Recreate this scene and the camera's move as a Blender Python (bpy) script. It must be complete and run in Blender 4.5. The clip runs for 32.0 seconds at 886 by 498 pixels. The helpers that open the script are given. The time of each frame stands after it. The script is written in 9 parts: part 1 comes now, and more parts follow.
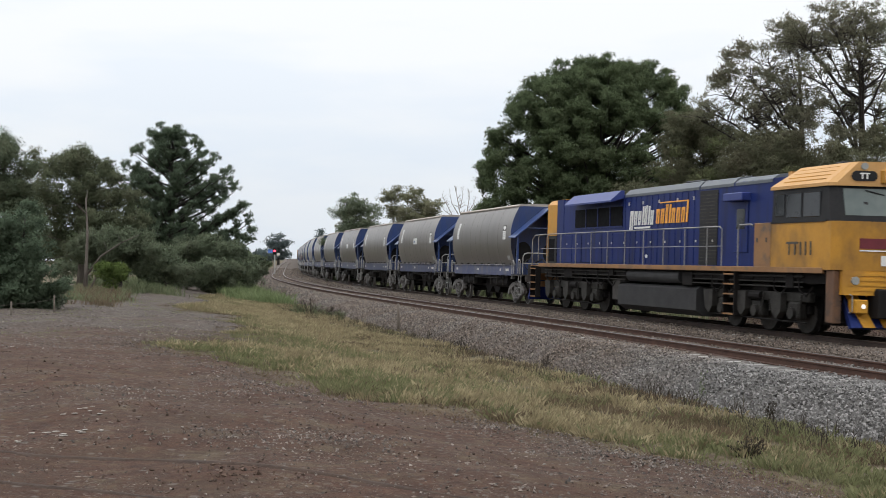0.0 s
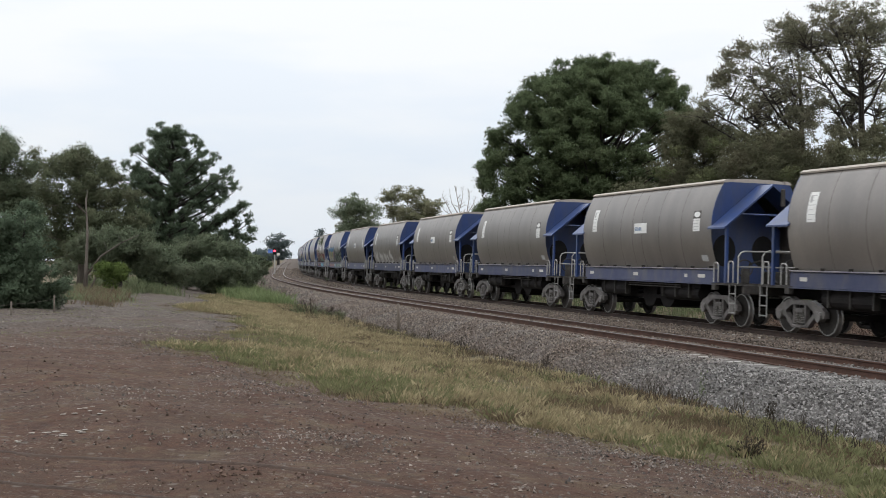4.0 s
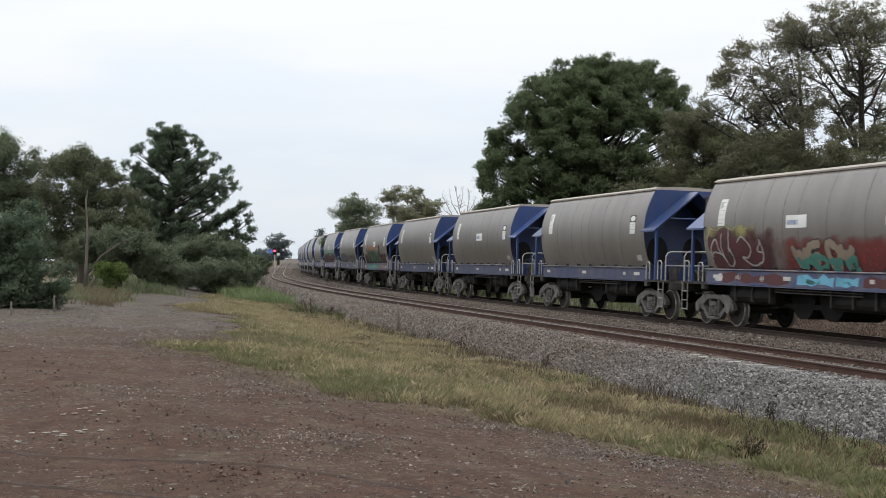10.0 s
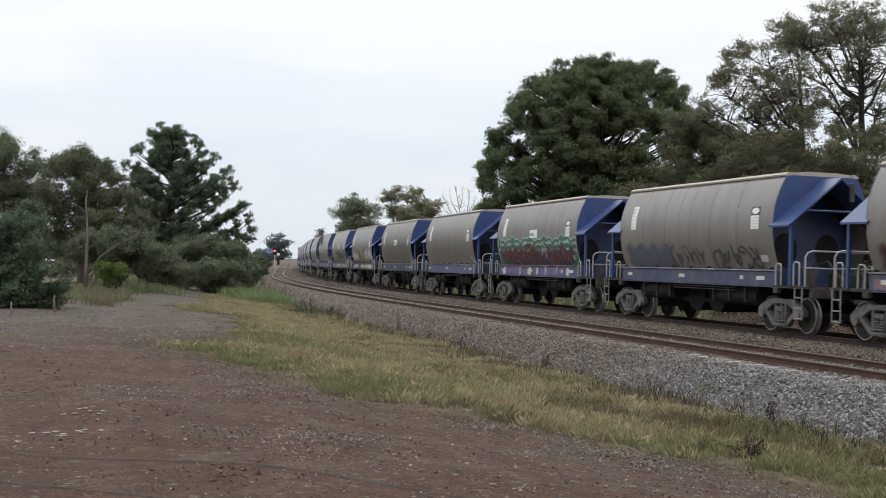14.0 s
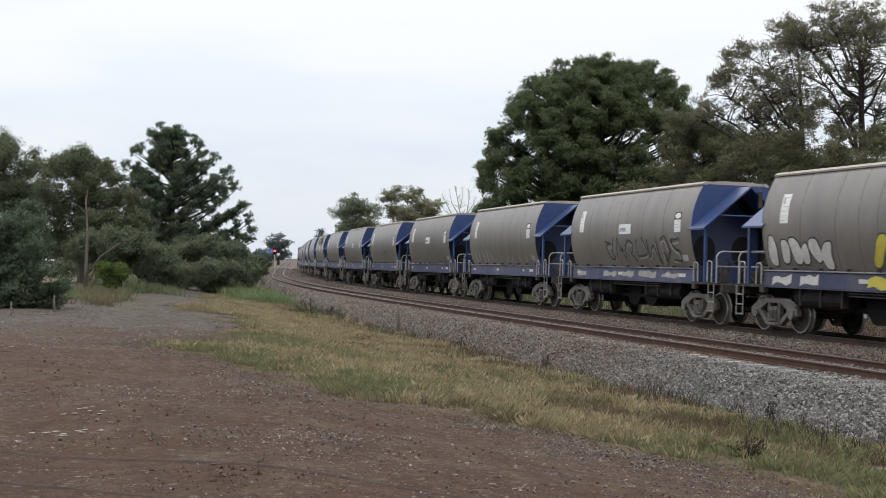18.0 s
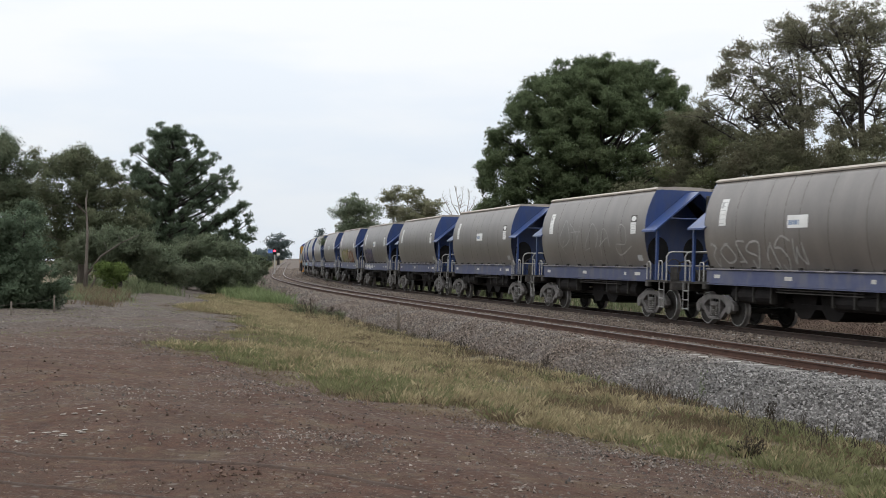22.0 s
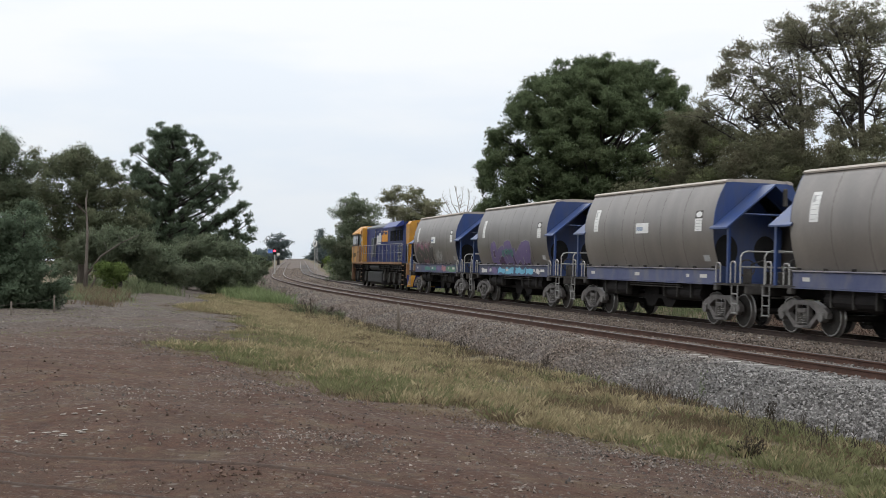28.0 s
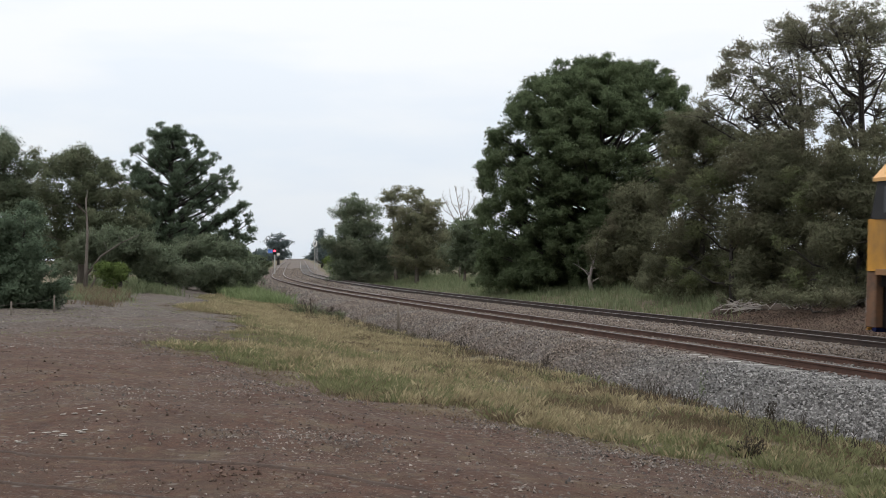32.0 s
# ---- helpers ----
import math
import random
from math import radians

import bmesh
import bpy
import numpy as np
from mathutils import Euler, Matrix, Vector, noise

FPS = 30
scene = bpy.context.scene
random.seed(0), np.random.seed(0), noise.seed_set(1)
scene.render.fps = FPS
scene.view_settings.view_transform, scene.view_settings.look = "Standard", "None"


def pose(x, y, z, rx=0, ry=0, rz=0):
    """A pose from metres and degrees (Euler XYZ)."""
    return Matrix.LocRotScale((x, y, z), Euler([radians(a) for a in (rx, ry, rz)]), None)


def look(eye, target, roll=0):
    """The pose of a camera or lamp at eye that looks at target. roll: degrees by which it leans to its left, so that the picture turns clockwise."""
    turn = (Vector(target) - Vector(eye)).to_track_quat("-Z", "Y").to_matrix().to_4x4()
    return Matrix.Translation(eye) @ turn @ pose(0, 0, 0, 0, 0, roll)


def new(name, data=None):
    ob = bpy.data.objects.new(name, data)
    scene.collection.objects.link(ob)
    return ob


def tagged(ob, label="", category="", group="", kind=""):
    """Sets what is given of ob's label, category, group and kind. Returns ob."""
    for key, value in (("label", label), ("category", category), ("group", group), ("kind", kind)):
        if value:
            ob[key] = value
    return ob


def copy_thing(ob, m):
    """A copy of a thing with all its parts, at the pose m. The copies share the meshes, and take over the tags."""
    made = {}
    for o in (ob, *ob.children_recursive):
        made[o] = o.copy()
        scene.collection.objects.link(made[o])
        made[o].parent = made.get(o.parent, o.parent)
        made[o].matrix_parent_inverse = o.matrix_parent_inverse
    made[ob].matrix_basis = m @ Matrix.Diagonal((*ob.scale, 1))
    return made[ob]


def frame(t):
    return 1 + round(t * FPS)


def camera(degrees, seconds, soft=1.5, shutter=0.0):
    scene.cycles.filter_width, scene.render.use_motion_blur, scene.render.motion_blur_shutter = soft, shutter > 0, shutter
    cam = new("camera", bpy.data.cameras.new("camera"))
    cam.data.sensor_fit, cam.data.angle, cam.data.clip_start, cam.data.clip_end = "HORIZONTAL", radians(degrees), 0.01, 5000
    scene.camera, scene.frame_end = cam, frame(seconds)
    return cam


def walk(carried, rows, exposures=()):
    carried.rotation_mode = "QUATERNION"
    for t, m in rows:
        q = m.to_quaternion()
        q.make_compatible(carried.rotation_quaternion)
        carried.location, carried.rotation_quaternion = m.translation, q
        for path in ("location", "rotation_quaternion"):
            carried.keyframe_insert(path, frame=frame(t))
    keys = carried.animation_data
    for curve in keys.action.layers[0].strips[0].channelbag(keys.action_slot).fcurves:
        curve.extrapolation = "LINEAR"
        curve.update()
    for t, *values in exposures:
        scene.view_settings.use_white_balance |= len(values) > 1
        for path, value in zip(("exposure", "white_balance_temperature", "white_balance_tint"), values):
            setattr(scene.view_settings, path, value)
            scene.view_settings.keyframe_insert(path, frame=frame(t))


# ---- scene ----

# ---------- camera: it stands still on a tripod ----------
cam = camera(37.574, 32.0, soft=0.8, shutter=0.15)
EYE = pose(0, 0, 1.938, 90.466, 0, 0) @ pose(0, 0, 0, 0, 0, -0.085)
walk(cam, [(0.0, EYE), (32.0, EYE)], exposures=[(0.0, 0.0), (32.0, 0.0)])

# ---------- daylight: a bright overcast sky and a weak, wide sun ----------
SUN_EL, SUN_AZ = 64.0, 215.0
world = bpy.data.worlds.new("overcast_sky")
scene.world = world
world.use_nodes = True
wn, wl = world.node_tree.nodes, world.node_tree.links
wn.clear()
w_out = wn.new("ShaderNodeOutputWorld")
w_bg = wn.new("ShaderNodeBackground")
w_sky = wn.new("ShaderNodeTexSky")
w_sky.sky_type = "NISHITA"
w_sky.sun_disc = False
w_sky.sun_elevation, w_sky.sun_rotation = radians(SUN_EL), radians(SUN_AZ)
w_sky.air_density, w_sky.dust_density = 1.0, 3.0
w_gain = wn.new("ShaderNodeMix")
w_gain.data_type, w_gain.blend_type = "RGBA", "MULTIPLY"
w_gain.inputs[0].default_value = 1.0
w_gain.inputs[7].default_value = (0.1, 0.1, 0.1, 1)
w_geo = wn.new("ShaderNodeTexCoord")
w_map = wn.new("ShaderNodeMapping")
w_map.inputs["Scale"].default_value = (1.0, 1.0, 4.5)
w_map.inputs["Location"].default_value = (0.37, 0.2, 0.55)
w_noise = wn.new("ShaderNodeTexNoise")
w_noise.inputs["Scale"].default_value = 3.1
w_noise.inputs["Detail"].default_value = 5.0
w_noise.inputs["Roughness"].default_value = 0.5
w_ramp = wn.new("ShaderNodeValToRGB")
w_ramp.color_ramp.elements[0].position, w_ramp.color_ramp.elements[0].color = 0.38, (0.91, 0.945, 0.99, 1)
w_ramp.color_ramp.elements[1].position, w_ramp.color_ramp.elements[1].color = 0.52, (1.0, 1.0, 1.0, 1)
# the cloud is thin and bluish towards the horizon, whiter above
w_xyz = wn.new("ShaderNodeSeparateXYZ")
wl.new(w_geo.outputs["Generated"], w_xyz.inputs[0])
w_band = wn.new("ShaderNodeValToRGB")
SKY_STOPS = [(0.0, (0.83, 0.89, 0.96)), (0.05, (0.875, 0.925, 0.985)), (0.10, (0.96, 0.995, 1.035)), (0.15, (1.03, 1.055, 1.085)), (0.22, (1.07, 1.09, 1.12))]
while len(w_band.color_ramp.elements) < len(SKY_STOPS):
    w_band.color_ramp.elements.new(0.5)
for stop, (p, c) in zip(w_band.color_ramp.elements, SKY_STOPS):
    stop.position, stop.color = p, (c[0], c[1], c[2], 1)
wl.new(w_xyz.outputs["Z"], w_band.inputs[0])
w_cloud = wn.new("ShaderNodeMix")
w_cloud.data_type, w_cloud.blend_type = "RGBA", "MULTIPLY"
w_cloud.inputs[0].default_value = 1.0
w_mix = wn.new("ShaderNodeMix")
w_mix.data_type = "RGBA"
w_mix.inputs[0].default_value = 0.9
wl.new(w_sky.outputs[0], w_gain.inputs[6])
wl.new(w_geo.outputs["Generated"], w_map.inputs[0])
wl.new(w_map.outputs[0], w_noise.inputs["Vector"])
wl.new(w_noise.outputs["Fac"], w_ramp.inputs[0])
wl.new(w_gain.outputs[2], w_mix.inputs[6])
wl.new(w_ramp.outputs[0], w_cloud.inputs[6])
wl.new(w_band.outputs[0], w_cloud.inputs[7])
wl.new(w_cloud.outputs[2], w_mix.inputs[7])
# an overcast sky is brightest overhead
w_lift = wn.new("ShaderNodeMapRange")
w_lift.inputs["From Min"].default_value, w_lift.inputs["From Max"].default_value = 0.2, 0.9
w_lift.inputs["To Min"].default_value, w_lift.inputs["To Max"].default_value = 1.0, 2.3
wl.new(w_xyz.outputs["Z"], w_lift.inputs["Value"])
w_zenith = wn.new("ShaderNodeVectorMath")
w_zenith.operation = "SCALE"
wl.new(w_mix.outputs[2], w_zenith.inputs[0])
wl.new(w_lift.outputs[0], w_zenith.inputs["Scale"])
wl.new(w_zenith.outputs[0], w_bg.inputs[0])
w_bg.inputs[1].default_value = 1.0
wl.new(w_bg.outputs[0], w_out.inputs[0])

sun = new("sun", bpy.data.lights.new("sun", "SUN"))
sun.data.energy, sun.data.angle, sun.data.color = 0.4, radians(25), (1.0, 0.96, 0.9)
az, el = radians(SUN_AZ), radians(SUN_EL)
sun_way = Vector((math.sin(az) * math.cos(el), math.cos(az) * math.cos(el), math.sin(el)))
sun.matrix_world = look(sun_way * 100, (0, 0, 0))


# ---------- materials ----------
def rgba(c):
    return (c[0], c[1], c[2], 1.0)


def surface(name, a, b, scale=4.0, rough=0.6, metal=0.0, fine=40.0, bump=0.15, depth=0.01, c=None, c_scale=0.6,
            c_from=0.52, c_to=0.68, stretch=(1, 1, 1), island=0.0, per_object=0.0, spec=0.35, attr=""):
    """Two colours mixed by coarse and fine noise, a third in patches, and fine relief."""
    m = bpy.data.materials.new(name)
    m.use_nodes = True
    n, l = m.node_tree.nodes, m.node_tree.links
    bsdf = n["Principled BSDF"]
    tc = n.new("ShaderNodeTexCoord")
    mp = n.new("ShaderNodeMapping")
    mp.inputs["Scale"].default_value = stretch
    l.new(tc.outputs["Object"], mp.inputs[0])
    n1 = n.new("ShaderNodeTexNoise")
    n1.inputs["Scale"].default_value, n1.inputs["Detail"].default_value = scale, 6.0
    n2 = n.new("ShaderNodeTexNoise")
    n2.inputs["Scale"].default_value, n2.inputs["Detail"].default_value = fine, 4.0
    l.new(mp.outputs[0], n1.inputs["Vector"])
    l.new(mp.outputs[0], n2.inputs["Vector"])
    add = n.new("ShaderNodeMath")
    add.operation = "MULTIPLY_ADD"
    l.new(n2.outputs["Fac"], add.inputs[0])
    add.inputs[1].default_value = 0.5
    l.new(n1.outputs["Fac"], add.inputs[2])
    rmp = n.new("ShaderNodeMapRange")
    rmp.inputs["From Min"].default_value, rmp.inputs["From Max"].default_value = 0.5, 1.0
    l.new(add.outputs[0], rmp.inputs["Value"])
    mix = n.new("ShaderNodeMix")
    mix.data_type = "RGBA"
    mix.inputs[6].default_value, mix.inputs[7].default_value = rgba(a), rgba(b)
    l.new(rmp.outputs[0], mix.inputs[0])
    col = mix.outputs[2]
    if c is not None:
        n3 = n.new("ShaderNodeTexNoise")
        n3.inputs["Scale"].default_value, n3.inputs["Detail"].default_value = c_scale, 7.0
        n3.inputs["Roughness"].default_value = 0.6
        l.new(mp.outputs[0], n3.inputs["Vector"])
        r3 = n.new("ShaderNodeMapRange")
        r3.inputs["From Min"].default_value, r3.inputs["From Max"].default_value = c_from, c_to
        l.new(n3.outputs["Fac"], r3.inputs["Value"])
        if attr:
            at = n.new("ShaderNodeAttribute")
            at.attribute_name = attr
            lift = n.new("ShaderNodeMath")
            lift.operation = "MULTIPLY_ADD"
            l.new(at.outputs["Fac"], lift.inputs[0])
            lift.inputs[1].default_value = 0.7
            l.new(n3.outputs["Fac"], lift.inputs[2])
            l.new(lift.outputs[0], r3.inputs["Value"])
        mx = n.new("ShaderNodeMix")
        mx.data_type = "RGBA"
        mx.inputs[7].default_value = rgba(c)
        l.new(r3.outputs[0], mx.inputs[0])
        l.new(col, mx.inputs[6])
        col = mx.outputs[2]
    for strength, node, socket in ((island, "ShaderNodeNewGeometry", "Random Per Island"), (per_object, "ShaderNodeObjectInfo", "Random")):
        if strength:
            rnd = n.new(node)
            rr = n.new("ShaderNodeMapRange")
            rr.inputs["To Min"].default_value, rr.inputs["To Max"].default_value = 1.0 - strength, 1.0 + strength
            l.new(rnd.outputs[socket], rr.inputs["Value"])
            hs = n.new("ShaderNodeHueSaturation")
            l.new(rr.outputs[0], hs.inputs["Value"])
            l.new(col, hs.inputs["Color"])
            col = hs.outputs[0]
    l.new(col, bsdf.inputs["Base Color"])
    bsdf.inputs["Roughness"].default_value, bsdf.inputs["Metallic"].default_value = rough, metal
    bsdf.inputs["Specular IOR Level"].default_value = spec
    if bump:
        bp = n.new("ShaderNodeBump")
        bp.inputs["Strength"].default_value, bp.inputs["Distance"].default_value = bump, depth
        l.new(add.outputs[0], bp.inputs["Height"])
        l.new(bp.outputs[0], bsdf.inputs["Normal"])
    return m


def glass_dark(name, tint):
    m = surface(name, tint, [v * 1.5 for v in tint], 3.0, 0.08, 0.0, 20.0, 0.0)
    return m


def glow(name, c, strength):
    m = bpy.data.materials.new(name)
    m.use_nodes = True
    b = m.node_tree.nodes["Principled BSDF"]
    b.inputs["Base Color"].default_value = rgba(c)
    b.inputs["Emission Color"].default_value = rgba(c)
    b.inputs["Emission Strength"].default_value = strength
    return m


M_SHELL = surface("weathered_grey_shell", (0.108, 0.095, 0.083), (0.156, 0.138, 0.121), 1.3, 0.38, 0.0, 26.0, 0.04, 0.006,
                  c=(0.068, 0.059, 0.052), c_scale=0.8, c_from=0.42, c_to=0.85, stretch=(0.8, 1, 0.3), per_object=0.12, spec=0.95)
# roof and lip, much paler than the shell
M_SHELL_TOP = surface("pale_roof_lip", (0.36, 0.32, 0.275), (0.27, 0.24, 0.205), 2.0, 0.7, fine=15)
M_BLUE = surface("faded_blue_paint", (0.016, 0.037, 0.120), (0.028, 0.055, 0.160), 1.6, 0.34, 0.0, 18, 0.05, 0.004,
                 c=(0.040, 0.049, 0.086), c_scale=1.7, c_from=0.44, c_to=0.74, stretch=(1, 1, 0.4), per_object=0.15, spec=0.5)
M_BLUE_GRIMY = surface("grimy_blue_sill_paint", (0.042, 0.050, 0.104), (0.070, 0.078, 0.128), 1.1, 0.55, 0.0, 9, 0.08, 0.005,
                       c=(0.110, 0.106, 0.112), c_scale=1.3, c_from=0.48, c_to=0.78, stretch=(1.4, 1, 0.8), per_object=0.25)
M_SILL_LIP = surface("dusty_sill_lip", (0.12, 0.115, 0.13), (0.24, 0.225, 0.215), 2.5, 0.7, fine=15, c=(0.06, 0.066, 0.11), c_scale=0.9, c_from=0.45, c_to=0.65, stretch=(1, 1, 1), per_object=0.2)
M_RIM = surface("bright_worn_rim", (0.26, 0.25, 0.24), (0.36, 0.35, 0.33), 6, 0.4, 0.6, 50, 0.05)
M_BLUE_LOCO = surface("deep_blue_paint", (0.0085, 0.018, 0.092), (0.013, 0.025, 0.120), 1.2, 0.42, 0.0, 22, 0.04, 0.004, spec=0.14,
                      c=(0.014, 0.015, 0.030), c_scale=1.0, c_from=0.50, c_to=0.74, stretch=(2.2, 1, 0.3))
# lighter copy of the deep blue, with the light on it in the colour
M_BLUE_LIT = surface("lit_copy_of_deep_blue", (0.020, 0.034, 0.148), (0.028, 0.043, 0.172), 1.2, 0.42, 0.0, 22, 0.04, 0.004)
M_YELLOW = surface("orange_yellow_paint", (0.425, 0.200, 0.019), (0.510, 0.251, 0.027), 1.4, 0.45, 0.0, 18, 0.04, 0.004,
                   c=(0.170, 0.085, 0.034), c_scale=0.9, c_from=0.47, c_to=0.8, stretch=(1, 1, 0.5))
M_YELLOW_CAB = surface("grimy_orange_cab_paint", (0.36, 0.17, 0.018), (0.46, 0.225, 0.025), 1.4, 0.5, 0.0, 18, 0.04, 0.004,
                       c=(0.075, 0.045, 0.025), c_scale=0.8, c_from=0.44, c_to=0.72, stretch=(1, 1, 0.6))
# paler, greyer orange than the rest of the cab
M_YELLOW_ROOF = surface("pale_orange_roof", (0.44, 0.235, 0.075), (0.50, 0.29, 0.115), 1.5, 0.6, fine=14, bump=0.05)
M_SILL = surface("grimy_orange_sill", (0.260, 0.132, 0.048), (0.175, 0.092, 0.044), 2.2, 0.6, fine=25, c=(0.105, 0.075, 0.053), c_scale=2.0)
M_SKIRT = surface("rust_stained_skirt", (0.15, 0.075, 0.036), (0.085, 0.045, 0.028), 2.4, 0.65, fine=25, c=(0.05, 0.034, 0.025), c_scale=2.0)
M_BLACK = surface("black_paint", (0.009, 0.009, 0.010), (0.018, 0.017, 0.017), 3, 0.5, fine=30, spec=0.2)
M_GRIME = surface("brake_dust_black", (0.008, 0.007, 0.007), (0.017, 0.015, 0.014), 3.0, 0.75, fine=30, bump=0.3, spec=0.12)
M_UNDER = surface("grimy_steel", (0.030, 0.028, 0.026), (0.078, 0.072, 0.066), 4.0, 0.7, 0.0, 40, 0.25, 0.01, c=(0.040, 0.036, 0.034), c_scale=2.5, spec=0.12)
M_AXLE_BOX = surface("dusty_axle_box", (0.085, 0.080, 0.074), (0.165, 0.156, 0.145), 6.0, 0.55, 0.2, 40, 0.2, 0.01)
M_FRAME = surface("dusty_cast_steel", (0.070, 0.064, 0.060), (0.150, 0.138, 0.130), 4.0, 0.5, 0.1, 40, 0.25, 0.01, c=(0.045, 0.040, 0.037), c_scale=2.5)
M_TANK = surface("grey_tank", (0.029, 0.029, 0.030), (0.044, 0.043, 0.043), 2.0, 0.6, fine=20, spec=0.12)
M_ROOFGREY = surface("grey_hood_roof", (0.080, 0.090, 0.101), (0.108, 0.117, 0.126), 1.6, 0.5, fine=14)
M_TREAD = surface("worn_wheel_steel", (0.30, 0.29, 0.28), (0.42, 0.40, 0.38), 6, 0.35, 0.8, 50, 0.05)
M_WHEEL = surface("dull_wheel_disc", (0.024, 0.022, 0.020), (0.050, 0.045, 0.041), 5, 0.6, 0.2, 40, 0.1, spec=0.12)
M_RAILING = surface("pale_grey_handrail", (0.288, 0.280, 0.264), (0.360, 0.352, 0.336), 6, 0.45, 0.3, 40, 0.05)
M_RAILING_DULL = surface("dull_grey_handrail", (0.18, 0.177, 0.17), (0.27, 0.263, 0.25), 6, 0.45, 0.3, 40, 0.05)
M_WHITE = surface("white_panel", (0.68, 0.68, 0.66), (0.58, 0.57, 0.54), 3, 0.5, fine=25, bump=0.03)
M_WHITE_DIRTY = surface("grimy_white_plate", (0.52, 0.50, 0.46), (0.40, 0.38, 0.35), 5, 0.6, fine=30)
M_INK = surface("black_print", (0.04, 0.035, 0.03), (0.07, 0.06, 0.055), 8, 0.6, bump=0)
M_PRINT = surface("faded_grey_print", (0.30, 0.30, 0.29), (0.42, 0.42, 0.41), 8, 0.6, bump=0)
M_PRINT_BLUE = surface("faded_blue_print", (0.16, 0.22, 0.32), (0.22, 0.27, 0.36), 8, 0.6, bump=0)
M_ORANGE = surface("orange_lettering", (0.78, 0.36, 0.05), (0.70, 0.30, 0.05), 3, 0.5, bump=0)
M_GLASS = glass_dark("dark_window_glass", (0.02, 0.022, 0.024))
# the pane's pale base colour stands for reflected sky
M_WINDSCREEN = surface("sky_toned_windscreen", (0.085, 0.105, 0.10), (0.115, 0.135, 0.125), 1.0, 0.1, fine=4, bump=0)
M_MESH = surface("dark_radiator_mesh", (0.004, 0.004, 0.005), (0.011, 0.011, 0.012), 8, 0.8, fine=80, bump=0.4, spec=0.08)
M_LAMP = glow("headlight_glass", (0.9, 0.88, 0.82), 0.5)
M_LENS = surface("dull_lamp_lens", (0.22, 0.23, 0.22), (0.30, 0.30, 0.28), 5, 0.15, fine=20, bump=0)
M_UNDER_DARK = surface("oily_dark_steel", (0.017, 0.016, 0.0145), (0.044, 0.041, 0.037), 3.5, 0.6, 0.0, 35, 0.25, 0.01, spec=0.12)
M_REDLAMP = glow("red_signal_lamp", (1.0, 0.03, 0.05), 6.0)
M_RAIL = surface("rusty_rail_web", (0.040, 0.020, 0.0135), (0.082, 0.040, 0.027), 3, 0.8, fine=40, bump=0.2)
M_RAIL_DARK = surface("dark_brown_rail_web", (0.020, 0.013, 0.010), (0.046, 0.027, 0.020), 3, 0.75, fine=40, bump=0.2)
M_DARK_BED = surface("dark_ballast", (0.026, 0.022, 0.020), (0.070, 0.060, 0.052), 9.0, 0.9, fine=30, bump=1.0, depth=0.05, c=(0.085, 0.072, 0.062), c_scale=1.5)
M_RAILHEAD = surface("worn_rail_head", (0.036, 0.027, 0.023), (0.068, 0.053, 0.044), 3, 0.36, 0.3, 30, 0.05)
M_SLEEPER = surface("pale_concrete_sleeper", (0.240, 0.228, 0.208), (0.320, 0.304, 0.280), 5, 0.85, fine=50, per_object=0.1)
M_BALLAST = surface("ballast_bed", (0.070, 0.063, 0.058), (0.130, 0.122, 0.114), 9.0, 0.9, fine=30, bump=1.0, depth=0.05,
                    c=(0.092, 0.072, 0.058), c_scale=0.6, c_from=0.62, c_to=1.1, attr="rusty")
M_STONE = surface("crushed_ballast_stone", (0.118, 0.110, 0.103), (0.202, 0.193, 0.183), 3.0, 0.85, fine=40, bump=0.2,
                  c=(0.134, 0.107, 0.087), c_scale=0.6, c_from=0.62, c_to=1.1, island=0.6, attr="rusty")
M_BARK = surface("grey_brown_bark", (0.075, 0.062, 0.052), (0.14, 0.12, 0.10), 4, 0.9, fine=30, bump=0.5, depth=0.03, stretch=(3, 3, 0.5))
M_BARK_DARK = surface("dark_bark", (0.03, 0.026, 0.023), (0.055, 0.047, 0.04), 4, 0.9, fine=30, bump=0.5, depth=0.03, stretch=(3, 3, 0.5))
M_BARK_PALE = surface("bleached_dead_wood", (0.20, 0.18, 0.16), (0.30, 0.27, 0.24), 5, 0.85, fine=30, bump=0.3, stretch=(3, 3, 0.5))
M_POST = surface("weathered_grey_timber", (0.085, 0.070, 0.056), (0.150, 0.126, 0.102), 6, 0.9, fine=50, bump=0.4, stretch=(6, 6, 0.5))


def leaf_material(name, a, b, c, trans=0.4, scale=0.9):
    m = surface(name, a, b, scale, 0.6, 0.0, scale * 3.3, 0.0, c=c, c_scale=0.5, c_from=0.5, c_to=0.75, island=0.28, spec=0.05)
    n, l = m.node_tree.nodes, m.node_tree.links
    bsdf, out = n["Principled BSDF"], n["Material Output"]
    lit = n.new("ShaderNodeBsdfTranslucent")
    l.new(bsdf.inputs["Base Color"].links[0].from_socket, lit.inputs["Color"])
    mx = n.new("ShaderNodeMixShader")
    mx.inputs[0].default_value = trans
    l.new(bsdf.outputs[0], mx.inputs[1])
    l.new(lit.outputs[0], mx.inputs[2])
    l.new(mx.outputs[0], out.inputs["Surface"])
    return m


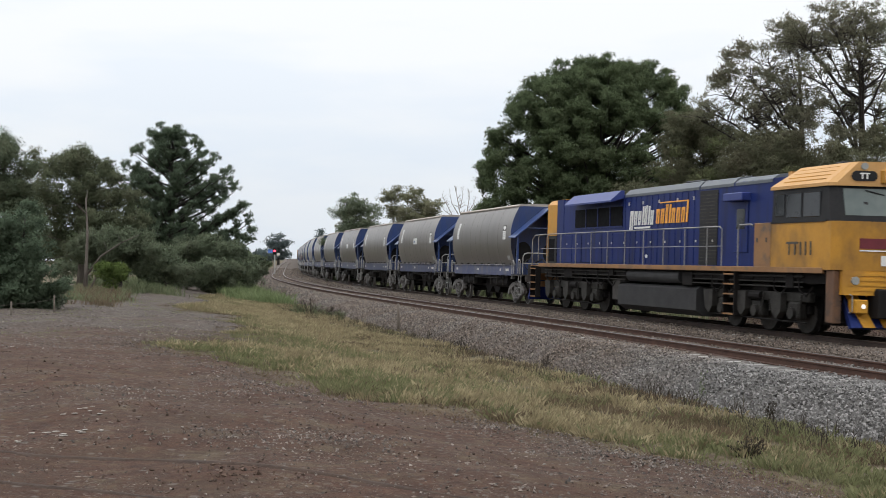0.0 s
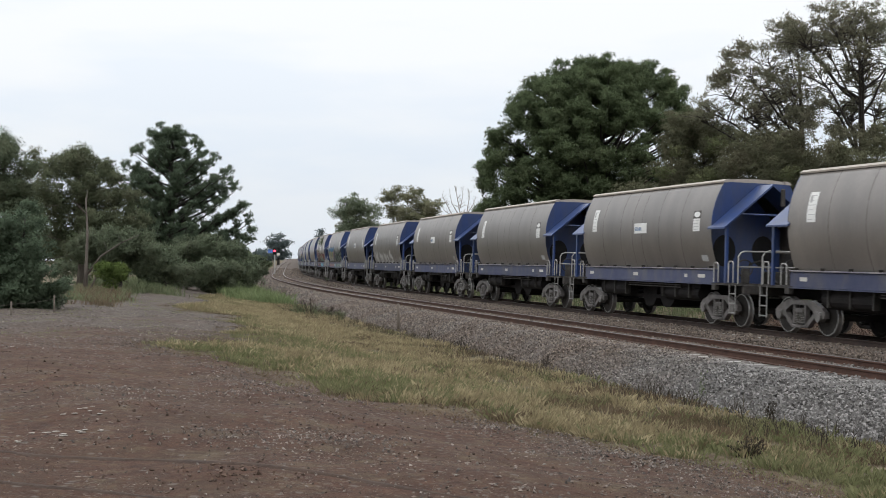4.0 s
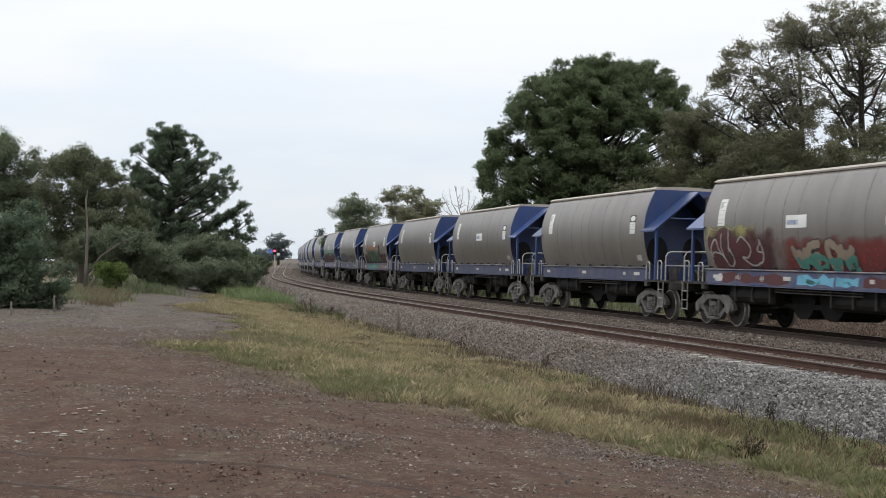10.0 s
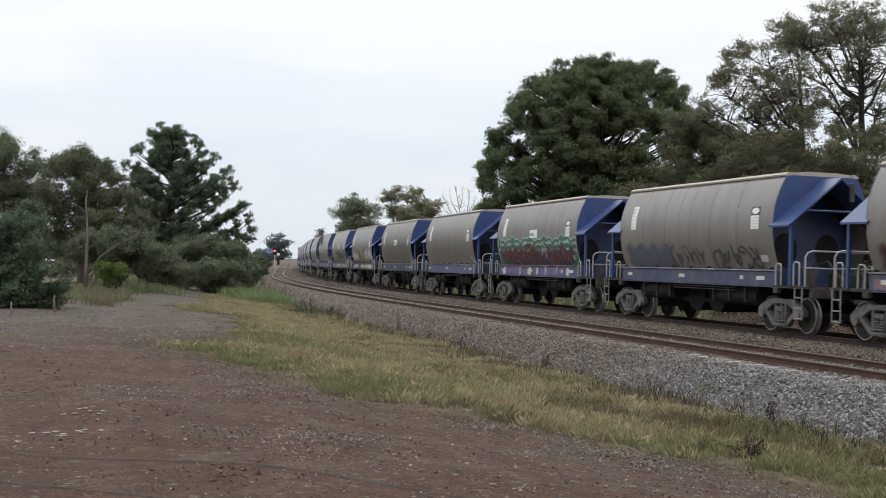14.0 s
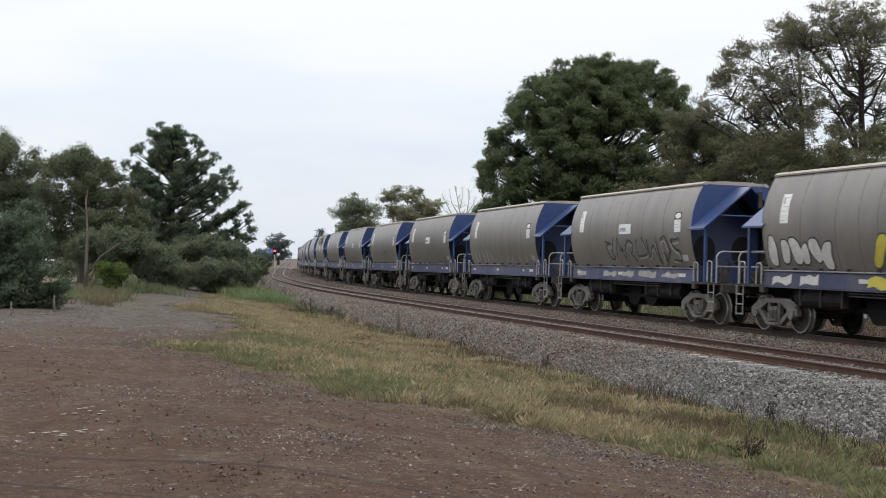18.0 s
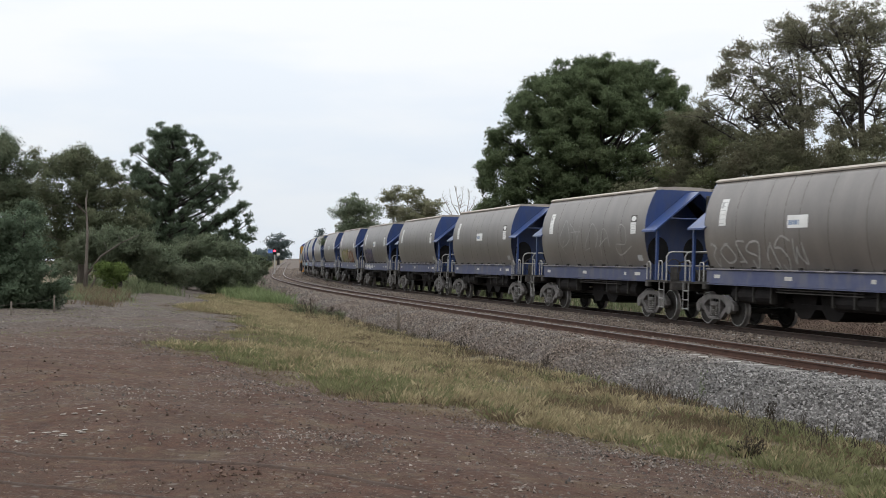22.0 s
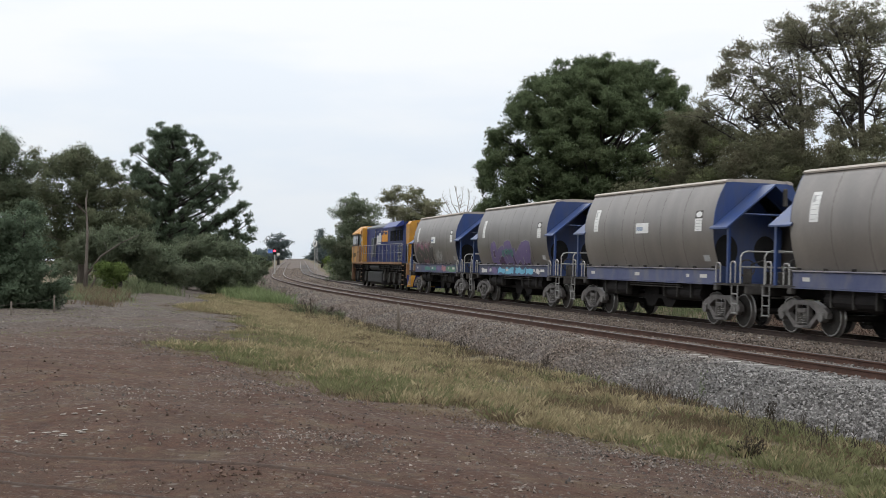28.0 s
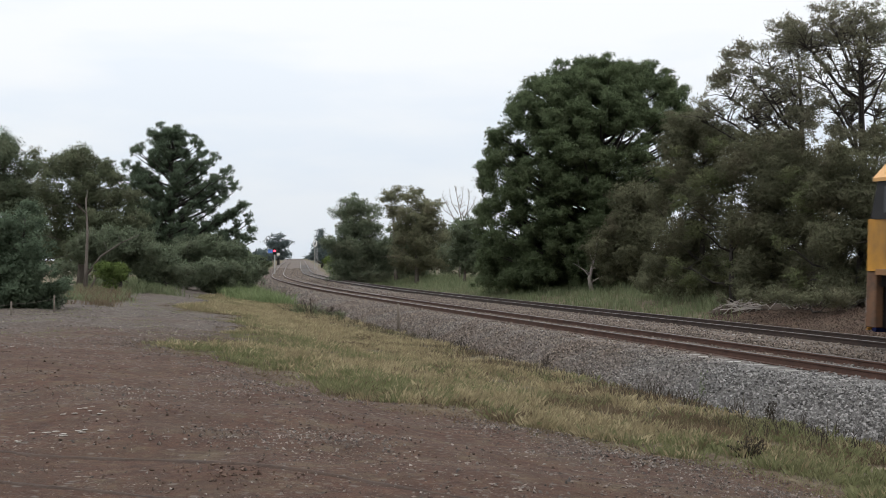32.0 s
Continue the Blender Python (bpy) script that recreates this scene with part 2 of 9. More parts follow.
M_PINE = leaf_material("dark_pine_needles", (0.094, 0.124, 0.064), (0.128, 0.162, 0.084), (0.114, 0.136, 0.072))
M_PINE_BLUE = leaf_material("blue_green_conifer", (0.084, 0.116, 0.074), (0.118, 0.154, 0.100), (0.094, 0.122, 0.074))
M_GUM = leaf_material("olive_gum_leaves", (0.146, 0.144, 0.096), (0.188, 0.184, 0.124), (0.172, 0.150, 0.108))
M_WATTLE = leaf_material("olive_brown_wattle", (0.108, 0.112, 0.068), (0.152, 0.152, 0.093), (0.134, 0.114, 0.079))
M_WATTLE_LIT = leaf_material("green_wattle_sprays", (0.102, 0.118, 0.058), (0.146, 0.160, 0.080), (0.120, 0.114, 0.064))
M_UNDERSTORY = leaf_material("dark_green_scrub", (0.108, 0.132, 0.084), (0.148, 0.174, 0.110), (0.136, 0.142, 0.094))
M_LEFT_GUM = leaf_material("dull_green_gum_leaves", (0.100, 0.116, 0.068), (0.142, 0.160, 0.096), (0.132, 0.122, 0.080))
# leaf greens lifted a little to stand for air haze
M_MIDTREE = leaf_material("haze_lifted_leaves", (0.101, 0.128, 0.078), (0.137, 0.162, 0.101), (0.137, 0.132, 0.084))
M_OLIVE = leaf_material("dry_olive_leaves", (0.154, 0.158, 0.094), (0.204, 0.204, 0.127), (0.179, 0.154, 0.107))
M_BUSH = leaf_material("bright_green_bush", (0.095, 0.135, 0.038), (0.132, 0.172, 0.055), (0.11, 0.13, 0.043))
M_GRASS_DRY = leaf_material("dry_yellow_grass", (0.185, 0.152, 0.086), (0.420, 0.355, 0.220), (0.195, 0.156, 0.092), scale=2.2)
M_GRASS_GREEN = leaf_material("green_grass", (0.118, 0.126, 0.058), (0.212, 0.212, 0.112), (0.205, 0.182, 0.106), scale=2.2)
M_GRASS_LUSH = leaf_material("lush_green_grass", (0.120, 0.158, 0.070), (0.176, 0.212, 0.104), (0.150, 0.172, 0.084))
M_GRASS_FAR = leaf_material("grey_green_long_grass", (0.112, 0.142, 0.074), (0.176, 0.196, 0.112), (0.176, 0.166, 0.098))
M_WEED = leaf_material("dead_dark_weeds", (0.045, 0.038, 0.031), (0.073, 0.060, 0.045), (0.051, 0.054, 0.032))
M_RUST_GRASS = leaf_material("rusty_brown_grass", (0.112, 0.082, 0.053), (0.165, 0.124, 0.082), (0.100, 0.094, 0.052))


# ---------- mesh tools ----------
def part(name, bm, material, parent=None, label="", smooth=False):
    """Links a bmesh as one mesh object, under a thing or a part."""
    me = bpy.data.meshes.new(name)
    bmesh.ops.recalc_face_normals(bm, faces=bm.faces)
    bm.to_mesh(me)
    bm.free()
    if smooth:
        for f in me.polygons:
            f.use_smooth = True
    for m in material if isinstance(material, (list, tuple)) else [material]:
        me.materials.append(m)
    ob = new(name, me)
    if parent is not None:
        ob.parent = parent
    if label:
        tagged(ob, label)
    return ob


def big(name, verts, faces, material, smooth=False, mats=None):
    """A large mesh from arrays; faces all have the same number of corners."""
    v = np.asarray(verts, dtype=np.float32)
    f = np.asarray(faces, dtype=np.int32)
    me = bpy.data.meshes.new(name)
    me.vertices.add(len(v))
    me.vertices.foreach_set("co", v.ravel())
    me.loops.add(f.size)
    me.loops.foreach_set("vertex_index", f.ravel())
    me.polygons.add(len(f))
    me.polygons.foreach_set("loop_start", np.arange(len(f), dtype=np.int32) * f.shape[1])
    for m in material if isinstance(material, (list, tuple)) else [material]:
        me.materials.append(m)
    if mats is not None:
        me.polygons.foreach_set("material_index", np.asarray(mats, dtype=np.int32))
    me.update(calc_edges=True)
    me.polygons.foreach_set("use_smooth", np.full(len(f), smooth))
    return me


def box(bm, x0, x1, y0, y1, z0, z1, bevel=0.0):
    r = bmesh.ops.create_cube(bm, size=1.0, matrix=Matrix.Translation(((x0 + x1) / 2, (y0 + y1) / 2, (z0 + z1) / 2))
                              @ Matrix.Diagonal((x1 - x0, y1 - y0, z1 - z0, 1)))
    if bevel:
        edges = list({e for v in r["verts"] for e in v.link_edges})
        bmesh.ops.bevel(bm, geom=edges, offset=bevel, segments=1, affect="EDGES")
    return bm


def one_box(x0, x1, y0, y1, z0, z1, bevel=0.0):
    return box(bmesh.new(), x0, x1, y0, y1, z0, z1, bevel)


def rod(bm, a, b, r, seg=10, r2=None):
    """A round bar, or a cone, from a to b."""
    a, b = Vector(a), Vector(b)
    d = b - a
    bmesh.ops.create_cone(bm, cap_ends=True, segments=seg, radius1=r, radius2=r if r2 is None else r2, depth=d.length,
                          matrix=Matrix.Translation((a + b) / 2) @ d.to_track_quat("Z", "Y").to_matrix().to_4x4())
    return bm


def pipe(bm, points, radii, seg=8):
    """A bent tube through the points."""
    pts = [Vector(p) for p in points]
    if not isinstance(radii, (list, tuple)):
        radii = [radii] * len(pts)
    rings = []
    side = None
    for i, p in enumerate(pts):
        d = (pts[min(i + 1, len(pts) - 1)] - pts[max(i - 1, 0)]).normalized()
        if side is None:
            side = d.orthogonal().normalized()
        side = (side - d * side.dot(d)).normalized()
        up = d.cross(side)
        rings.append([bm.verts.new(p + radii[i] * (math.cos(6.2832 * k / seg) * side + math.sin(6.2832 * k / seg) * up)) for k in range(seg)])
    for r0, r1 in zip(rings, rings[1:]):
        for k in range(seg):
            bm.faces.new((r0[k], r0[(k + 1) % seg], r1[(k + 1) % seg], r1[k]))
    bm.faces.new(rings[0][::-1])
    bm.faces.new(rings[-1])
    return bm


def prism(bm, outline, axis, lo, hi):
    """A closed outline in two coordinates, drawn out along the third axis."""
    def place(p, t):
        if axis == "x":
            return (t, p[0], p[1])
        if axis == "y":
            return (p[0], t, p[1])
        return (p[0], p[1], t)
    a = [bm.verts.new(place(p, lo)) for p in outline]
    b = [bm.verts.new(place(p, hi)) for p in outline]
    n = len(a)
    for i in range(n):
        bm.faces.new((a[i], a[(i + 1) % n], b[(i + 1) % n], b[i]))
    bm.faces.new(a[::-1])
    bm.faces.new(b)
    return bm


# ---------- the line of the track: a curve of changing radius, on a slight grade ----------
BEND_S = np.array([-60.0, -25, 0, 25, 60, 100, 140, 180, 220, 280, 380, 900])
BEND_K = np.array([-0.00248, -0.00248, -0.00199, -0.00142, -0.00103, -0.00144, -0.00021, -0.0002, -0.00007, -0.00004, 0.00006, 0.00009])
RISE_S = np.array([-60.0, -30, 0, 60, 120, 180, 260, 380, 600, 900])
RISE_Z = np.array([-0.5, -0.276, 0.0, 0.089, 0.084, -0.076, 0.573, 1.292, 2.36, 2.8])
CANT = 0.0296
SPACING = 4.487
LINE_S = np.arange(-100.0, 900.0, 0.5)
_k = np.interp(LINE_S, BEND_S, BEND_K)
_i0 = int(np.searchsorted(LINE_S, 0.0))
LINE_TH = np.cumsum(_k) * 0.5
LINE_TH += 1.86476 - LINE_TH[_i0]
LINE_X = np.cumsum(np.cos(LINE_TH)) * 0.5
LINE_Y = np.cumsum(np.sin(LINE_TH)) * 0.5
LINE_X += 10.862 - LINE_X[_i0]
LINE_Y += 30.0 - LINE_Y[_i0]
_m = np.gradient(RISE_Z, RISE_S)


def rise(s):
    s = np.asarray(s, dtype=float)
    i = np.clip(np.searchsorted(RISE_S, s) - 1, 0, len(RISE_S) - 2)
    h = RISE_S[i + 1] - RISE_S[i]
    t = np.clip((s - RISE_S[i]) / h, -1.5, 1.0)
    return ((2 * t**3 - 3 * t**2 + 1) * RISE_Z[i] + (t**3 - 2 * t**2 + t) * h * _m[i]
            + (-2 * t**3 + 3 * t**2) * RISE_Z[i + 1] + (t**3 - t**2) * h * _m[i + 1])


LINE_Z = rise(LINE_S)


def on_line(s, lat, z=0.0, pivot=None):
    """World points at arc s, lat metres to the near side of the far track's centre and z above its rails (canted about pivot)."""
    s, lat, z = np.broadcast_arrays(np.asarray(s, float), np.asarray(lat, float), np.asarray(z, float))
    if pivot is not None:
        lat, z = (pivot + (lat - pivot) * math.cos(CANT) - z * math.sin(CANT), z * math.cos(CANT) + (lat - pivot) * math.sin(CANT))
    x, y, th = np.interp(s, LINE_S, LINE_X), np.interp(s, LINE_S, LINE_Y), np.interp(s, LINE_S, LINE_TH)
    return np.stack([x - np.sin(th) * lat, y + np.cos(th) * lat, np.interp(s, LINE_S, LINE_Z) + z], -1)


def track_coords(x, y):
    """Arc and side distance of points of the plan."""
    x, y = np.ravel(x), np.ravel(y)
    s_out, l_out = np.empty(len(x)), np.empty(len(x))
    ls, lx, ly, lt = LINE_S[::2], LINE_X[::2], LINE_Y[::2], LINE_TH[::2]
    for i in range(0, len(x), 4000):
        a, b = x[i:i + 4000, None], y[i:i + 4000, None]
        j = np.argmin((lx[None] - a) ** 2 + (ly[None] - b) ** 2, axis=1)
        dx, dy, th = a[:, 0] - lx[j], b[:, 0] - ly[j], lt[j]
        s_out[i:i + 4000] = ls[j] + np.cos(th) * dx + np.sin(th) * dy
        l_out[i:i + 4000] = -np.sin(th) * dx + np.cos(th) * dy
    return s_out, l_out


def placed(s, turn=False):
    """The pose of a vehicle with its middle at arc s, standing on the far track; it looks down the arc, or up it when turned."""
    p = on_line(np.array([s - 4.5, s, s + 4.5]), 0.0)
    x = Vector(p[0] - p[2]).normalized()
    mid = Vector((p[0] + p[1] * 2 + p[2]) / 4)
    left = Vector((-x.y, x.x, 0)).normalized()
    up = x.cross(left)
    # the near side (right of the way that it goes) lies higher
    y = left * math.cos(CANT) - up * math.sin(CANT)
    z = x.cross(y)
    if turn:
        x, y = -x, -y
    return Matrix(((x.x, y.x, z.x, mid.x), (x.y, y.y, z.y, mid.y), (x.z, y.z, z.z, mid.z), (0, 0, 0, 1)))


# ---------- ground ----------
SIDE_L = np.array([-2000.0, -60, -30, -14, -10, -7, -4.5, -3.4, 7.3, 8.2, 9.5, 11.5, 14.0, 16.5, 19.0, 24.0, 60, 2000])
SIDE_Z = np.array([0.8, 0.5, 0.35, 0.1, -0.05, -0.35, -0.62, -0.75, -0.75, -0.66, -0.58, -0.40, -0.05, 0.22, 0.36, 0.42, 0.5, 0.8])


def ground_z(x, y):
    s, lat = track_coords(x, y)
    base = np.interp(s, LINE_S, LINE_Z) * np.clip(1.2 - np.abs(lat - 2) / 60, 0, 1)
    bumps = 0.05 * np.sin(x * 0.9 + 1.3) * np.sin(y * 0.7 + 0.4) + 0.025 * np.sin(x * 2.3 + y * 1.1) + 0.02 * np.sin(y * 2.9 - x)
    return base + np.interp(lat, SIDE_L, SIDE_Z) + np.where((lat > 8) & (s < 200), bumps, 0.0) * np.clip((lat - 8) / 4, 0, 1)


def axis_steps(lo, fine_lo, fine_hi, hi, step, growth=1.25):
    mid = list(np.arange(fine_lo, fine_hi + step / 2, step))
    out, d, v = [], step, fine_hi
    while v < hi:
        d *= growth
        v += d
        out.append(min(v, hi))
    left, d, v = [], step, fine_lo
    while v > lo:
        d *= growth
        v -= d
        left.append(max(v, lo))
    return np.array(left[::-1] + mid + out)


def verge_edge(s):
    """Where the grass of the verge ends and the dirt begins, measured across the line."""
    wob = (0.7 * np.sin(s * 0.31) + 0.5 * np.sin(s * 0.83 + 1.0)) * np.interp(s, [-4, 6, 25, 45], [0.15, 0.8, 0.8, 0.25])
    return wob + np.interp(s, [-30, -16, -13.5, -12.5, -11.5, -10.6, -9.6, -8.8, -7, -4.5, -2.5, 1, 4, 8, 19, 24, 41, 60, 75, 86, 96, 130], [9.8, 10.4, 10.9, 11.4, 11.9, 12.7, 13.1, 14.1, 14.9, 15.3, 16.2, 16.4, 14.6, 13.7, 13.6, 14.0, 12.6, 11.7, 11.1, 12.5, 18, 30])


def build_ground():
    xs = axis_steps(-2500, -30, 22, 2500, 0.5)
    ys = axis_steps(-500, 2, 75, 4200, 0.5)
    gx, gy = np.meshgrid(xs, ys)
    gz = ground_z(gx.ravel(), gy.ravel())
    v = np.stack([gx.ravel(), gy.ravel(), gz], -1)
    nx, ny = len(xs), len(ys)
    i = np.arange(nx * ny).reshape(ny, nx)
    f = np.stack([i[:-1, :-1], i[:-1, 1:], i[1:, 1:], i[1:, :-1]], -1).reshape(-1, 4)
    me = big("ground", v, f, M_GROUND, smooth=True)
    # how grassy and how gravelly each place is
    s, lat = track_coords(v[:, 0], v[:, 1])
    wob = 0.7 * np.sin(s * 0.31) + 0.5 * np.sin(s * 0.83 + 1.0) + 0.35 * np.sin(lat * 1.7 + s * 1.3)
    edge = verge_edge(s) + 0.25 * np.sin(lat * 1.7 + s * 1.3)
    grass = np.clip((edge - lat) / 0.9 + 0.5, 0, 1)
    far_left = np.clip((lat - np.interp(s, [-20, 10, 30, 60, 90], [40, 21.0, 19.0, 19.5, 16])) / 1.5, 0, 1)
    grass = np.maximum(grass, far_left)
    grass = np.maximum(grass, np.clip((s - 100) / 25, 0, 1))
    bare = (lat < -4.6) & (v[:, 0] > 0.2 * v[:, 1]) & (v[:, 1] > 30) & (v[:, 1] < 75)
    grass = np.where(bare, 0.1, grass)
    gravel = np.clip((s - np.interp(lat, [10, 16, 20, 26], [-4, 0, -3, -8]) + wob * 2.5) / 12.0, 0, 1) * 0.85
    gravel = np.where(bare, 0.0, gravel)
    gravel = np.maximum(gravel, 0.25 * np.exp(-((lat - edge - 0.9) / 0.9) ** 2) * (s < 5) * (s > -12))
    at = me.attributes.new("grassy", "FLOAT", "POINT")
    at.data.foreach_set("value", grass.astype(np.float32))
    at = me.attributes.new("gravelly", "FLOAT", "POINT")
    at.data.foreach_set("value", gravel.astype(np.float32))
    return tagged(new("ground", me), "brown dirt yard running into gravel and dry grass", "ground", kind="structure")


def ground_material():
    m = bpy.data.materials.new("dirt_gravel_and_turf")
    m.use_nodes = True
    n, l = m.node_tree.nodes, m.node_tree.links
    bsdf = n["Principled BSDF"]
    tc = n.new("ShaderNodeTexCoord")

    def noise_node(scale, detail=6.0, rough=0.55):
        t = n.new("ShaderNodeTexNoise")
        t.inputs["Scale"].default_value, t.inputs["Detail"].default_value, t.inputs["Roughness"].default_value = scale, detail, rough
        l.new(tc.outputs["Object"], t.inputs["Vector"])
        return t.outputs["Fac"]

    def ramp(src, stops):
        r = n.new("ShaderNodeValToRGB")
        while len(r.color_ramp.elements) < len(stops):
            r.color_ramp.elements.new(0.5)
        for e, (p, c) in zip(r.color_ramp.elements, stops):
            e.position, e.color = p, rgba(c)
        l.new(src, r.inputs[0])
        return r.outputs[0]

    def mix(fac, a, b):
        x = n.new("ShaderNodeMix")
        x.data_type = "RGBA"
        for src, sock in ((fac, 0), (a, 6), (b, 7)):
            l.new(src, x.inputs[sock])
        return x.outputs[2]

    def cells(scale):
        v = n.new("ShaderNodeTexVoronoi")
        v.inputs["Scale"].default_value = scale
        warp = n.new("ShaderNodeMix")
        warp.data_type, warp.blend_type = "RGBA", "ADD"
        warp.inputs[0].default_value = 0.06
        jitter = n.new("ShaderNodeTexNoise")
        jitter.inputs["Scale"].default_value = 7.0
        l.new(tc.outputs["Object"], jitter.inputs["Vector"])
        l.new(tc.outputs["Object"], warp.inputs[6])
        l.new(jitter.outputs["Color"], warp.inputs[7])
        l.new(warp.outputs[2], v.inputs["Vector"])
        grey = n.new("ShaderNodeRGBToBW")
        l.new(v.outputs["Color"], grey.inputs[0])
        return grey.outputs[0], v.outputs["Distance"]

    stone_a, dist_a = cells(24.0)
    stone_b, dist_b = cells(9.0)
    dirt = ramp(noise_node(4.0, 15.0, 0.86), [(0.33, (0.0195, 0.011, 0.0075)), (0.5, (0.047, 0.0278, 0.0175)), (0.67, (0.090, 0.060, 0.040))])
    gravel = ramp(stone_a, [(0.2, (0.026, 0.023, 0.022)), (0.5, (0.066, 0.057, 0.049)), (0.8, (0.150, 0.134, 0.119))])
    turf = ramp(noise_node(1.9, 13.0, 0.8), [(0.36, (0.045, 0.029, 0.019)), (0.5, (0.102, 0.082, 0.049)), (0.66, (0.190, 0.162, 0.100))])
    sparse = n.new("ShaderNodeMath")
    sparse.operation = "MULTIPLY"
    pick = ramp(stone_b, [(0.72, (0, 0, 0)), (0.76, (1, 1, 1))])
    l.new(pick, sparse.inputs[0])
    l.new(ramp(dist_b, [(0.25, (1, 1, 1)), (0.42, (0, 0, 0))]), sparse.inputs[1])
    pebbles = sparse.outputs[0]
    at1 = n.new("ShaderNodeAttribute")
    at1.attribute_name = "gravelly"
    at2 = n.new("ShaderNodeAttribute")
    at2.attribute_name = "grassy"
    patch = n.new("ShaderNodeMapRange")
    patch.inputs["From Min"].default_value, patch.inputs["From Max"].default_value = 0.50, 0.66
    l.new(noise_node(0.42, 8.0, 0.7), patch.inputs["Value"])
    p2 = n.new("ShaderNodeMath")
    p2.operation = "MULTIPLY"
    l.new(patch.outputs[0], p2.inputs[0])
    p2.inputs[1].default_value = 0.14
    gsum = n.new("ShaderNodeMath")
    gsum.operation = "MAXIMUM"
    rough_edge = n.new("ShaderNodeMath")
    rough_edge.operation = "MULTIPLY_ADD"
    l.new(noise_node(1.7, 8.0, 0.75), rough_edge.inputs[0])
    rough_edge.inputs[1].default_value = 2.6
    rough_edge.inputs[2].default_value = -1.3
    g_in = n.new("ShaderNodeMath")
    g_in.operation = "ADD"
    g_in.use_clamp = True
    l.new(at1.outputs["Fac"], g_in.inputs[0])
    l.new(rough_edge.outputs[0], g_in.inputs[1])
    g_on = n.new("ShaderNodeMath")
    g_on.operation = "MULTIPLY"
    l.new(g_in.outputs[0], g_on.inputs[0])
    l.new(at1.outputs["Fac"], g_on.inputs[1])
    t_in = n.new("ShaderNodeMath")
    t_in.operation = "ADD"
    t_in.use_clamp = True
    l.new(at2.outputs["Fac"], t_in.inputs[0])
    l.new(rough_edge.outputs[0], t_in.inputs[1])
    l.new(g_on.outputs[0], gsum.inputs[0])
    l.new(p2.outputs[0], gsum.inputs[1])
    stain = ramp(noise_node(0.9, 6.0, 0.65), [(0.33, (0, 0, 0)), (0.52, (0.95, 0.95, 0.95))])
    damp = ramp(noise_node(5.0, 12.0, 0.8), [(0.36, (0.029, 0.0135, 0.0085)), (0.64, (0.080, 0.0415, 0.0253))])
    dirt = mix(stain, dirt, damp)
    chip_c, chip_d = cells(52.0)
    chips = n.new("ShaderNodeMath")
    chips.operation = "MULTIPLY"
    l.new(ramp(chip_c, [(0.70, (0, 0, 0)), (0.74, (1, 1, 1))]), chips.inputs[0])
    l.new(ramp(noise_node(1.3, 7.0, 0.7), [(0.45, (0.03, 0.03, 0.03)), (0.66, (0.6, 0.6, 0.6))]), chips.inputs[1])
    flake = ramp(chip_c, [(0.70, (0.045, 0.038, 0.034)), (0.80, (0.125, 0.108, 0.092)), (0.9, (0.20, 0.18, 0.16))])
    base = mix(gsum.outputs[0], mix(chips.outputs[0], dirt, flake), gravel)
    peb = n.new("ShaderNodeMath")
    peb.operation = "MULTIPLY"
    l.new(pebbles, peb.inputs[0])
    peb.inputs[1].default_value = 0.55
    grit = n.new("ShaderNodeRGB")
    grit.outputs[0].default_value = (0.13, 0.118, 0.105, 1)
    base = mix(peb.outputs[0], base, grit.outputs[0])
    l.new(mix(t_in.outputs[0], base, turf), bsdf.inputs["Base Color"])
    bsdf.inputs["Roughness"].default_value = 0.95
    bsdf.inputs["Specular IOR Level"].default_value = 0.2
    bp = n.new("ShaderNodeBump")
    bp.inputs["Strength"].default_value, bp.inputs["Distance"].default_value = 0.7, 0.03
    l.new(noise_node(13.0, 9.0, 0.8), bp.inputs["Height"])
    l.new(bp.outputs[0], bsdf.inputs["Normal"])
    return m


M_GROUND = ground_material()
ground = build_ground()


# ---------- ballast, sleepers and rails ----------
def rustiness(s, lat):
    """Fresh grey stone at the near end, old brown stone further off and between the tracks."""
    r = np.clip((s - np.interp(lat, [-2, 2.3, 4, 7.5], [-16, -12, -7, -3.5])) / 7.0, 0, 1) * np.where(lat > 5.5, 0.75, 1.0)
    return r.astype(np.float32)


# the bed across both tracks: packed up against the rails, low between the tracks
BED_LAT = [-1.3, -1.05, -0.85, 0.0, 0.85, 1.05, 1.3, 1.7, 2.25, 2.8, 3.2, 3.43, 3.64, 4.49, 5.34, 5.54, 5.8]
BED_Z = [-0.2, -0.17, -0.15, -0.16, -0.15, -0.17, -0.2, -0.22, -0.27, -0.22, -0.2, -0.17, -0.15, -0.16, -0.165, -0.195, -0.2]


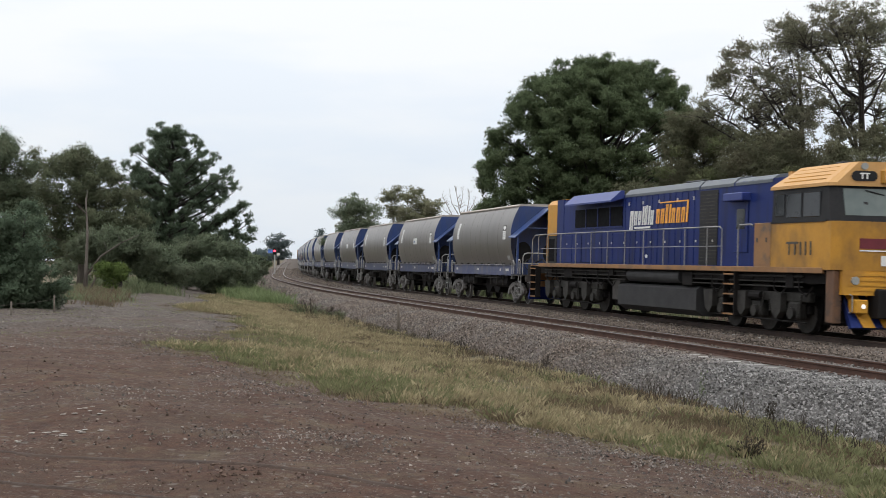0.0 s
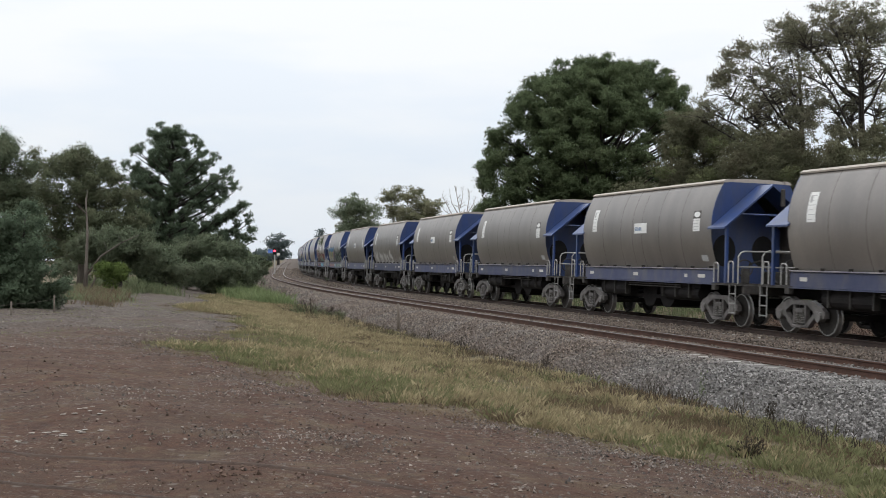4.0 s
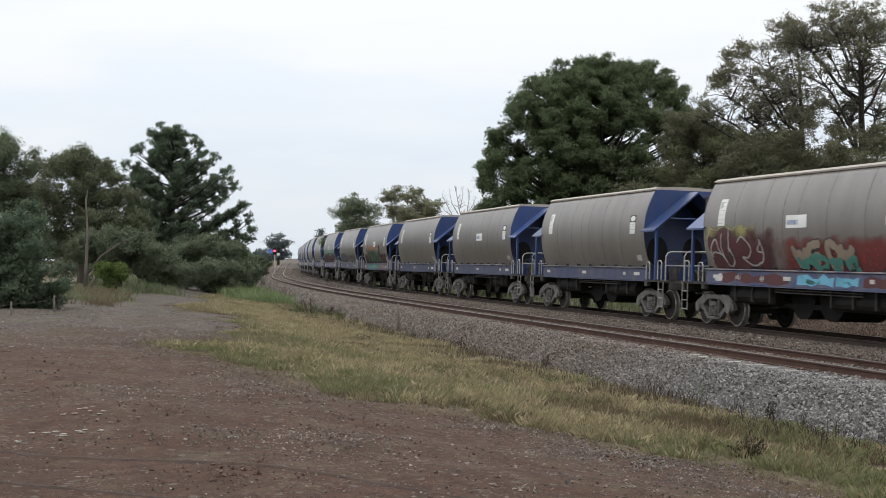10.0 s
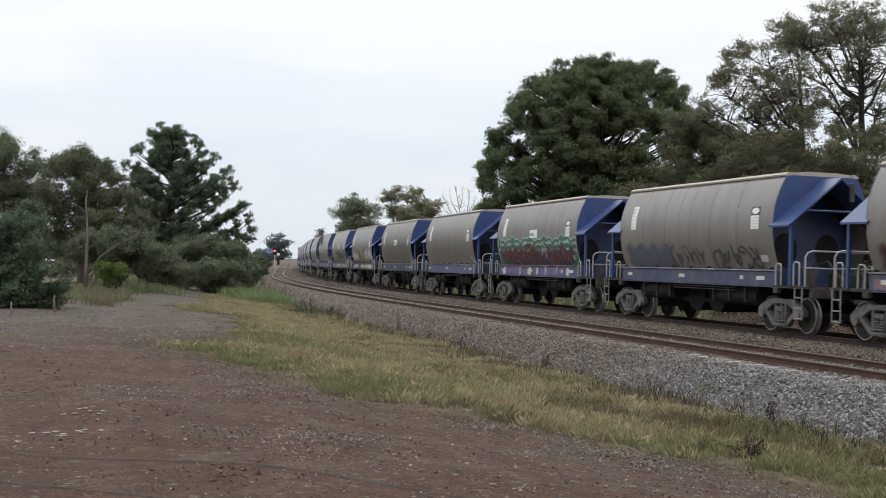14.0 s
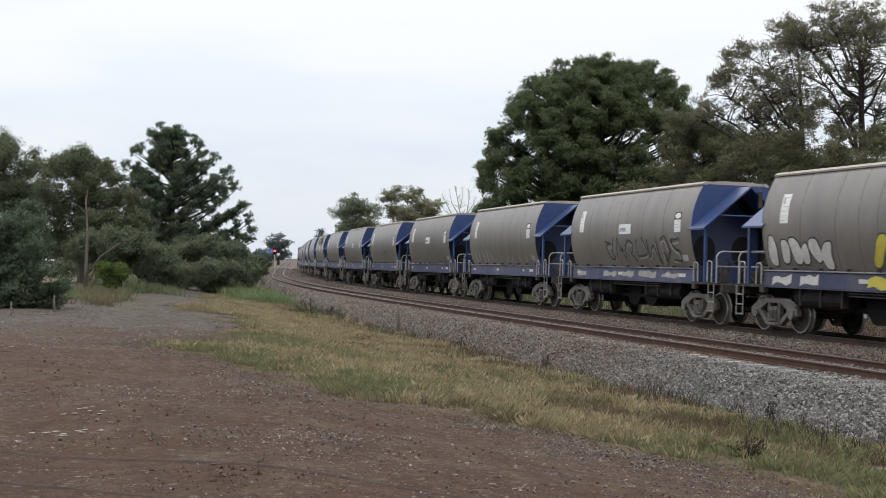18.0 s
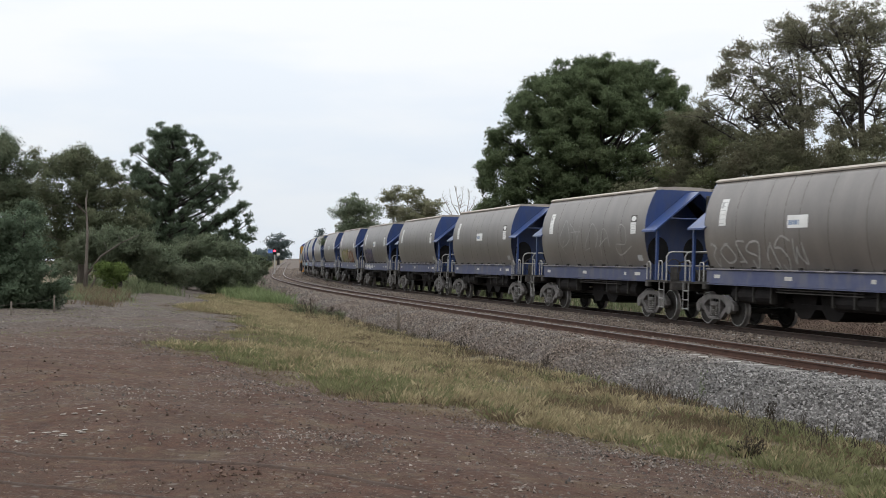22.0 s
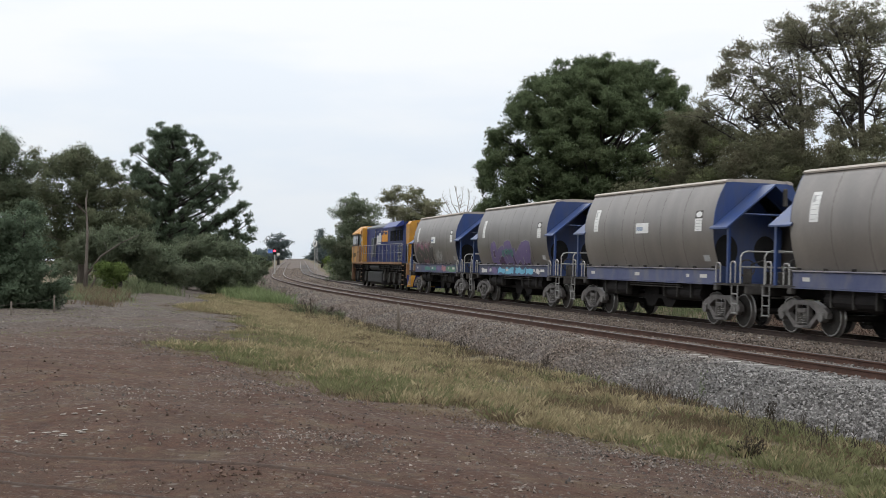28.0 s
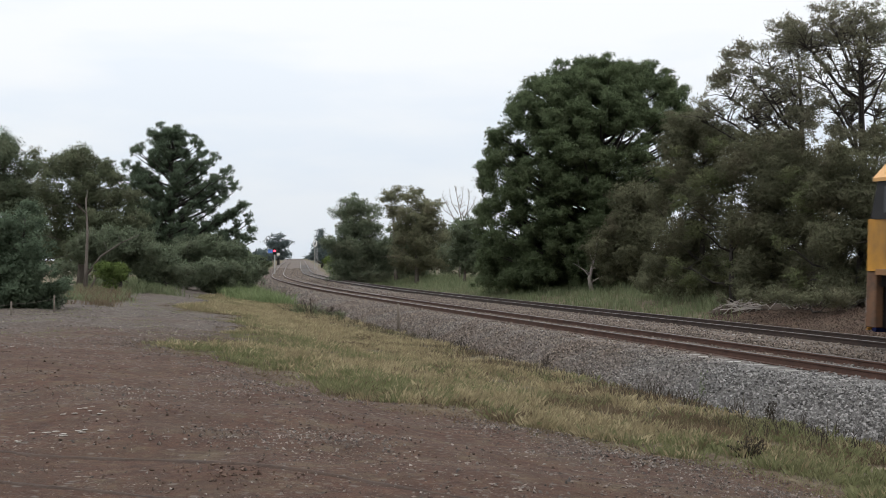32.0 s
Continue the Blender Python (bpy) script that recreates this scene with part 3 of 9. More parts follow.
def build_ballast():
    s = np.concatenate([np.arange(-60, 120, 0.6), np.arange(120, 640, 3.0)])
    lat = np.array([-4.3, -3.2, -2.0, -1.6, *BED_LAT, 6.15, 6.5, 6.9, 7.3, 7.75])
    z = np.array([-0.80, -0.62, -0.24, -0.205, *BED_Z, -0.215, -0.30, -0.47, -0.66, -0.84])
    rng = np.random.default_rng(4)
    ss, ll = np.meshgrid(s, lat, indexing="ij")
    zz = np.broadcast_to(z, ss.shape) + rng.normal(0, 0.012, ss.shape) + np.where(ll < 2.25, ll * CANT, (ll - SPACING) * CANT) * (np.abs(ll - 2.25) < 4)
    v = on_line(ss.ravel(), ll.ravel(), zz.ravel())
    n, m = ss.shape
    i = np.arange(n * m).reshape(n, m)
    f = np.stack([i[:-1, :-1], i[1:, :-1], i[1:, 1:], i[:-1, 1:]], -1).reshape(-1, 4)
    me = big("ballast_bed", v, f, M_BALLAST, smooth=True)
    rusty = me.attributes.new("rusty", "FLOAT", "POINT")
    rusty.data.foreach_set("value", rustiness(ss.ravel(), ll.ravel()))
    return tagged(new("ballast_bed", me), "grey and brown crushed stone ballast under two tracks", "ballast", kind="structure")


ballast_bed = build_ballast()


def stones(name, s, lat, z, size, material, seed, pivot=None):
    """Loose angular stones at places of the line, in one mesh."""
    rng = np.random.default_rng(seed)
    n = len(s)
    p = on_line(s, lat, z)
    shape = np.array([[1, 0.1, 0], [-0.7, 0.75, 0.1], [-0.3, -0.95, 0], [0.2, 0.1, 0.85], [-0.1, 0, -0.75]])
    v = shape[None] * rng.uniform(0.6, 1.3, (n, 5, 3)) * size[:, None, None]
    q = rng.normal(size=(n, 4))
    q /= np.linalg.norm(q, axis=1, keepdims=True)
    w, x, y, zq = q.T
    rot = np.stack([np.stack([1 - 2 * (y * y + zq * zq), 2 * (x * y - zq * w), 2 * (x * zq + y * w)], -1),
                    np.stack([2 * (x * y + zq * w), 1 - 2 * (x * x + zq * zq), 2 * (y * zq - x * w)], -1),
                    np.stack([2 * (x * zq - y * w), 2 * (y * zq + x * w), 1 - 2 * (x * x + y * y)], -1)], 1)
    v = np.einsum("nij,nkj->nki", rot, v) + p[:, None]
    tri = np.array([[0, 1, 3], [1, 2, 3], [2, 0, 3], [1, 0, 4], [2, 1, 4], [0, 2, 4]])
    f = (np.arange(n)[:, None, None] * 5 + tri[None]).reshape(-1, 3)
    me = big(name, v.reshape(-1, 3), f, material)
    rusty = me.attributes.new("rusty", "FLOAT", "POINT")
    rusty.data.foreach_set("value", np.repeat(rustiness(s, lat), 5))
    return me


def ballast_z(lat):
    z = np.interp(lat, [-3.2, -2.0, *BED_LAT, 6.15, 6.5, 6.9, 7.3, 7.75], [-0.62, -0.24, *BED_Z, -0.215, -0.30, -0.47, -0.66, -0.84])
    return z + np.where(lat < 2.25, lat * CANT, (lat - SPACING) * CANT)


def build_ballast_stones():
    rng = np.random.default_rng(11)
    s = np.concatenate([-12 + 62 * rng.random(56000) ** 1.35, 10 + 95 * rng.random(14000), 70 + 170 * rng.random(16000), -14 + 60 * rng.random(22000) ** 1.3])
    lat = np.concatenate([rng.uniform(5.55, 7.75, 50000), rng.uniform(0.9, 3.6, 12000), rng.uniform(3.4, 5.6, 8000), rng.uniform(-3.0, 7.75, 16000)])
    rng.shuffle(lat)
    lat = np.concatenate([lat, rng.uniform(0.8, 5.55, 22000)])
    clear = (s > -4) & (s < 0.5) & (lat > 5.2) & (lat < 5.85) & (rng.random(len(s)) < 0.9)
    s, lat = s[~clear], lat[~clear]
    z = ballast_z(lat) + rng.uniform(-0.01, 0.02, len(s))
    ob = new("ballast_stones", stones("ballast_stones", s, lat, z, rng.uniform(0.018, 0.046, len(s)) * np.interp(s, [15, 80, 240], [1.0, 2.0, 3.0]), M_STONE, 12))
    return tagged(ob, "loose grey and brown crushed ballast stones", "ballast", kind="stuff")


build_ballast_stones()


def build_dark_bed():
    """A strip of darker stone between the rails of the far track."""
    rng = np.random.default_rng(14)
    s = np.arange(-40, 300, 0.5)
    lat = np.array([-1.4, -1.0, -0.68, 0.0, 0.68])
    ss, ll = np.meshgrid(s, lat, indexing="ij")
    lift = np.array([-0.03, 0.012, 0.016, 0.016, 0.012])
    zz = np.broadcast_to(lift, ss.shape) + ballast_z(ll) + rng.uniform(0, 0.02, ss.shape)
    v = on_line(ss.ravel(), ll.ravel(), zz.ravel())
    n, m = ss.shape
    i = np.arange(n * m).reshape(n, m)
    f = np.stack([i[:-1, :-1], i[1:, :-1], i[1:, 1:], i[:-1, 1:]], -1).reshape(-1, 4)
    tagged(new("oily_bed", big("oily_bed", v, f, M_DARK_BED, smooth=True)), "darker ballast between the rails", "ballast", kind="structure")


build_dark_bed()


def build_rail(name, lat, pivot, mat_index):
    prof = [(-0.07, -0.172), (0.07, -0.172), (0.07, -0.155), (0.012, -0.14), (0.010, -0.045), (0.036, -0.035), (0.036, -0.008), (0.026, 0.0),
            (-0.026, 0.0), (-0.036, -0.008), (-0.036, -0.035), (-0.010, -0.045), (-0.012, -0.14), (-0.07, -0.155)]
    s = np.concatenate([np.arange(-60, 120, 1.0), np.arange(120, 700, 4.0)])
    pr = np.array(prof)
    n, k = len(s), len(prof)
    ss = np.repeat(s, k)
    v = on_line(ss, lat + np.tile(pr[:, 0], n), np.tile(pr[:, 1], n), pivot)
    i = np.arange(n * k).reshape(n, k)
    j = np.roll(i, -1, axis=1)
    f = np.stack([i[:-1], i[1:], j[1:], j[:-1]], -1).reshape(-1, 4)
    head = np.tile(np.array([1 if 5 < c < 9 else 0 for c in range(k)]), n - 1)
    return tagged(new(name, big(name, v, f, [(M_RAIL, M_RAIL_DARK)[mat_index], M_RAILHEAD], mats=head)), "rust-brown steel rail with a worn head", "rail", group="rails", kind="structure")


rails = [build_rail("rail", lat, piv, dark) for lat, piv, dark in ((0.7525, 0.0, 1), (-0.7525, 0.0, 1), (SPACING + 0.7525, SPACING, 0), (SPACING - 0.7525, SPACING, 0))]


# ---------- the train ----------
SHELL_Z = [1.58, 1.75, 1.95, 2.2, 2.45, 2.7, 2.95, 3.2, 3.45, 3.7, 3.9, 4.05]
SHELL_Y = [1.14, 1.21, 1.28, 1.345, 1.385, 1.40, 1.395, 1.365, 1.30, 1.205, 1.11, 1.02]
HALF = 4.82


def shell_y(z):
    return float(np.interp(z, SHELL_Z, SHELL_Y))


def shell_normal(z):
    dy = (shell_y(z + 0.05) - shell_y(z - 0.05)) / 0.1
    n = Vector((0, 1, -dy)).normalized()
    return n


def shell_point(x, z, side, off):
    n = shell_normal(z)
    return (x, side * (shell_y(z) + n.y * off), z + n.z * off)


def skin(bm, x0, x1, z0, z1, side=-1, off=0.006, nx=4, nz=5, lean=0.0, mat=0):
    """A thin sheet that follows the curve of the shell."""
    g = []
    for j in range(nz + 1):
        z = z0 + (z1 - z0) * j / nz
        g.append([bm.verts.new(shell_point(x0 + (x1 - x0) * i / nx + lean * (z - z0), z, side, off)) for i in range(nx + 1)])
    for j in range(nz):
        for i in range(nx):
            f = bm.faces.new((g[j][i], g[j][i + 1], g[j + 1][i + 1], g[j + 1][i]))
            f.material_index = mat
    return bm


def blob(bm, pts, off, side=-1, mat=0):
    """A flat painted shape on the shell, drawn as a fan round its middle."""
    cx, cz = sum(p[0] for p in pts) / len(pts), sum(p[1] for p in pts) / len(pts)
    c = bm.verts.new(shell_point(cx, cz, side, off))
    ring = [bm.verts.new(shell_point(x, z, side, off)) for x, z in pts]
    mid = [bm.verts.new(shell_point((x + cx) / 2, (z + cz) / 2, side, off)) for x, z in pts]
    n = len(pts)
    for i in range(n):
        k = (i + 1) % n
        f = bm.faces.new((c, mid[i], mid[k]))
        f.material_index = mat
        f = bm.faces.new((mid[i], ring[i], ring[k], mid[k]))
        f.material_index = mat


def wheelset_mesh(r, seg=18):
    """Two wheels and their axle, turned in one piece."""
    half = [(0.93, 0.0), (0.93, 0.13), (0.832, 0.14), (0.815, 0.2), (0.812, r - 0.045), (0.826, r - 0.032), (0.826, r - 0.008), (0.815, r), (0.722, r + 0.004),
            (0.712, r + 0.028), (0.688, r + 0.024), (0.685, r - 0.06), (0.73, r - 0.1), (0.73, 0.16), (0.66, 0.1), (0.3, 0.085)]
    mats = [0, 0, 0, 0, 0, 2, 1, 1, 1, 1, 0, 0, 0, 0, 0]
    prof = half + [(-y, q) for y, q in reversed(half)]
    mats = mats + [0] + mats[::-1]
    bm = bmesh.new()
    rings = []
    for y, q in prof:
        rings.append([bm.verts.new((q * math.cos(6.28319 * k / seg), y, q * math.sin(6.28319 * k / seg))) for k in range(seg)] if q > 0 else [bm.verts.new((0, y, 0))])
    for i in range(len(prof) - 1):
        a, b = rings[i], rings[i + 1]
        for k in range(seg):
            k2 = (k + 1) % seg
            if len(a) == 1:
                f = bm.faces.new((a[0], b[k], b[k2]))
            elif len(b) == 1:
                f = bm.faces.new((a[k], b[0], a[k2]))
            else:
                f = bm.faces.new((a[k], b[k], b[k2], a[k2]))
            f.material_index = mats[i]
    return bm


def side_frame_mesh(side):
    """A cast side frame: arched top, window openings, pockets for the axle boxes."""
    bm = bmesh.new()
    y0, y1 = (0.93, 1.07) if side > 0 else (-1.07, -0.93)
    # arched top bar with its pedestals
    top = [(-1.10, 0.58), (-1.10, 0.44), (-1.01, 0.44), (-0.98, 0.59), (-0.77, 0.59), (-0.74, 0.44), (-0.66, 0.44), (-0.60, 0.60), (-0.32, 0.74), (0.32, 0.74),
           (0.60, 0.60), (0.66, 0.44), (0.74, 0.44), (0.77, 0.59), (0.98, 0.59), (1.01, 0.44), (1.10, 0.44), (1.10, 0.58), (0.95, 0.70), (0.52, 0.86),
           (-0.52, 0.86), (-0.95, 0.70)]
    prism(bm, top, "y", y0, y1)
    # slanting lower arms, spring seat and columns
    for sg in (-1, 1):
        prism(bm, [(sg * 0.68, 0.44), (sg * 0.64, 0.55), (sg * 0.30, 0.29), (sg * 0.28, 0.17), (sg * 0.36, 0.17)], "y", y0, y1)
        box(bm, sg * 0.25 - 0.04, sg * 0.25 + 0.04, y0, y1, 0.25, 0.76, 0.01)
    box(bm, -0.30, 0.30, y0 - 0.02, y1 + 0.02, 0.16, 0.24, 0.012)
    box(bm, -0.19, 0.19, y0 - 0.03, y1 + 0.03, 0.54, 0.66, 0.02)
    return bm


def spring_mesh(x, y, z0, z1, r, turns=5):
    """One coil spring."""
    n = turns * 6
    return pipe(bmesh.new(), [(x + r * math.cos(6.2832 * k / 6), y + r * math.sin(6.2832 * k / 6), z0 + (z1 - z0) * k / n) for k in range(n + 1)], r * 0.34, 4)


def axle_box_mesh(side, x):
    bm = rod(bmesh.new(), (x, side * 0.90, 0.46), (x, side * 1.12, 0.46), 0.115, 12)
    return box(bm, x - 0.13, x + 0.13, side * 1.0 - 0.1, side * 1.0 + 0.1, 0.50, 0.60, 0.015)


def build_bogie(parent, x):
    bogie = part("bogie", box(one_box(-0.18, 0.18, -0.95, 0.95, 0.52, 0.78, 0.02), -0.55, 0.55, -0.22, 0.22, 0.60, 0.86, 0.02), M_GRIME, parent)
    bogie.location = (x, 0, 0)
    for side in (-1, 1):
        part("side_frame", side_frame_mesh(side), M_FRAME, bogie)
        for xs in (-0.10, 0.10):
            part("spring", spring_mesh(xs, side, 0.24, 0.54, 0.082), M_AXLE_BOX, bogie)
        for x in (-0.875, 0.875):
            part("axle_box", axle_box_mesh(side, x), M_AXLE_BOX, bogie)
    for k, dx in enumerate((-0.875, 0.875)):
        w = part("wheelset", wheelset_mesh(0.46), [M_WHEEL, M_TREAD, M_RIM], bogie, "worn steel wheels on one axle", smooth=False)
        w.location = (dx, 0, 0.46)
        WHEELS.setdefault("wagon_%d" % k, []).append(w)
    return bogie


WHEELS = {}


def build_wagon():
    wagon = new("hopper_wagon")
    # rounded grey shell with its weld seams
    bm = bmesh.new()
    outline = list(zip(SHELL_Y, SHELL_Z)) + [(-y, z) for y, z in reversed(list(zip(SHELL_Y, SHELL_Z)))]
    rows = [[bm.verts.new((x, y, z)) for y, z in outline] for x in (-HALF, -HALF / 2, 0, HALF / 2, HALF)]
    for a, b in zip(rows, rows[1:]):
        for i in range(len(outline) - 1):
            bm.faces.new((a[i], a[i + 1], b[i + 1], b[i]))
    shell = part("shell", bm, M_SHELL, wagon, "weathered grey rounded steel shell", smooth=True)
    for side in (-1, 1):
        for x in (-3.05, -1.55, -0.62, 0.1, 1.35, 2.9):
            part("weld_seam", skin(bmesh.new(), x - 0.011, x + 0.011, 1.62, 4.02, side, 0.006, 1, 10), M_SEAM, shell)
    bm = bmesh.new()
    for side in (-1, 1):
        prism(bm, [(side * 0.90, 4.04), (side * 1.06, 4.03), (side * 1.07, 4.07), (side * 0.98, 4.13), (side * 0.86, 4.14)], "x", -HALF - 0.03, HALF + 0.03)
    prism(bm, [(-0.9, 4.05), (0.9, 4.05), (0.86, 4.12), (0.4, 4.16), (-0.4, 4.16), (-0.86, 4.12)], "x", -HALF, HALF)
    part("roof", bm, M_SHELL_TOP, wagon, "pale roof with a lip along its edge")
    # side sills
    for side in (-1, 1):
        y0, y1 = sorted((side * 1.12, side * 1.27))
        bm = one_box(-HALF - 0.05, HALF + 0.05, y0, y1, 1.17, 1.56, 0.015)
        box(bm, -HALF - 0.05, HALF + 0.05, *sorted((side * 1.22, side * 1.30)), 1.145, 1.172)
        part("side_sill", bm, M_BLUE_GRIMY, wagon, "grimy faded blue side sill")
        part("sill_lip", one_box(-HALF - 0.05, HALF + 0.05, *sorted((side * 1.21, side * 1.31)), 1.562, 1.60, 0.008), M_SILL_LIP, wagon, "dusty worn lip of the sill")
        for x in np.linspace(-4.6, 4.6, 9):
            part("sill_bracket", one_box(x - 0.015, x + 0.015, *sorted((side * 1.2, side * 1.315)), 1.598, 1.66), M_UNDER, wagon)
        for x, w in ((-4.25, 0.31), (-0.55, 0.34), (3.05, 0.17), (4.05, 0.42)):
            part("number_plate" if w > 0.3 else "data_plate", one_box(x - w / 2, x + w / 2, *sorted((side * 1.262, side * 1.282)), 1.33, 1.43), M_WHITE_DIRTY, wagon)
    # both ends
    for e in (-1, 1):
        bm = bmesh.new()
        up = [(y, z) for y, z in zip(SHELL_Y, SHELL_Z) if z >= 2.7]
        ol = up + [(-y, z) for y, z in reversed(up)] + [(0, 3.93)]
        a = [bm.verts.new((e * (HALF - 0.02), y, z)) for y, z in ol]
        b = [bm.verts.new((e * (HALF + 0.02), y, z)) for y, z in ol]
        n = len(ol)
        for vs, flip in ((a, 1), (b, 0)):
            m = n - 1
            half = len(up)
            seq = list(range(n))
            bm.faces.new([vs[i] for i in seq[:half] + [m]])
            bm.faces.new([vs[i] for i in seq[half:m] + [m]])
            bm.faces.new([vs[half - 1], vs[half], vs[m]])
        for i in range(n):
            bm.faces.new((a[i], a[(i + 1) % n], b[(i + 1) % n], b[i]))
        part("end_panel", bm, M_BLUE, wagon, "faded blue end panel")
        for side in (-1, 1):
            bm = bmesh.new()
            prism(bm, [(0, 3.98), (side * 1.47, 2.74), (side * 1.47, 2.69), (0, 3.92)], "x", *sorted((e * (HALF - 0.1), e * (HALF + 0.92))))
            part("canopy", bm, M_BLUE, wagon, "faded blue sloping end canopy")
        bm = one_box(*sorted((e * (HALF - 0.74), e * (HALF - 0.69))), -1.16, 1.16, 1.2, 2.75)
        prism(bm, [(-1.16, 2.75), (1.16, 2.75), (0.2, 3.78), (-0.2, 3.78)], "x", *sorted((e * (HALF - 0.74), e * (HALF - 0.69))))
        part("end_wall", bm, M_BLUE, wagon, "shaded blue end wall under the canopy")
        for side in (-1, 1):
            # black oval plate painted for the dark of an opening; the wall is uncut
            bm = bmesh.new()
            pts = [(side * 0.62 + 0.36 * math.cos(t), 2.12 + 0.46 * math.sin(t)) for t in np.linspace(0, 6.283, 21)[:-1]]
            prism(bm, pts, "x", *sorted((e * (HALF - 0.70), e * (HALF - 0.683))))
            part("access_opening", bm, M_BLACK, wagon)
            part("corner_post", one_box(*sorted((e * (HALF + 0.72), e * (HALF + 0.82))), *sorted((side * 1.28, side * 1.35)), 1.2, 2.80), M_BLUE, wagon)
        part("tie_bar", rod(bmesh.new(), (e * (HALF + 0.78), -0.95, 3.12), (e * (HALF + 0.78), 0.95, 3.12), 0.03, 8), M_BLUE, wagon)
        part("platform", box(one_box(*sorted((e * (HALF - 0.1), e * 6.35)), -1.30, 1.30, 1.14, 1.20), *sorted((e * 6.28, e * 6.40)), -1.2, 1.2, 0.92, 1.16, 0.01), M_UNDER, wagon, "grimy end platform")
        bm = rod(bmesh.new(), (e * 6.3, 0, 0.92), (e * 6.62, 0, 0.92), 0.09, 10)
        box(bm, *sorted((e * 6.55, e * 6.86)), -0.13, 0.13, 0.78, 1.06, 0.03)
        part("coupler", bm, M_UNDER, wagon)
        part("end_handrail", pipe(bmesh.new(), [(e * 6.2, -1.27, 1.2), (e * 6.2, -1.27, 1.93), (e * 6.2, -1.2, 2.04), (e * 6.2, -1.08, 2.08), (e * 6.2, 1.08, 2.08), (e * 6.2, 1.2, 2.04),
             (e * 6.2, 1.27, 1.93), (e * 6.2, 1.27, 1.2)], 0.022, 6), M_RAILING, wagon)
        part("mid_handrail", rod(bmesh.new(), (e * 6.2, -1.27, 1.66), (e * 6.2, 1.27, 1.66), 0.018, 6), M_RAILING, wagon)
        for side in (-1, 1):
            for xa, xb, zt in ((HALF + 0.10, HALF + 0.36, 1.76), (HALF + 0.95, HALF + 1.22, 1.80)):
                y = side * 1.335
                part("grab_rail", pipe(bmesh.new(), [(e * xa, y, 1.22), (e * xa, y, zt - 0.06), (e * (xa + 0.05), y, zt), (e * (xb - 0.05), y, zt), (e * xb, y, zt - 0.06), (e * xb, y, 1.22)], 0.02, 6), M_RAILING, wagon)
            bm = bmesh.new()
            for xa in (HALF + 1.02, HALF + 1.36):
                rod(bm, (e * xa, side * 1.33, 0.36), (e * xa, side * 1.33, 1.16), 0.018, 6)
            for zr in (0.40, 0.66, 0.92):
                rod(bm, (e * (HALF + 1.02), side * 1.33, zr), (e * (HALF + 1.36), side * 1.33, zr), 0.02, 6)
            part("step_ladder", bm, M_RAILING_DULL, wagon)
            part("lamp_bracket", one_box(*sorted((e * (HALF - 0.02), e * (HALF + 0.18))), *sorted((side * 1.2, side * 1.34)), 1.0, 1.15, 0.01), M_UNDER, wagon)
        part("vent_box", one_box(*sorted((e * (HALF + 0.95), e * (HALF + 1.03))), 0.2, 0.32, 3.35, 3.85, 0.02), M_UNDER, wagon)
        build_bogie(wagon, e * 4.72)
    # underframe
    part("centre_sill", one_box(-6.3, 6.3, -0.26, 0.26, 0.86, 1.16), M_GRIME, wagon)
    for x in (-0.75, 0.55):
        bm = bmesh.new()
        prism(bm, [(x - 0.62, 1.2), (x + 0.62, 1.2), (x + 0.5, 0.62), (x + 0.3, 0.42), (x + 0.12, 0.36), (x - 0.12, 0.36), (x - 0.3, 0.42), (x - 0.5, 0.62)], "y", -0.66, 0.66)
        part("discharge_chute", bm, M_GRIME, wagon)
    for side in (-1, 1):
        bm = rod(bmesh.new(), (-3.6, side * 0.95, 0.90), (-1.5, side * 0.95, 0.90), 0.23, 14)
        part("air_reservoir", bm, M_GRIME, wagon)
        part("air_reservoir", rod(bmesh.new(), (1.2, side * 0.92, 0.86), (3.6, side * 0.92, 0.86), 0.22, 14), M_GRIME, wagon)
        for zr in (1.02, 1.09):
            part("brake_pipe", rod(bmesh.new(), (-1.2, side * 1.2, zr), (2.6, side * 1.2, zr), 0.016, 6), M_UNDER, wagon)
    part("under_beam", one_box(-3.7, 3.7, -1.12, 1.12, 1.02, 1.17), M_GRIME, wagon)
    for side in (-1, 1):
        part("brake_beam", one_box(-3.4, 3.4, *sorted((side * 0.55, side * 0.7)), 0.62, 0.74), M_GRIME, wagon)
        for x in (-3.3, -2.4, -1.5, 1.3, 2.2, 3.1):
            part("hanger", one_box(x - 0.03, x + 0.03, *sorted((side * 1.02, side * 1.2)), 0.72, 1.16), M_UNDER_DARK, wagon)
        part("air_hose", pipe(bmesh.new(), [(side * 6.3, 0.4, 1.0), (side * 6.5, 0.42, 0.72), (side * 6.75, 0.42, 0.62)], 0.028, 6), M_GRIME, wagon)
        part("brake_wheel", pipe(bmesh.new(), [(side * 5.6, -0.75 + 0.24 * math.cos(t), 1.62 + 0.24 * math.sin(t)) for t in np.linspace(0, 6.283, 15)], 0.018, 5), M_UNDER, wagon)
        part("brake_stand", one_box(side * 5.62 - 0.06, side * 5.62 + 0.06, -0.85, -0.65, 1.2, 1.62, 0.01), M_UNDER, wagon)
        part("platform_gear", one_box(*sorted((side * 5.05, side * 5.6)), 0.1, 0.75, 1.2, 1.55, 0.03), M_UNDER_DARK, wagon)
        part("platform_pipe", pipe(bmesh.new(), [(side * 5.0, -0.3, 1.2), (side * 5.05, -0.3, 1.75), (side * 5.5, -0.2, 1.85), (side * 5.9, 0.1, 1.22)], 0.03, 6), M_UNDER, wagon)
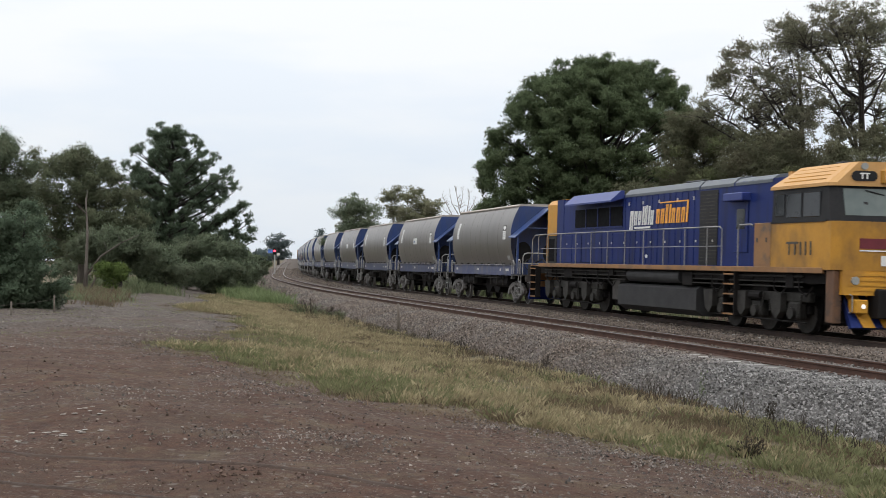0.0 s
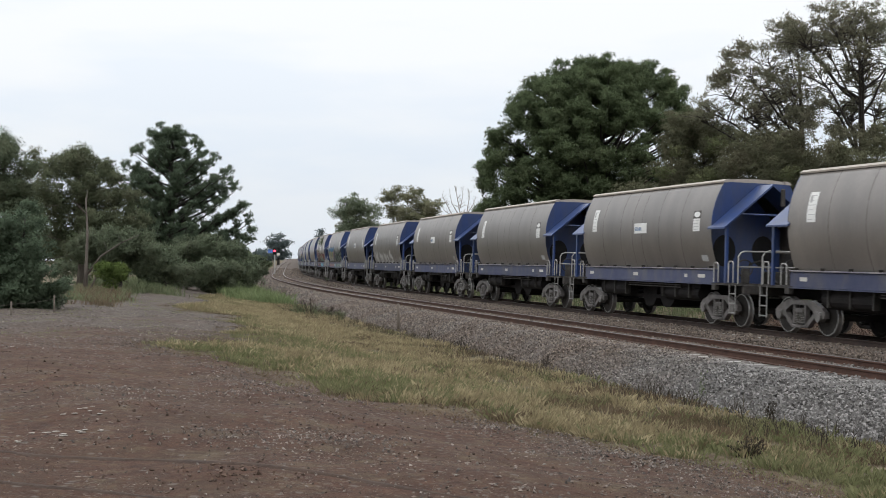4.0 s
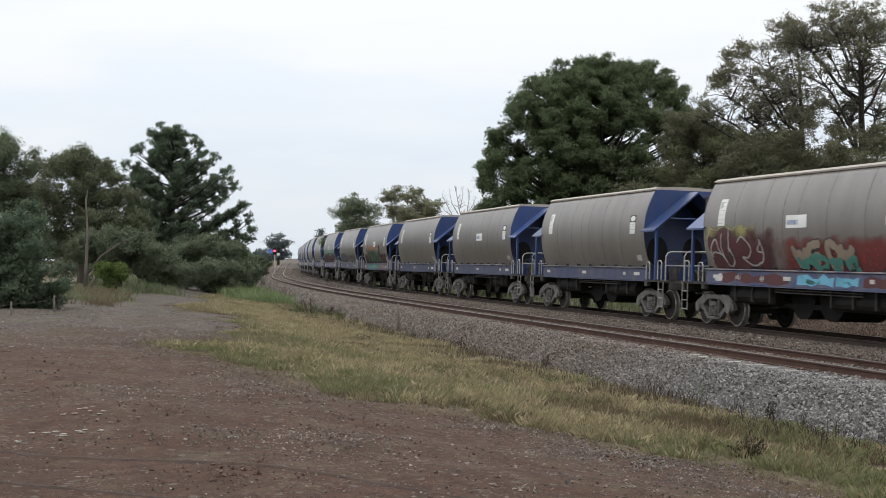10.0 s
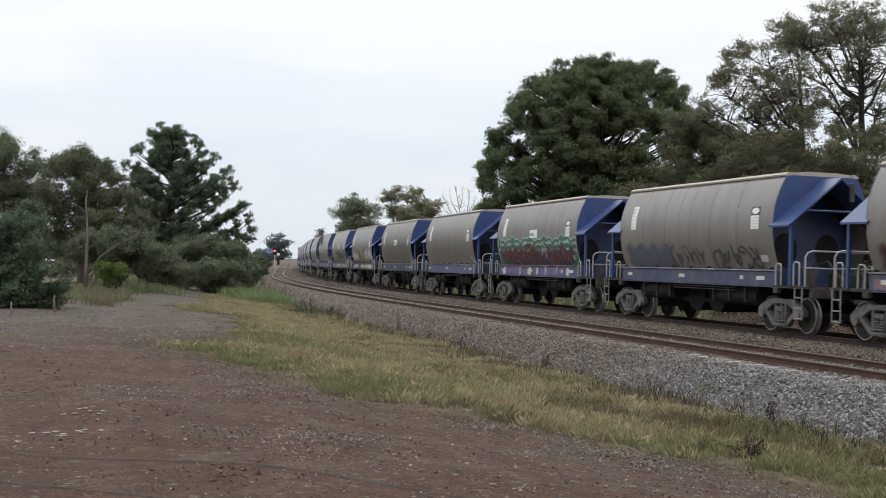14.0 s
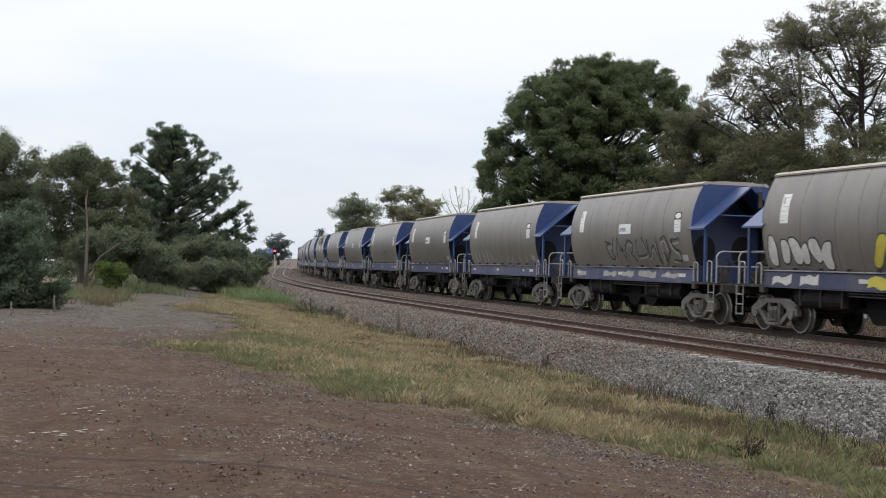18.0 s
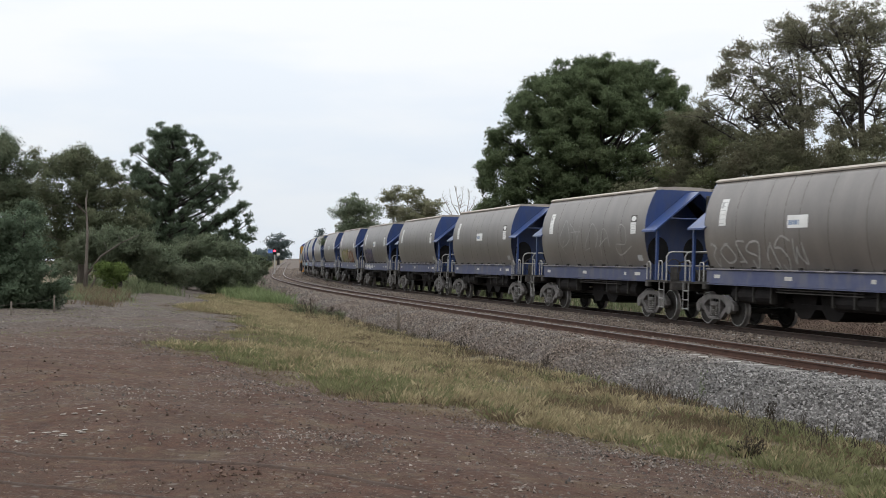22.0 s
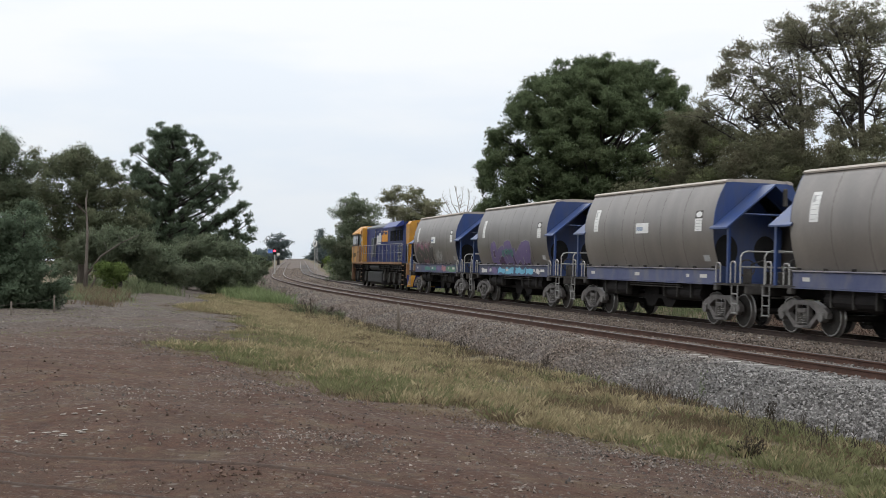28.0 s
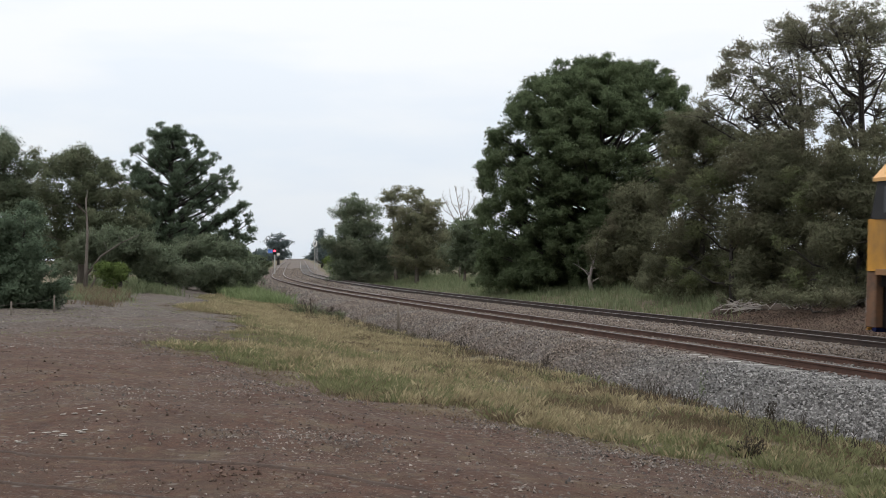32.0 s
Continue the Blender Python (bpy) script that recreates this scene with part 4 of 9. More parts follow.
    # printed panels on both sides
    for side in (-1, 1):
        for x0, x1, z0, z1, bars in ((-3.98, -3.60, 2.78, 3.52, 6), (3.70, 4.12, 2.66, 3.02, 4)):
            bm = bmesh.new()
            skin(bm, x0, x1, z0, z1, side, 0.010, 2, 4)
            panel = part("data_panel", bm, M_WHITE, wagon, "white data panel with black print")
            bm = bmesh.new()
            for k in range(bars):
                zz = z0 + (z1 - z0) * (k + 0.55) / (bars + 0.4)
                skin(bm, x0 + 0.05, x1 - (0.05 if k % 2 else 0.13), zz, zz + 0.016, side, 0.013, 1, 1)
            if bars > 5:
                skin(bm, x0 + 0.06, x0 + 0.17, z1 - 0.26, z1 - 0.08, side, 0.014, 1, 2)
            part("printed_lines", bm, M_PRINT, panel)
        part("corner_plate", skin(bmesh.new(), 4.05, 4.42, 1.80, 1.98, side, 0.008, 1, 2), M_PRINT, wagon)
        part("badge_plate", skin(bmesh.new(), 3.68, 4.14, 3.03, 3.25, side, 0.008, 2, 2), M_INK, wagon)
        bm = bmesh.new()
        blob(bm, [(3.91 + 0.19 * math.cos(t), 3.14 + 0.085 * math.sin(t)) for t in np.linspace(0, 6.283, 15)[:-1]], 0.010, side)
        part("oval_badge", bm, M_WHITE, wagon)
    return wagon


M_MAROON = surface("dark_maroon_lettering", (0.10, 0.015, 0.02), (0.14, 0.02, 0.03), 4, 0.5, bump=0)
M_SEAM = surface("dark_weld_seam", (0.070, 0.060, 0.052), (0.092, 0.080, 0.070), 6, 0.7, bump=0)
M_SCUFF = surface("pale_scuff", (0.40, 0.385, 0.36), (0.33, 0.32, 0.30), 6, 0.7, bump=0)


def loco_hood_profile(y, z0, z1):
    return [(-y, z0), (y, z0), (y, z1 - 0.22), (y - 0.16, z1 - 0.05), (y - 0.4, z1), (-y + 0.4, z1), (-y + 0.16, z1 - 0.05), (-y, z1 - 0.22)]


def letters(name, words, size, material, parent, m):
    text = bpy.data.curves.new(name, "FONT")
    text.body, text.size, text.align_x, text.extrude, text.offset = words, size, "CENTER", 0.004, 0.008
    tmp = bpy.data.objects.new(name, text)
    me = bpy.data.meshes.new_from_object(tmp)
    me.materials.clear()
    me.materials.append(material)
    bpy.data.objects.remove(tmp)
    ob = new(name, me)
    ob.parent = parent
    ob.matrix_basis = m
    return ob


def mark(x, d, w, h, z, side, kind):
    """A plain slanting bar in the place of one letter."""
    y = sorted((side * 1.032, side * 1.048))
    bm = bmesh.new()
    w *= 0.92 if w > 0.12 else 1.1
    xa, xb = sorted((x, x + d * w))
    lean = d * 0.12 * h
    if w < 0.13:
        prism(bm, [(xa, z), (xb, z), (xb + lean, z + h), (xa + lean, z + h)], "y", *y)
        return bm
    # two uprights joined by a short bar
    stem = 0.36 * (xb - xa)
    for a, b in ((xa, xa + stem), (xb - stem, xb)):
        prism(bm, [(a, z), (b, z), (b + lean, z + h), (a + lean, z + h)], "y", *y)
    z0, l0, l1 = z + h * (0.80 if kind in "on" else 0.0), lean * (0.8 if kind in "on" else 0.0), lean * (1.0 if kind in "on" else 0.2)
    prism(bm, [(xa + stem + l0, z0), (xb - stem + l0, z0), (xb - stem + l1, z0 + h * 0.2), (xa + stem + l1, z0 + h * 0.2)], "y", *y)
    return bm


def build_loco(number, duct):
    """Long-hood freight engine; its cab looks along +x. Both sides are alike."""
    loco = new("locomotive")
    # frame, walkway and sill
    part("underframe", one_box(-10.9, 10.2, -1.25, 1.25, 1.28, 1.55), M_GRIME, loco)
    part("walkway", one_box(-9.75, 7.0, -1.44, 1.44, 1.55, 1.62), M_UNDER, loco)
    for side in (-1, 1):
        part("sill", one_box(-9.75, 10.1, *sorted((side * 1.40, side * 1.47)), 1.53, 1.67, 0.01), M_SILL, loco, "grimy orange sill along the walkway")
    # long hood
    bm = bmesh.new()
    prism(bm, [(-1.02, 1.62), (1.02, 1.62), (1.02, 4.0), (-1.02, 4.0)], "x", -9.0, 7.66)
    part("hood", bm, M_BLUE_LOCO, loco, "deep blue long hood")
    for x0, x1, z1 in ((-2.6, 2.75, 4.17), (2.85, 4.85, 4.16), (4.95, 6.95, 4.12)):
        bm = bmesh.new()
        prism(bm, [(-1.04, 3.90), (1.04, 3.90), (1.04, 3.98), (0.88, z1 - 0.02), (0.55, z1 + 0.04), (-0.55, z1 + 0.04), (-0.88, z1 - 0.02), (-1.04, 3.98)], "x", x0, x1)
        part("hood_roof", bm, M_ROOFGREY, loco, "grey curved hood roof panel")
    part("roof_stack", one_box(0.4, 1.6, -0.35, 0.35, 4.18, 4.30, 0.03), M_BLACK, loco)
    for side in (-1, 1):
        # ribs and doors of the hood
        for x in np.arange(-2.6, 2.7, 0.42):
            part("hood_rib", one_box(x - 0.02, x + 0.02, *sorted((side * 1.018, side * 1.035)), 1.7, 3.88), M_BLUE_LOCO, loco)
        for x in np.arange(-8.3, -2.7, 0.95):
            part("hood_door", one_box(x, x + 0.90, *sorted((side * 1.018, side * 1.038)), 1.72, 2.72, 0.008), M_BLUE_LOCO, loco)
        o = -0.65 if side < 0 else -2.3
        part("louvre_panel", one_box(2.82 if side < 0 else 2.15, 3.95 if side < 0 else 2.6, *sorted((side * 1.018, side * 1.036)), 1.70 if side < 0 else 3.2, 3.85, 0.005), M_BLACK, loco)
        bm = bmesh.new()
        for z in np.arange(1.8 if side < 0 else 3.25, 3.8, 0.1):
            box(bm, 2.86 if side < 0 else 2.18, 3.91 if side < 0 else 2.57, *sorted((side * 1.034, side * 1.046)), z, z + 0.03)
        part("louvre_slats", bm, M_UNDER, loco)
        part("hood_access_door", one_box(5.55 + o, 6.35 + o, *sorted((side * 1.018, side * 1.045)), 2.05, 3.45, 0.01), M_BLUE_LOCO, loco)
        part("door_window", one_box(5.72 + o, 6.18 + o, *sorted((side * 1.04, side * 1.05)), 2.7, 3.25), M_GLASS, loco)
        if side < 0:
            # upper face takes the blue with light painted in
            part("door_hood", one_box(4.72, 5.8, -1.30, -1.02, 3.46, 3.68, 0.02), M_BLUE_LIT, loco)
        else:
            # on this side a yellow pillar with a ladder stands behind the cab
            part("cab_recess", one_box(6.84, 7.66, 1.03, 1.34, 2.80, 3.62), M_BLACK, loco)
            part("recess_window", one_box(6.98, 7.55, 1.335, 1.352, 2.92, 3.5, 0.01), M_WINDSCREEN, loco)
            part("cab_pillar", one_box(6.05, 6.83, 1.0, 1.32, 1.62, 4.02, 0.02), M_YELLOW, loco, "orange-yellow pillar behind the cab")
            part("pillar_badge", rod(bmesh.new(), (6.5, 1.31, 3.2), (6.5, 1.335, 3.2), 0.11, 14), M_WHITE, loco)
            part("pillar_plate", one_box(6.36, 6.66, 1.31, 1.33, 3.42, 3.54), M_INK, loco)
            part("pillar_bracket", one_box(6.45, 6.58, 1.31, 1.40, 3.62, 3.86, 0.02), M_SILL, loco)
            for z in (1.85, 2.1, 2.35, 2.6):
                part("ladder_rung", one_box(6.15, 6.75, 1.32, 1.40, z, z + 0.04), M_SILL, loco)
            bm = bmesh.new()
            prism(bm, [(0.5, 4.18), (0.86, 4.18), (1.30, 3.84), (1.36, 3.62), (0.5, 3.62)], "x", 6.86, 8.0)
            part("cab_roof_side", bm, M_YELLOW_ROOF, loco)
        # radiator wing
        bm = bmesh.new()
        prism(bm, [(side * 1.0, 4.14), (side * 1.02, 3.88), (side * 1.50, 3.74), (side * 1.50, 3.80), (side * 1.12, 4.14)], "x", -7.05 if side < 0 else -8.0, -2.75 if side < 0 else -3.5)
        part("radiator_wing", bm, M_BLUE_LIT, loco, "blue overhanging radiator wing")
        o = -0.5 if side < 0 else -1.25
        part("radiator_screen", one_box(-6.6 + o, -2.3 + o, *sorted((side * 1.018, side * 1.04)), 2.95, 3.62), M_MESH, loco, "black radiator screen")
        for x in (-5.55 + o, -4.45 + o, -3.35 + o):
            part("screen_bar", one_box(x - 0.03, x + 0.03, *sorted((side * 1.04, side * 1.055)), 2.95, 3.62), M_BLUE_LOCO, loco)
        for z in (2.92, 3.62):
            part("screen_frame", one_box(-6.65 + o, -2.25 + o, *sorted((side * 1.03, side * 1.06)), z, z + 0.05), M_BLUE_LOCO, loco)
        # lettering drawn as plain bars
        x = -2.2 if side < 0 else 1.75
        d = 1 if side < 0 else -1
        for w, h, lift, kind in ((0.26, 0.62, -0.14, "o"), (0.24, 0.46, 0, "o"), (0.22, 0.46, 0, "c"), (0.09, 0.60, 0, "i"), (0.2, 0.62, 0, "f"), (0.09, 0.60, 0, "i"), (0.22, 0.46, 0, "c")):
            part("white_lettering", mark(x, d, w, h, 2.95 + lift, side, kind), M_WHITE, loco)
            x += d * (w + 0.085)
        part("white_underline", one_box(*sorted(((-1.8 if d > 0 else 1.35), (-1.8 if d > 0 else 1.35) + d * 1.2)), *sorted((side * 1.03, side * 1.046)), 2.84, 2.90), M_WHITE, loco)
        x += d * 0.12
        for w, h, kind in ((0.25, 0.46, "n"), (0.24, 0.46, "o"), (0.18, 0.58, "f"), (0.09, 0.58, "i"), (0.25, 0.46, "o"), (0.25, 0.46, "n"), (0.24, 0.46, "o"), (0.1, 0.66, "l")):
            part("orange_lettering", mark(x, d, w, h, 2.97, side, kind), M_ORANGE, loco)
            x += d * (w + 0.085)
        part("orange_overline", one_box(*sorted((x - d * 2.0, x - d * 0.05)), *sorted((side * 1.03, side * 1.046)), 3.60, 3.64), M_ORANGE, loco)
        # walkway handrail with its stanchions
        y = side * 1.43
        part("handrail", pipe(bmesh.new(), [(-9.9, y, 1.75), (-9.9, y, 2.66), (-9.78, y, 2.76), (4.85, y, 2.76), (4.98, y, 2.68), (4.98, y, 1.68)], 0.021, 6), M_RAILING_DULL, loco)
        part("lower_handrail", rod(bmesh.new(), (-9.6, y, 2.22), (4.95, y, 2.22), 0.012, 6), M_RAILING_DULL, loco)
        for x in (-8.9, -7.5, -6.0, -4.55, -3.1, -1.65, -0.2, 1.25, 2.7, 4.1):
            part("stanchion", rod(bmesh.new(), (x, y, 1.55), (x, y, 2.76), 0.021, 6), M_RAILING_DULL, loco)
        part("door_handrail", pipe(bmesh.new(), [(5.9, y, 1.68), (5.9, y, 2.68), (5.98, y, 2.78), (6.6, y, 2.78), (6.7, y, 2.74)], 0.024, 6), M_RAILING_DULL, loco)
        # steps at both ends
        for xa, n in ((5.45, 5), (-10.4, 5)):
            for k in range(n):
                part("step", one_box(xa - 0.28, xa + 0.28, *sorted((side * 1.22, side * 1.46)), 0.36 + k * 0.27, 0.40 + k * 0.27), M_SILL, loco)
            for xb in (xa - 0.3, xa + 0.3):
                part("step_side", one_box(xb - 0.02, xb + 0.02, *sorted((side * 1.24, side * 1.44)), 0.34, 1.55), M_GRIME, loco)
        for x in np.arange(-7.9, 4.4, 1.05):
            part("door_latch", one_box(x, x + 0.05, *sorted((side * 1.035, side * 1.052)), 2.36, 2.43), M_WHITE_DIRTY, loco)
        for x in (-2.3, -1.2, 0.0, 1.3, 2.4):
            part("lifting_lug", one_box(x, x + 0.06, *sorted((side * 1.02, side * 1.045)), 3.62, 3.72), M_WHITE_DIRTY, loco)
        part("builder_plate", one_box(-0.9, -0.75, *sorted((side * 1.03, side * 1.045)), 1.9, 2.0), M_WHITE, loco)
        # vents beside the radiator and the air duct
        if duct:
            for k in range(5):
                for xv in (-7.9, -7.1):
                    part("louvre", one_box(xv, xv + 0.6, *sorted((side * 1.03, side * 1.10)), 1.78 + k * 0.2, 1.88 + k * 0.2, 0.02), M_ROOFGREY, loco)
            if side < 0:
                continue
            bm = bmesh.new()
            prism(bm, [(1.95, 2.0), (2.4, 2.0), (2.35, 2.9), (2.15, 3.2), (1.8, 3.3), (1.62, 3.28), (1.8, 2.9)], "y", *sorted((side * 1.03, side * 1.22)))
            part("air_duct", bm, M_ROOFGREY, loco, "pale grey curved air duct")
    # rear end of the hood, yellow
    bm = bmesh.new()
    prism(bm, loco_hood_profile(1.04, 2.72, 4.12), "x", -10.0, -8.98)
    part("hood_end", bm, M_YELLOW, loco, "orange-yellow hood end")
    part("hood_end_base", one_box(-10.0, -8.98, -1.04, 1.04, 1.62, 2.72), M_BLACK, loco)
    part("hood_end_frame", box(box(one_box(-10.02, -9.9, -1.06, -0.9, 1.62, 2.74), -10.02, -9.9, 0.9, 1.06, 1.62, 2.74), -10.02, -9.9, -0.12, 0.12, 1.62, 2.74), M_YELLOW, loco)
    part("number_box", one_box(-10.06, -9.99, 0.12, 0.6, 3.56, 3.76, 0.02), M_BLACK, loco)
    part("end_lamp", rod(bmesh.new(), (-10.06, 0.35, 3.86), (-9.98, 0.35, 3.86), 0.11, 12), M_LENS, loco)
    part("end_marker_lamp", rod(bmesh.new(), (-10.06, -0.45, 3.78), (-9.98, -0.45, 3.78), 0.07, 12), M_LAMP, loco)
    part("dark_lettering", one_box(-10.03, -9.99, -0.9, -0.05, 3.3, 3.5), M_INK, loco)
    letters("class_letters", "TT", 0.46, M_WHITE_DIRTY, loco, pose(-10.005, 0.5, 2.86, 90, 0, -90))
    letters("class_letters", "TT", 0.46, M_WHITE_DIRTY, loco, pose(-10.005, -0.5, 2.86, 90, 0, -90))
    letters("board_letters", "TT", 0.17, M_WHITE, loco, pose(-10.065, 0.36, 3.60, 90, 0, -90))
    for side in (-1, 1):
        part("end_grille", one_box(-10.03, -10.0, *sorted((side * 0.16, side * 0.86)), 1.75, 2.6, 0.01), M_MESH, loco)
        part("side_grille", one_box(-9.8, -9.2, *sorted((side * 1.035, side * 1.05)), 1.75, 2.6, 0.01), M_MESH, loco)
        part("hood_end_pillar", one_box(-10.02, -9.86, *sorted((side * 0.94, side * 1.06)), 1.62, 2.74, 0.01), M_YELLOW, loco)
        part("lamp_housing", one_box(-10.05, -9.99, *sorted((side * 0.1, side * 0.62)), 3.5, 4.0, 0.02), M_SILL, loco)
        part("end_gear", one_box(-10.85, -10.2, *sorted((side * 0.35, side * 1.2)), 1.2, 1.6, 0.03), M_SILL, loco)
    part("hood_end_blue", one_box(-8.98, -8.3, -1.035, 1.035, 2.74, 4.06), M_BLUE_LOCO, loco)
    part("end_beam", one_box(-11.0, -10.85, -1.35, 1.35, 0.75, 1.6, 0.02), M_SILL, loco)
    for side in (-1, 1):
        part("end_rail", pipe(bmesh.new(), [(-10.95, side * 1.3, 1.6), (-10.95, side * 1.3, 2.6), (-10.8, side * 1.25, 2.75), (-10.1, side * 1.06, 2.78)], 0.024, 6), M_RAILING_DULL, loco)
    # ploughs, striped
    for e, x0, wide in ((1, 10.32, 1.05), (-1, -10.95, 1.3)):
        bm = bmesh.new()
        prism(bm, [(x0, 1.05), (x0 + e * 0.42, 0.28), (x0 + e * 0.30, 0.24), (x0 - e * 0.12, 1.0)], "y", -wide, wide)
        part("plough", bm, M_BLUE_LOCO, loco, "striped blue and yellow plough")
        for y in (-0.8 * wide, -0.27 * wide, 0.27 * wide, 0.72 * wide):
            bm = bmesh.new()
            a = [(x0 + e * 0.015, y - 0.16, 1.05), (x0 + e * 0.015, y + 0.16, 1.05), (x0 + e * 0.435, y + 0.42, 0.28), (x0 + e * 0.435, y + 0.1, 0.28)]
            v = [bm.verts.new(p) for p in a] + [bm.verts.new((p[0] + e * 0.02, p[1], p[2] + 0.01)) for p in a]
            for q in ((0, 1, 2, 3), (4, 5, 6, 7), (0, 1, 5, 4), (1, 2, 6, 5), (2, 3, 7, 6), (3, 0, 4, 7)):
                bm.faces.new([v[i] for i in q])
            part("plough_stripe", bm, M_YELLOW, loco)
        bm = rod(bmesh.new(), (x0, 0, 0.92), (x0 + e * 0.9, 0, 0.92), 0.1, 10)
        box(bm, *sorted((x0 + e * 0.75, x0 + e * 1.1)), -0.14, 0.14, 0.76, 1.08, 0.03)
        part("coupler", bm, M_UNDER, loco)
    # cab
    bm = bmesh.new()
    floor = [(7.66, 1.45), (10.42, 1.45), (10.6, 1.28), (10.92, 0.0), (10.6, -1.28), (10.42, -1.45), (7.66, -1.45)]
    prism(bm, floor, "z", 1.62, 2.78)
    part("cab_lower", bm, M_YELLOW_CAB, loco, "orange-yellow lower cab and nose")
    bm = bmesh.new()
    a = [bm.verts.new((x, y, 2.78)) for x, y in ((7.66, 1.43), (10.36, 1.43), (10.52, 1.27), (10.84, 0.0), (10.52, -1.27), (10.36, -1.43), (7.66, -1.43))]
    b = [bm.verts.new((x, y, 3.64)) for x, y in ((7.66, 1.40), (10.2, 1.40), (10.34, 1.26), (10.62, 0.0), (10.34, -1.26), (10.2, -1.40), (7.66, -1.40))]
    for i in range(7):
        bm.faces.new((a[i], a[(i + 1) % 7], b[(i + 1) % 7], b[i]))
    bm.faces.new(b)
    part("cab_upper", bm, M_BLACK, loco, "black window band of the cab")
    bm = bmesh.new()
    a = [bm.verts.new((x, y, 3.62)) for x, y in ((7.62, 1.47), (10.26, 1.47), (10.42, 1.31), (10.72, 0.0), (10.42, -1.31), (10.26, -1.47), (7.62, -1.47))]
    a2 = [bm.verts.new((v.co.x, v.co.y, 3.70)) for v in a]
    b = [bm.verts.new((x, y, 4.2)) for x, y in ((8.05, 0.86), (10.30, 0.86), (10.53, 0.80), (10.72, 0.0), (10.53, -0.80), (10.30, -0.86), (8.05, -0.86))]
    for r0, r1 in ((a, a2), (a2, b)):
        for i in range(7):
            bm.faces.new((r0[i], r0[(i + 1) % 7], r1[(i + 1) % 7], r1[i]))
    bm.faces.new(b)
    bm.faces.new(a[::-1])
    part("cab_roof", bm, M_YELLOW_ROOF, loco, "pale orange sloping cab roof")
    for k in range(4):
        t = (k + 1) / 5
        for side in (-1, 1):
            y, z = side * (1.47 - 0.65 * t + 0.008), 3.70 + 0.50 * t + 0.006
            part("roof_rib", one_box(8.1, 10.0, *sorted((y - 0.012, y + 0.012)), z - 0.012, z + 0.012), M_YELLOW, loco)
    part("cab_rear_wall", one_box(7.5, 7.66, -0.9, 0.9, 3.9, 4.14), M_YELLOW_ROOF, loco)
    for side in (-1, 1):
        for x0, x1 in ((8.35, 9.05), (9.15, 9.9)):
            part("cab_window", one_box(x0, x1, *sorted((side * 1.40, side * 1.437)), 2.9, 3.5, 0.01), M_GLASS, loco)
        part("cab_side_panel", one_box(6.82, 7.66, *sorted((side * 1.03, side * 1.462)), 1.62, 2.80, 0.008), M_SILL, loco)
        part("panel_latch", one_box(6.95, 7.02, *sorted((side * 1.455, side * 1.475)), 2.3, 2.42), M_INK, loco)
        part("panel_latch", one_box(7.42, 7.49, *sorted((side * 1.455, side * 1.475)), 2.3, 2.42), M_INK, loco)
        part("rear_cab_window", one_box(7.8, 8.25, *sorted((side * 1.40, side * 1.437)), 2.95, 3.5, 0.01), M_GLASS, loco)
        letters("cab_number", number, 0.46, M_INK, loco, pose(9.05, side * 1.458, 1.98, 90, 0, 0 if side < 0 else 180))
        part("rain_strip", one_box(7.66, 10.2, *sorted((side * 1.45, side * 1.475)), 2.77, 2.81), M_BLACK, loco)
    # front windscreens, nose lamps and number boards
    def front(y, z, off):
        """A point on the blunt front, off metres before it."""
        if z < 2.78:
            x = 10.92 - 0.25 * abs(y)
        else:
            t = min(1.0, (z - 2.78) / 0.86)
            x = (10.84 - 0.252 * abs(y)) * (1 - t) + (10.62 - 0.222 * abs(y)) * t
        return (x + off, y, z)

    def sheet(name, y0, y1, z0, z1, material, label=""):
        bm = bmesh.new()
        c = ((y0, z0), (y1, z0), (y1, z1), (y0, z1))
        lo, hi = [bm.verts.new(front(y, z, -0.01)) for y, z in c], [bm.verts.new(front(y, z, 0.014)) for y, z in c]
        bm.faces.new(hi)
        bm.faces.new(lo[::-1])
        for i in range(4):
            bm.faces.new((lo[i], lo[(i + 1) % 4], hi[(i + 1) % 4], hi[i]))
        return part(name, bm, material, loco, label)

    for side in (-1, 1):
        sheet("windscreen", *sorted((side * 0.07, side * 1.14)), 2.92, 3.56, M_WINDSCREEN, "pale reflecting windscreen")
        part("wiper", rod(bmesh.new(), front(side * 0.2, 3.42, 0.03), front(side * 0.62, 3.52, 0.03), 0.014, 6), M_BLACK, loco)
        sheet("dark_lettering", *sorted((side * 0.10, side * 0.86)), 2.14, 2.38, M_MAROON)
        sheet("lettering_underline", *sorted((side * 0.10, side * 0.86)), 2.075, 2.105, M_WHITE)
        sheet("white_lettering", *sorted((side * 0.12, side * 0.36)), 1.74, 1.98, M_WHITE)
        for z in (1.14, 1.26, 1.38, 1.50):
            sheet("nose_rib", *sorted((side * 0.05, side * 1.22)), z, z + 0.06, M_YELLOW)
        part("end_skirt", one_box(10.16, 10.5, *sorted((side * 1.18, side * 1.40)), 0.36, 1.62, 0.02), M_SKIRT, loco)
        part("nose_lamp", rod(bmesh.new(), (10.6, side * 0.95, 1.38), (10.73, side * 0.95, 1.38), 0.1, 12), M_LENS, loco)
        part("lamp_box", one_box(10.45, 10.82, *sorted((side * 0.66, side * 0.98)), 0.62, 0.94, 0.02), M_YELLOW, loco)
        part("ditch_lamp", rod(bmesh.new(), (10.80, side * 0.8, 0.78), (10.84, side * 0.8, 0.78), 0.055, 12), M_LAMP, loco)
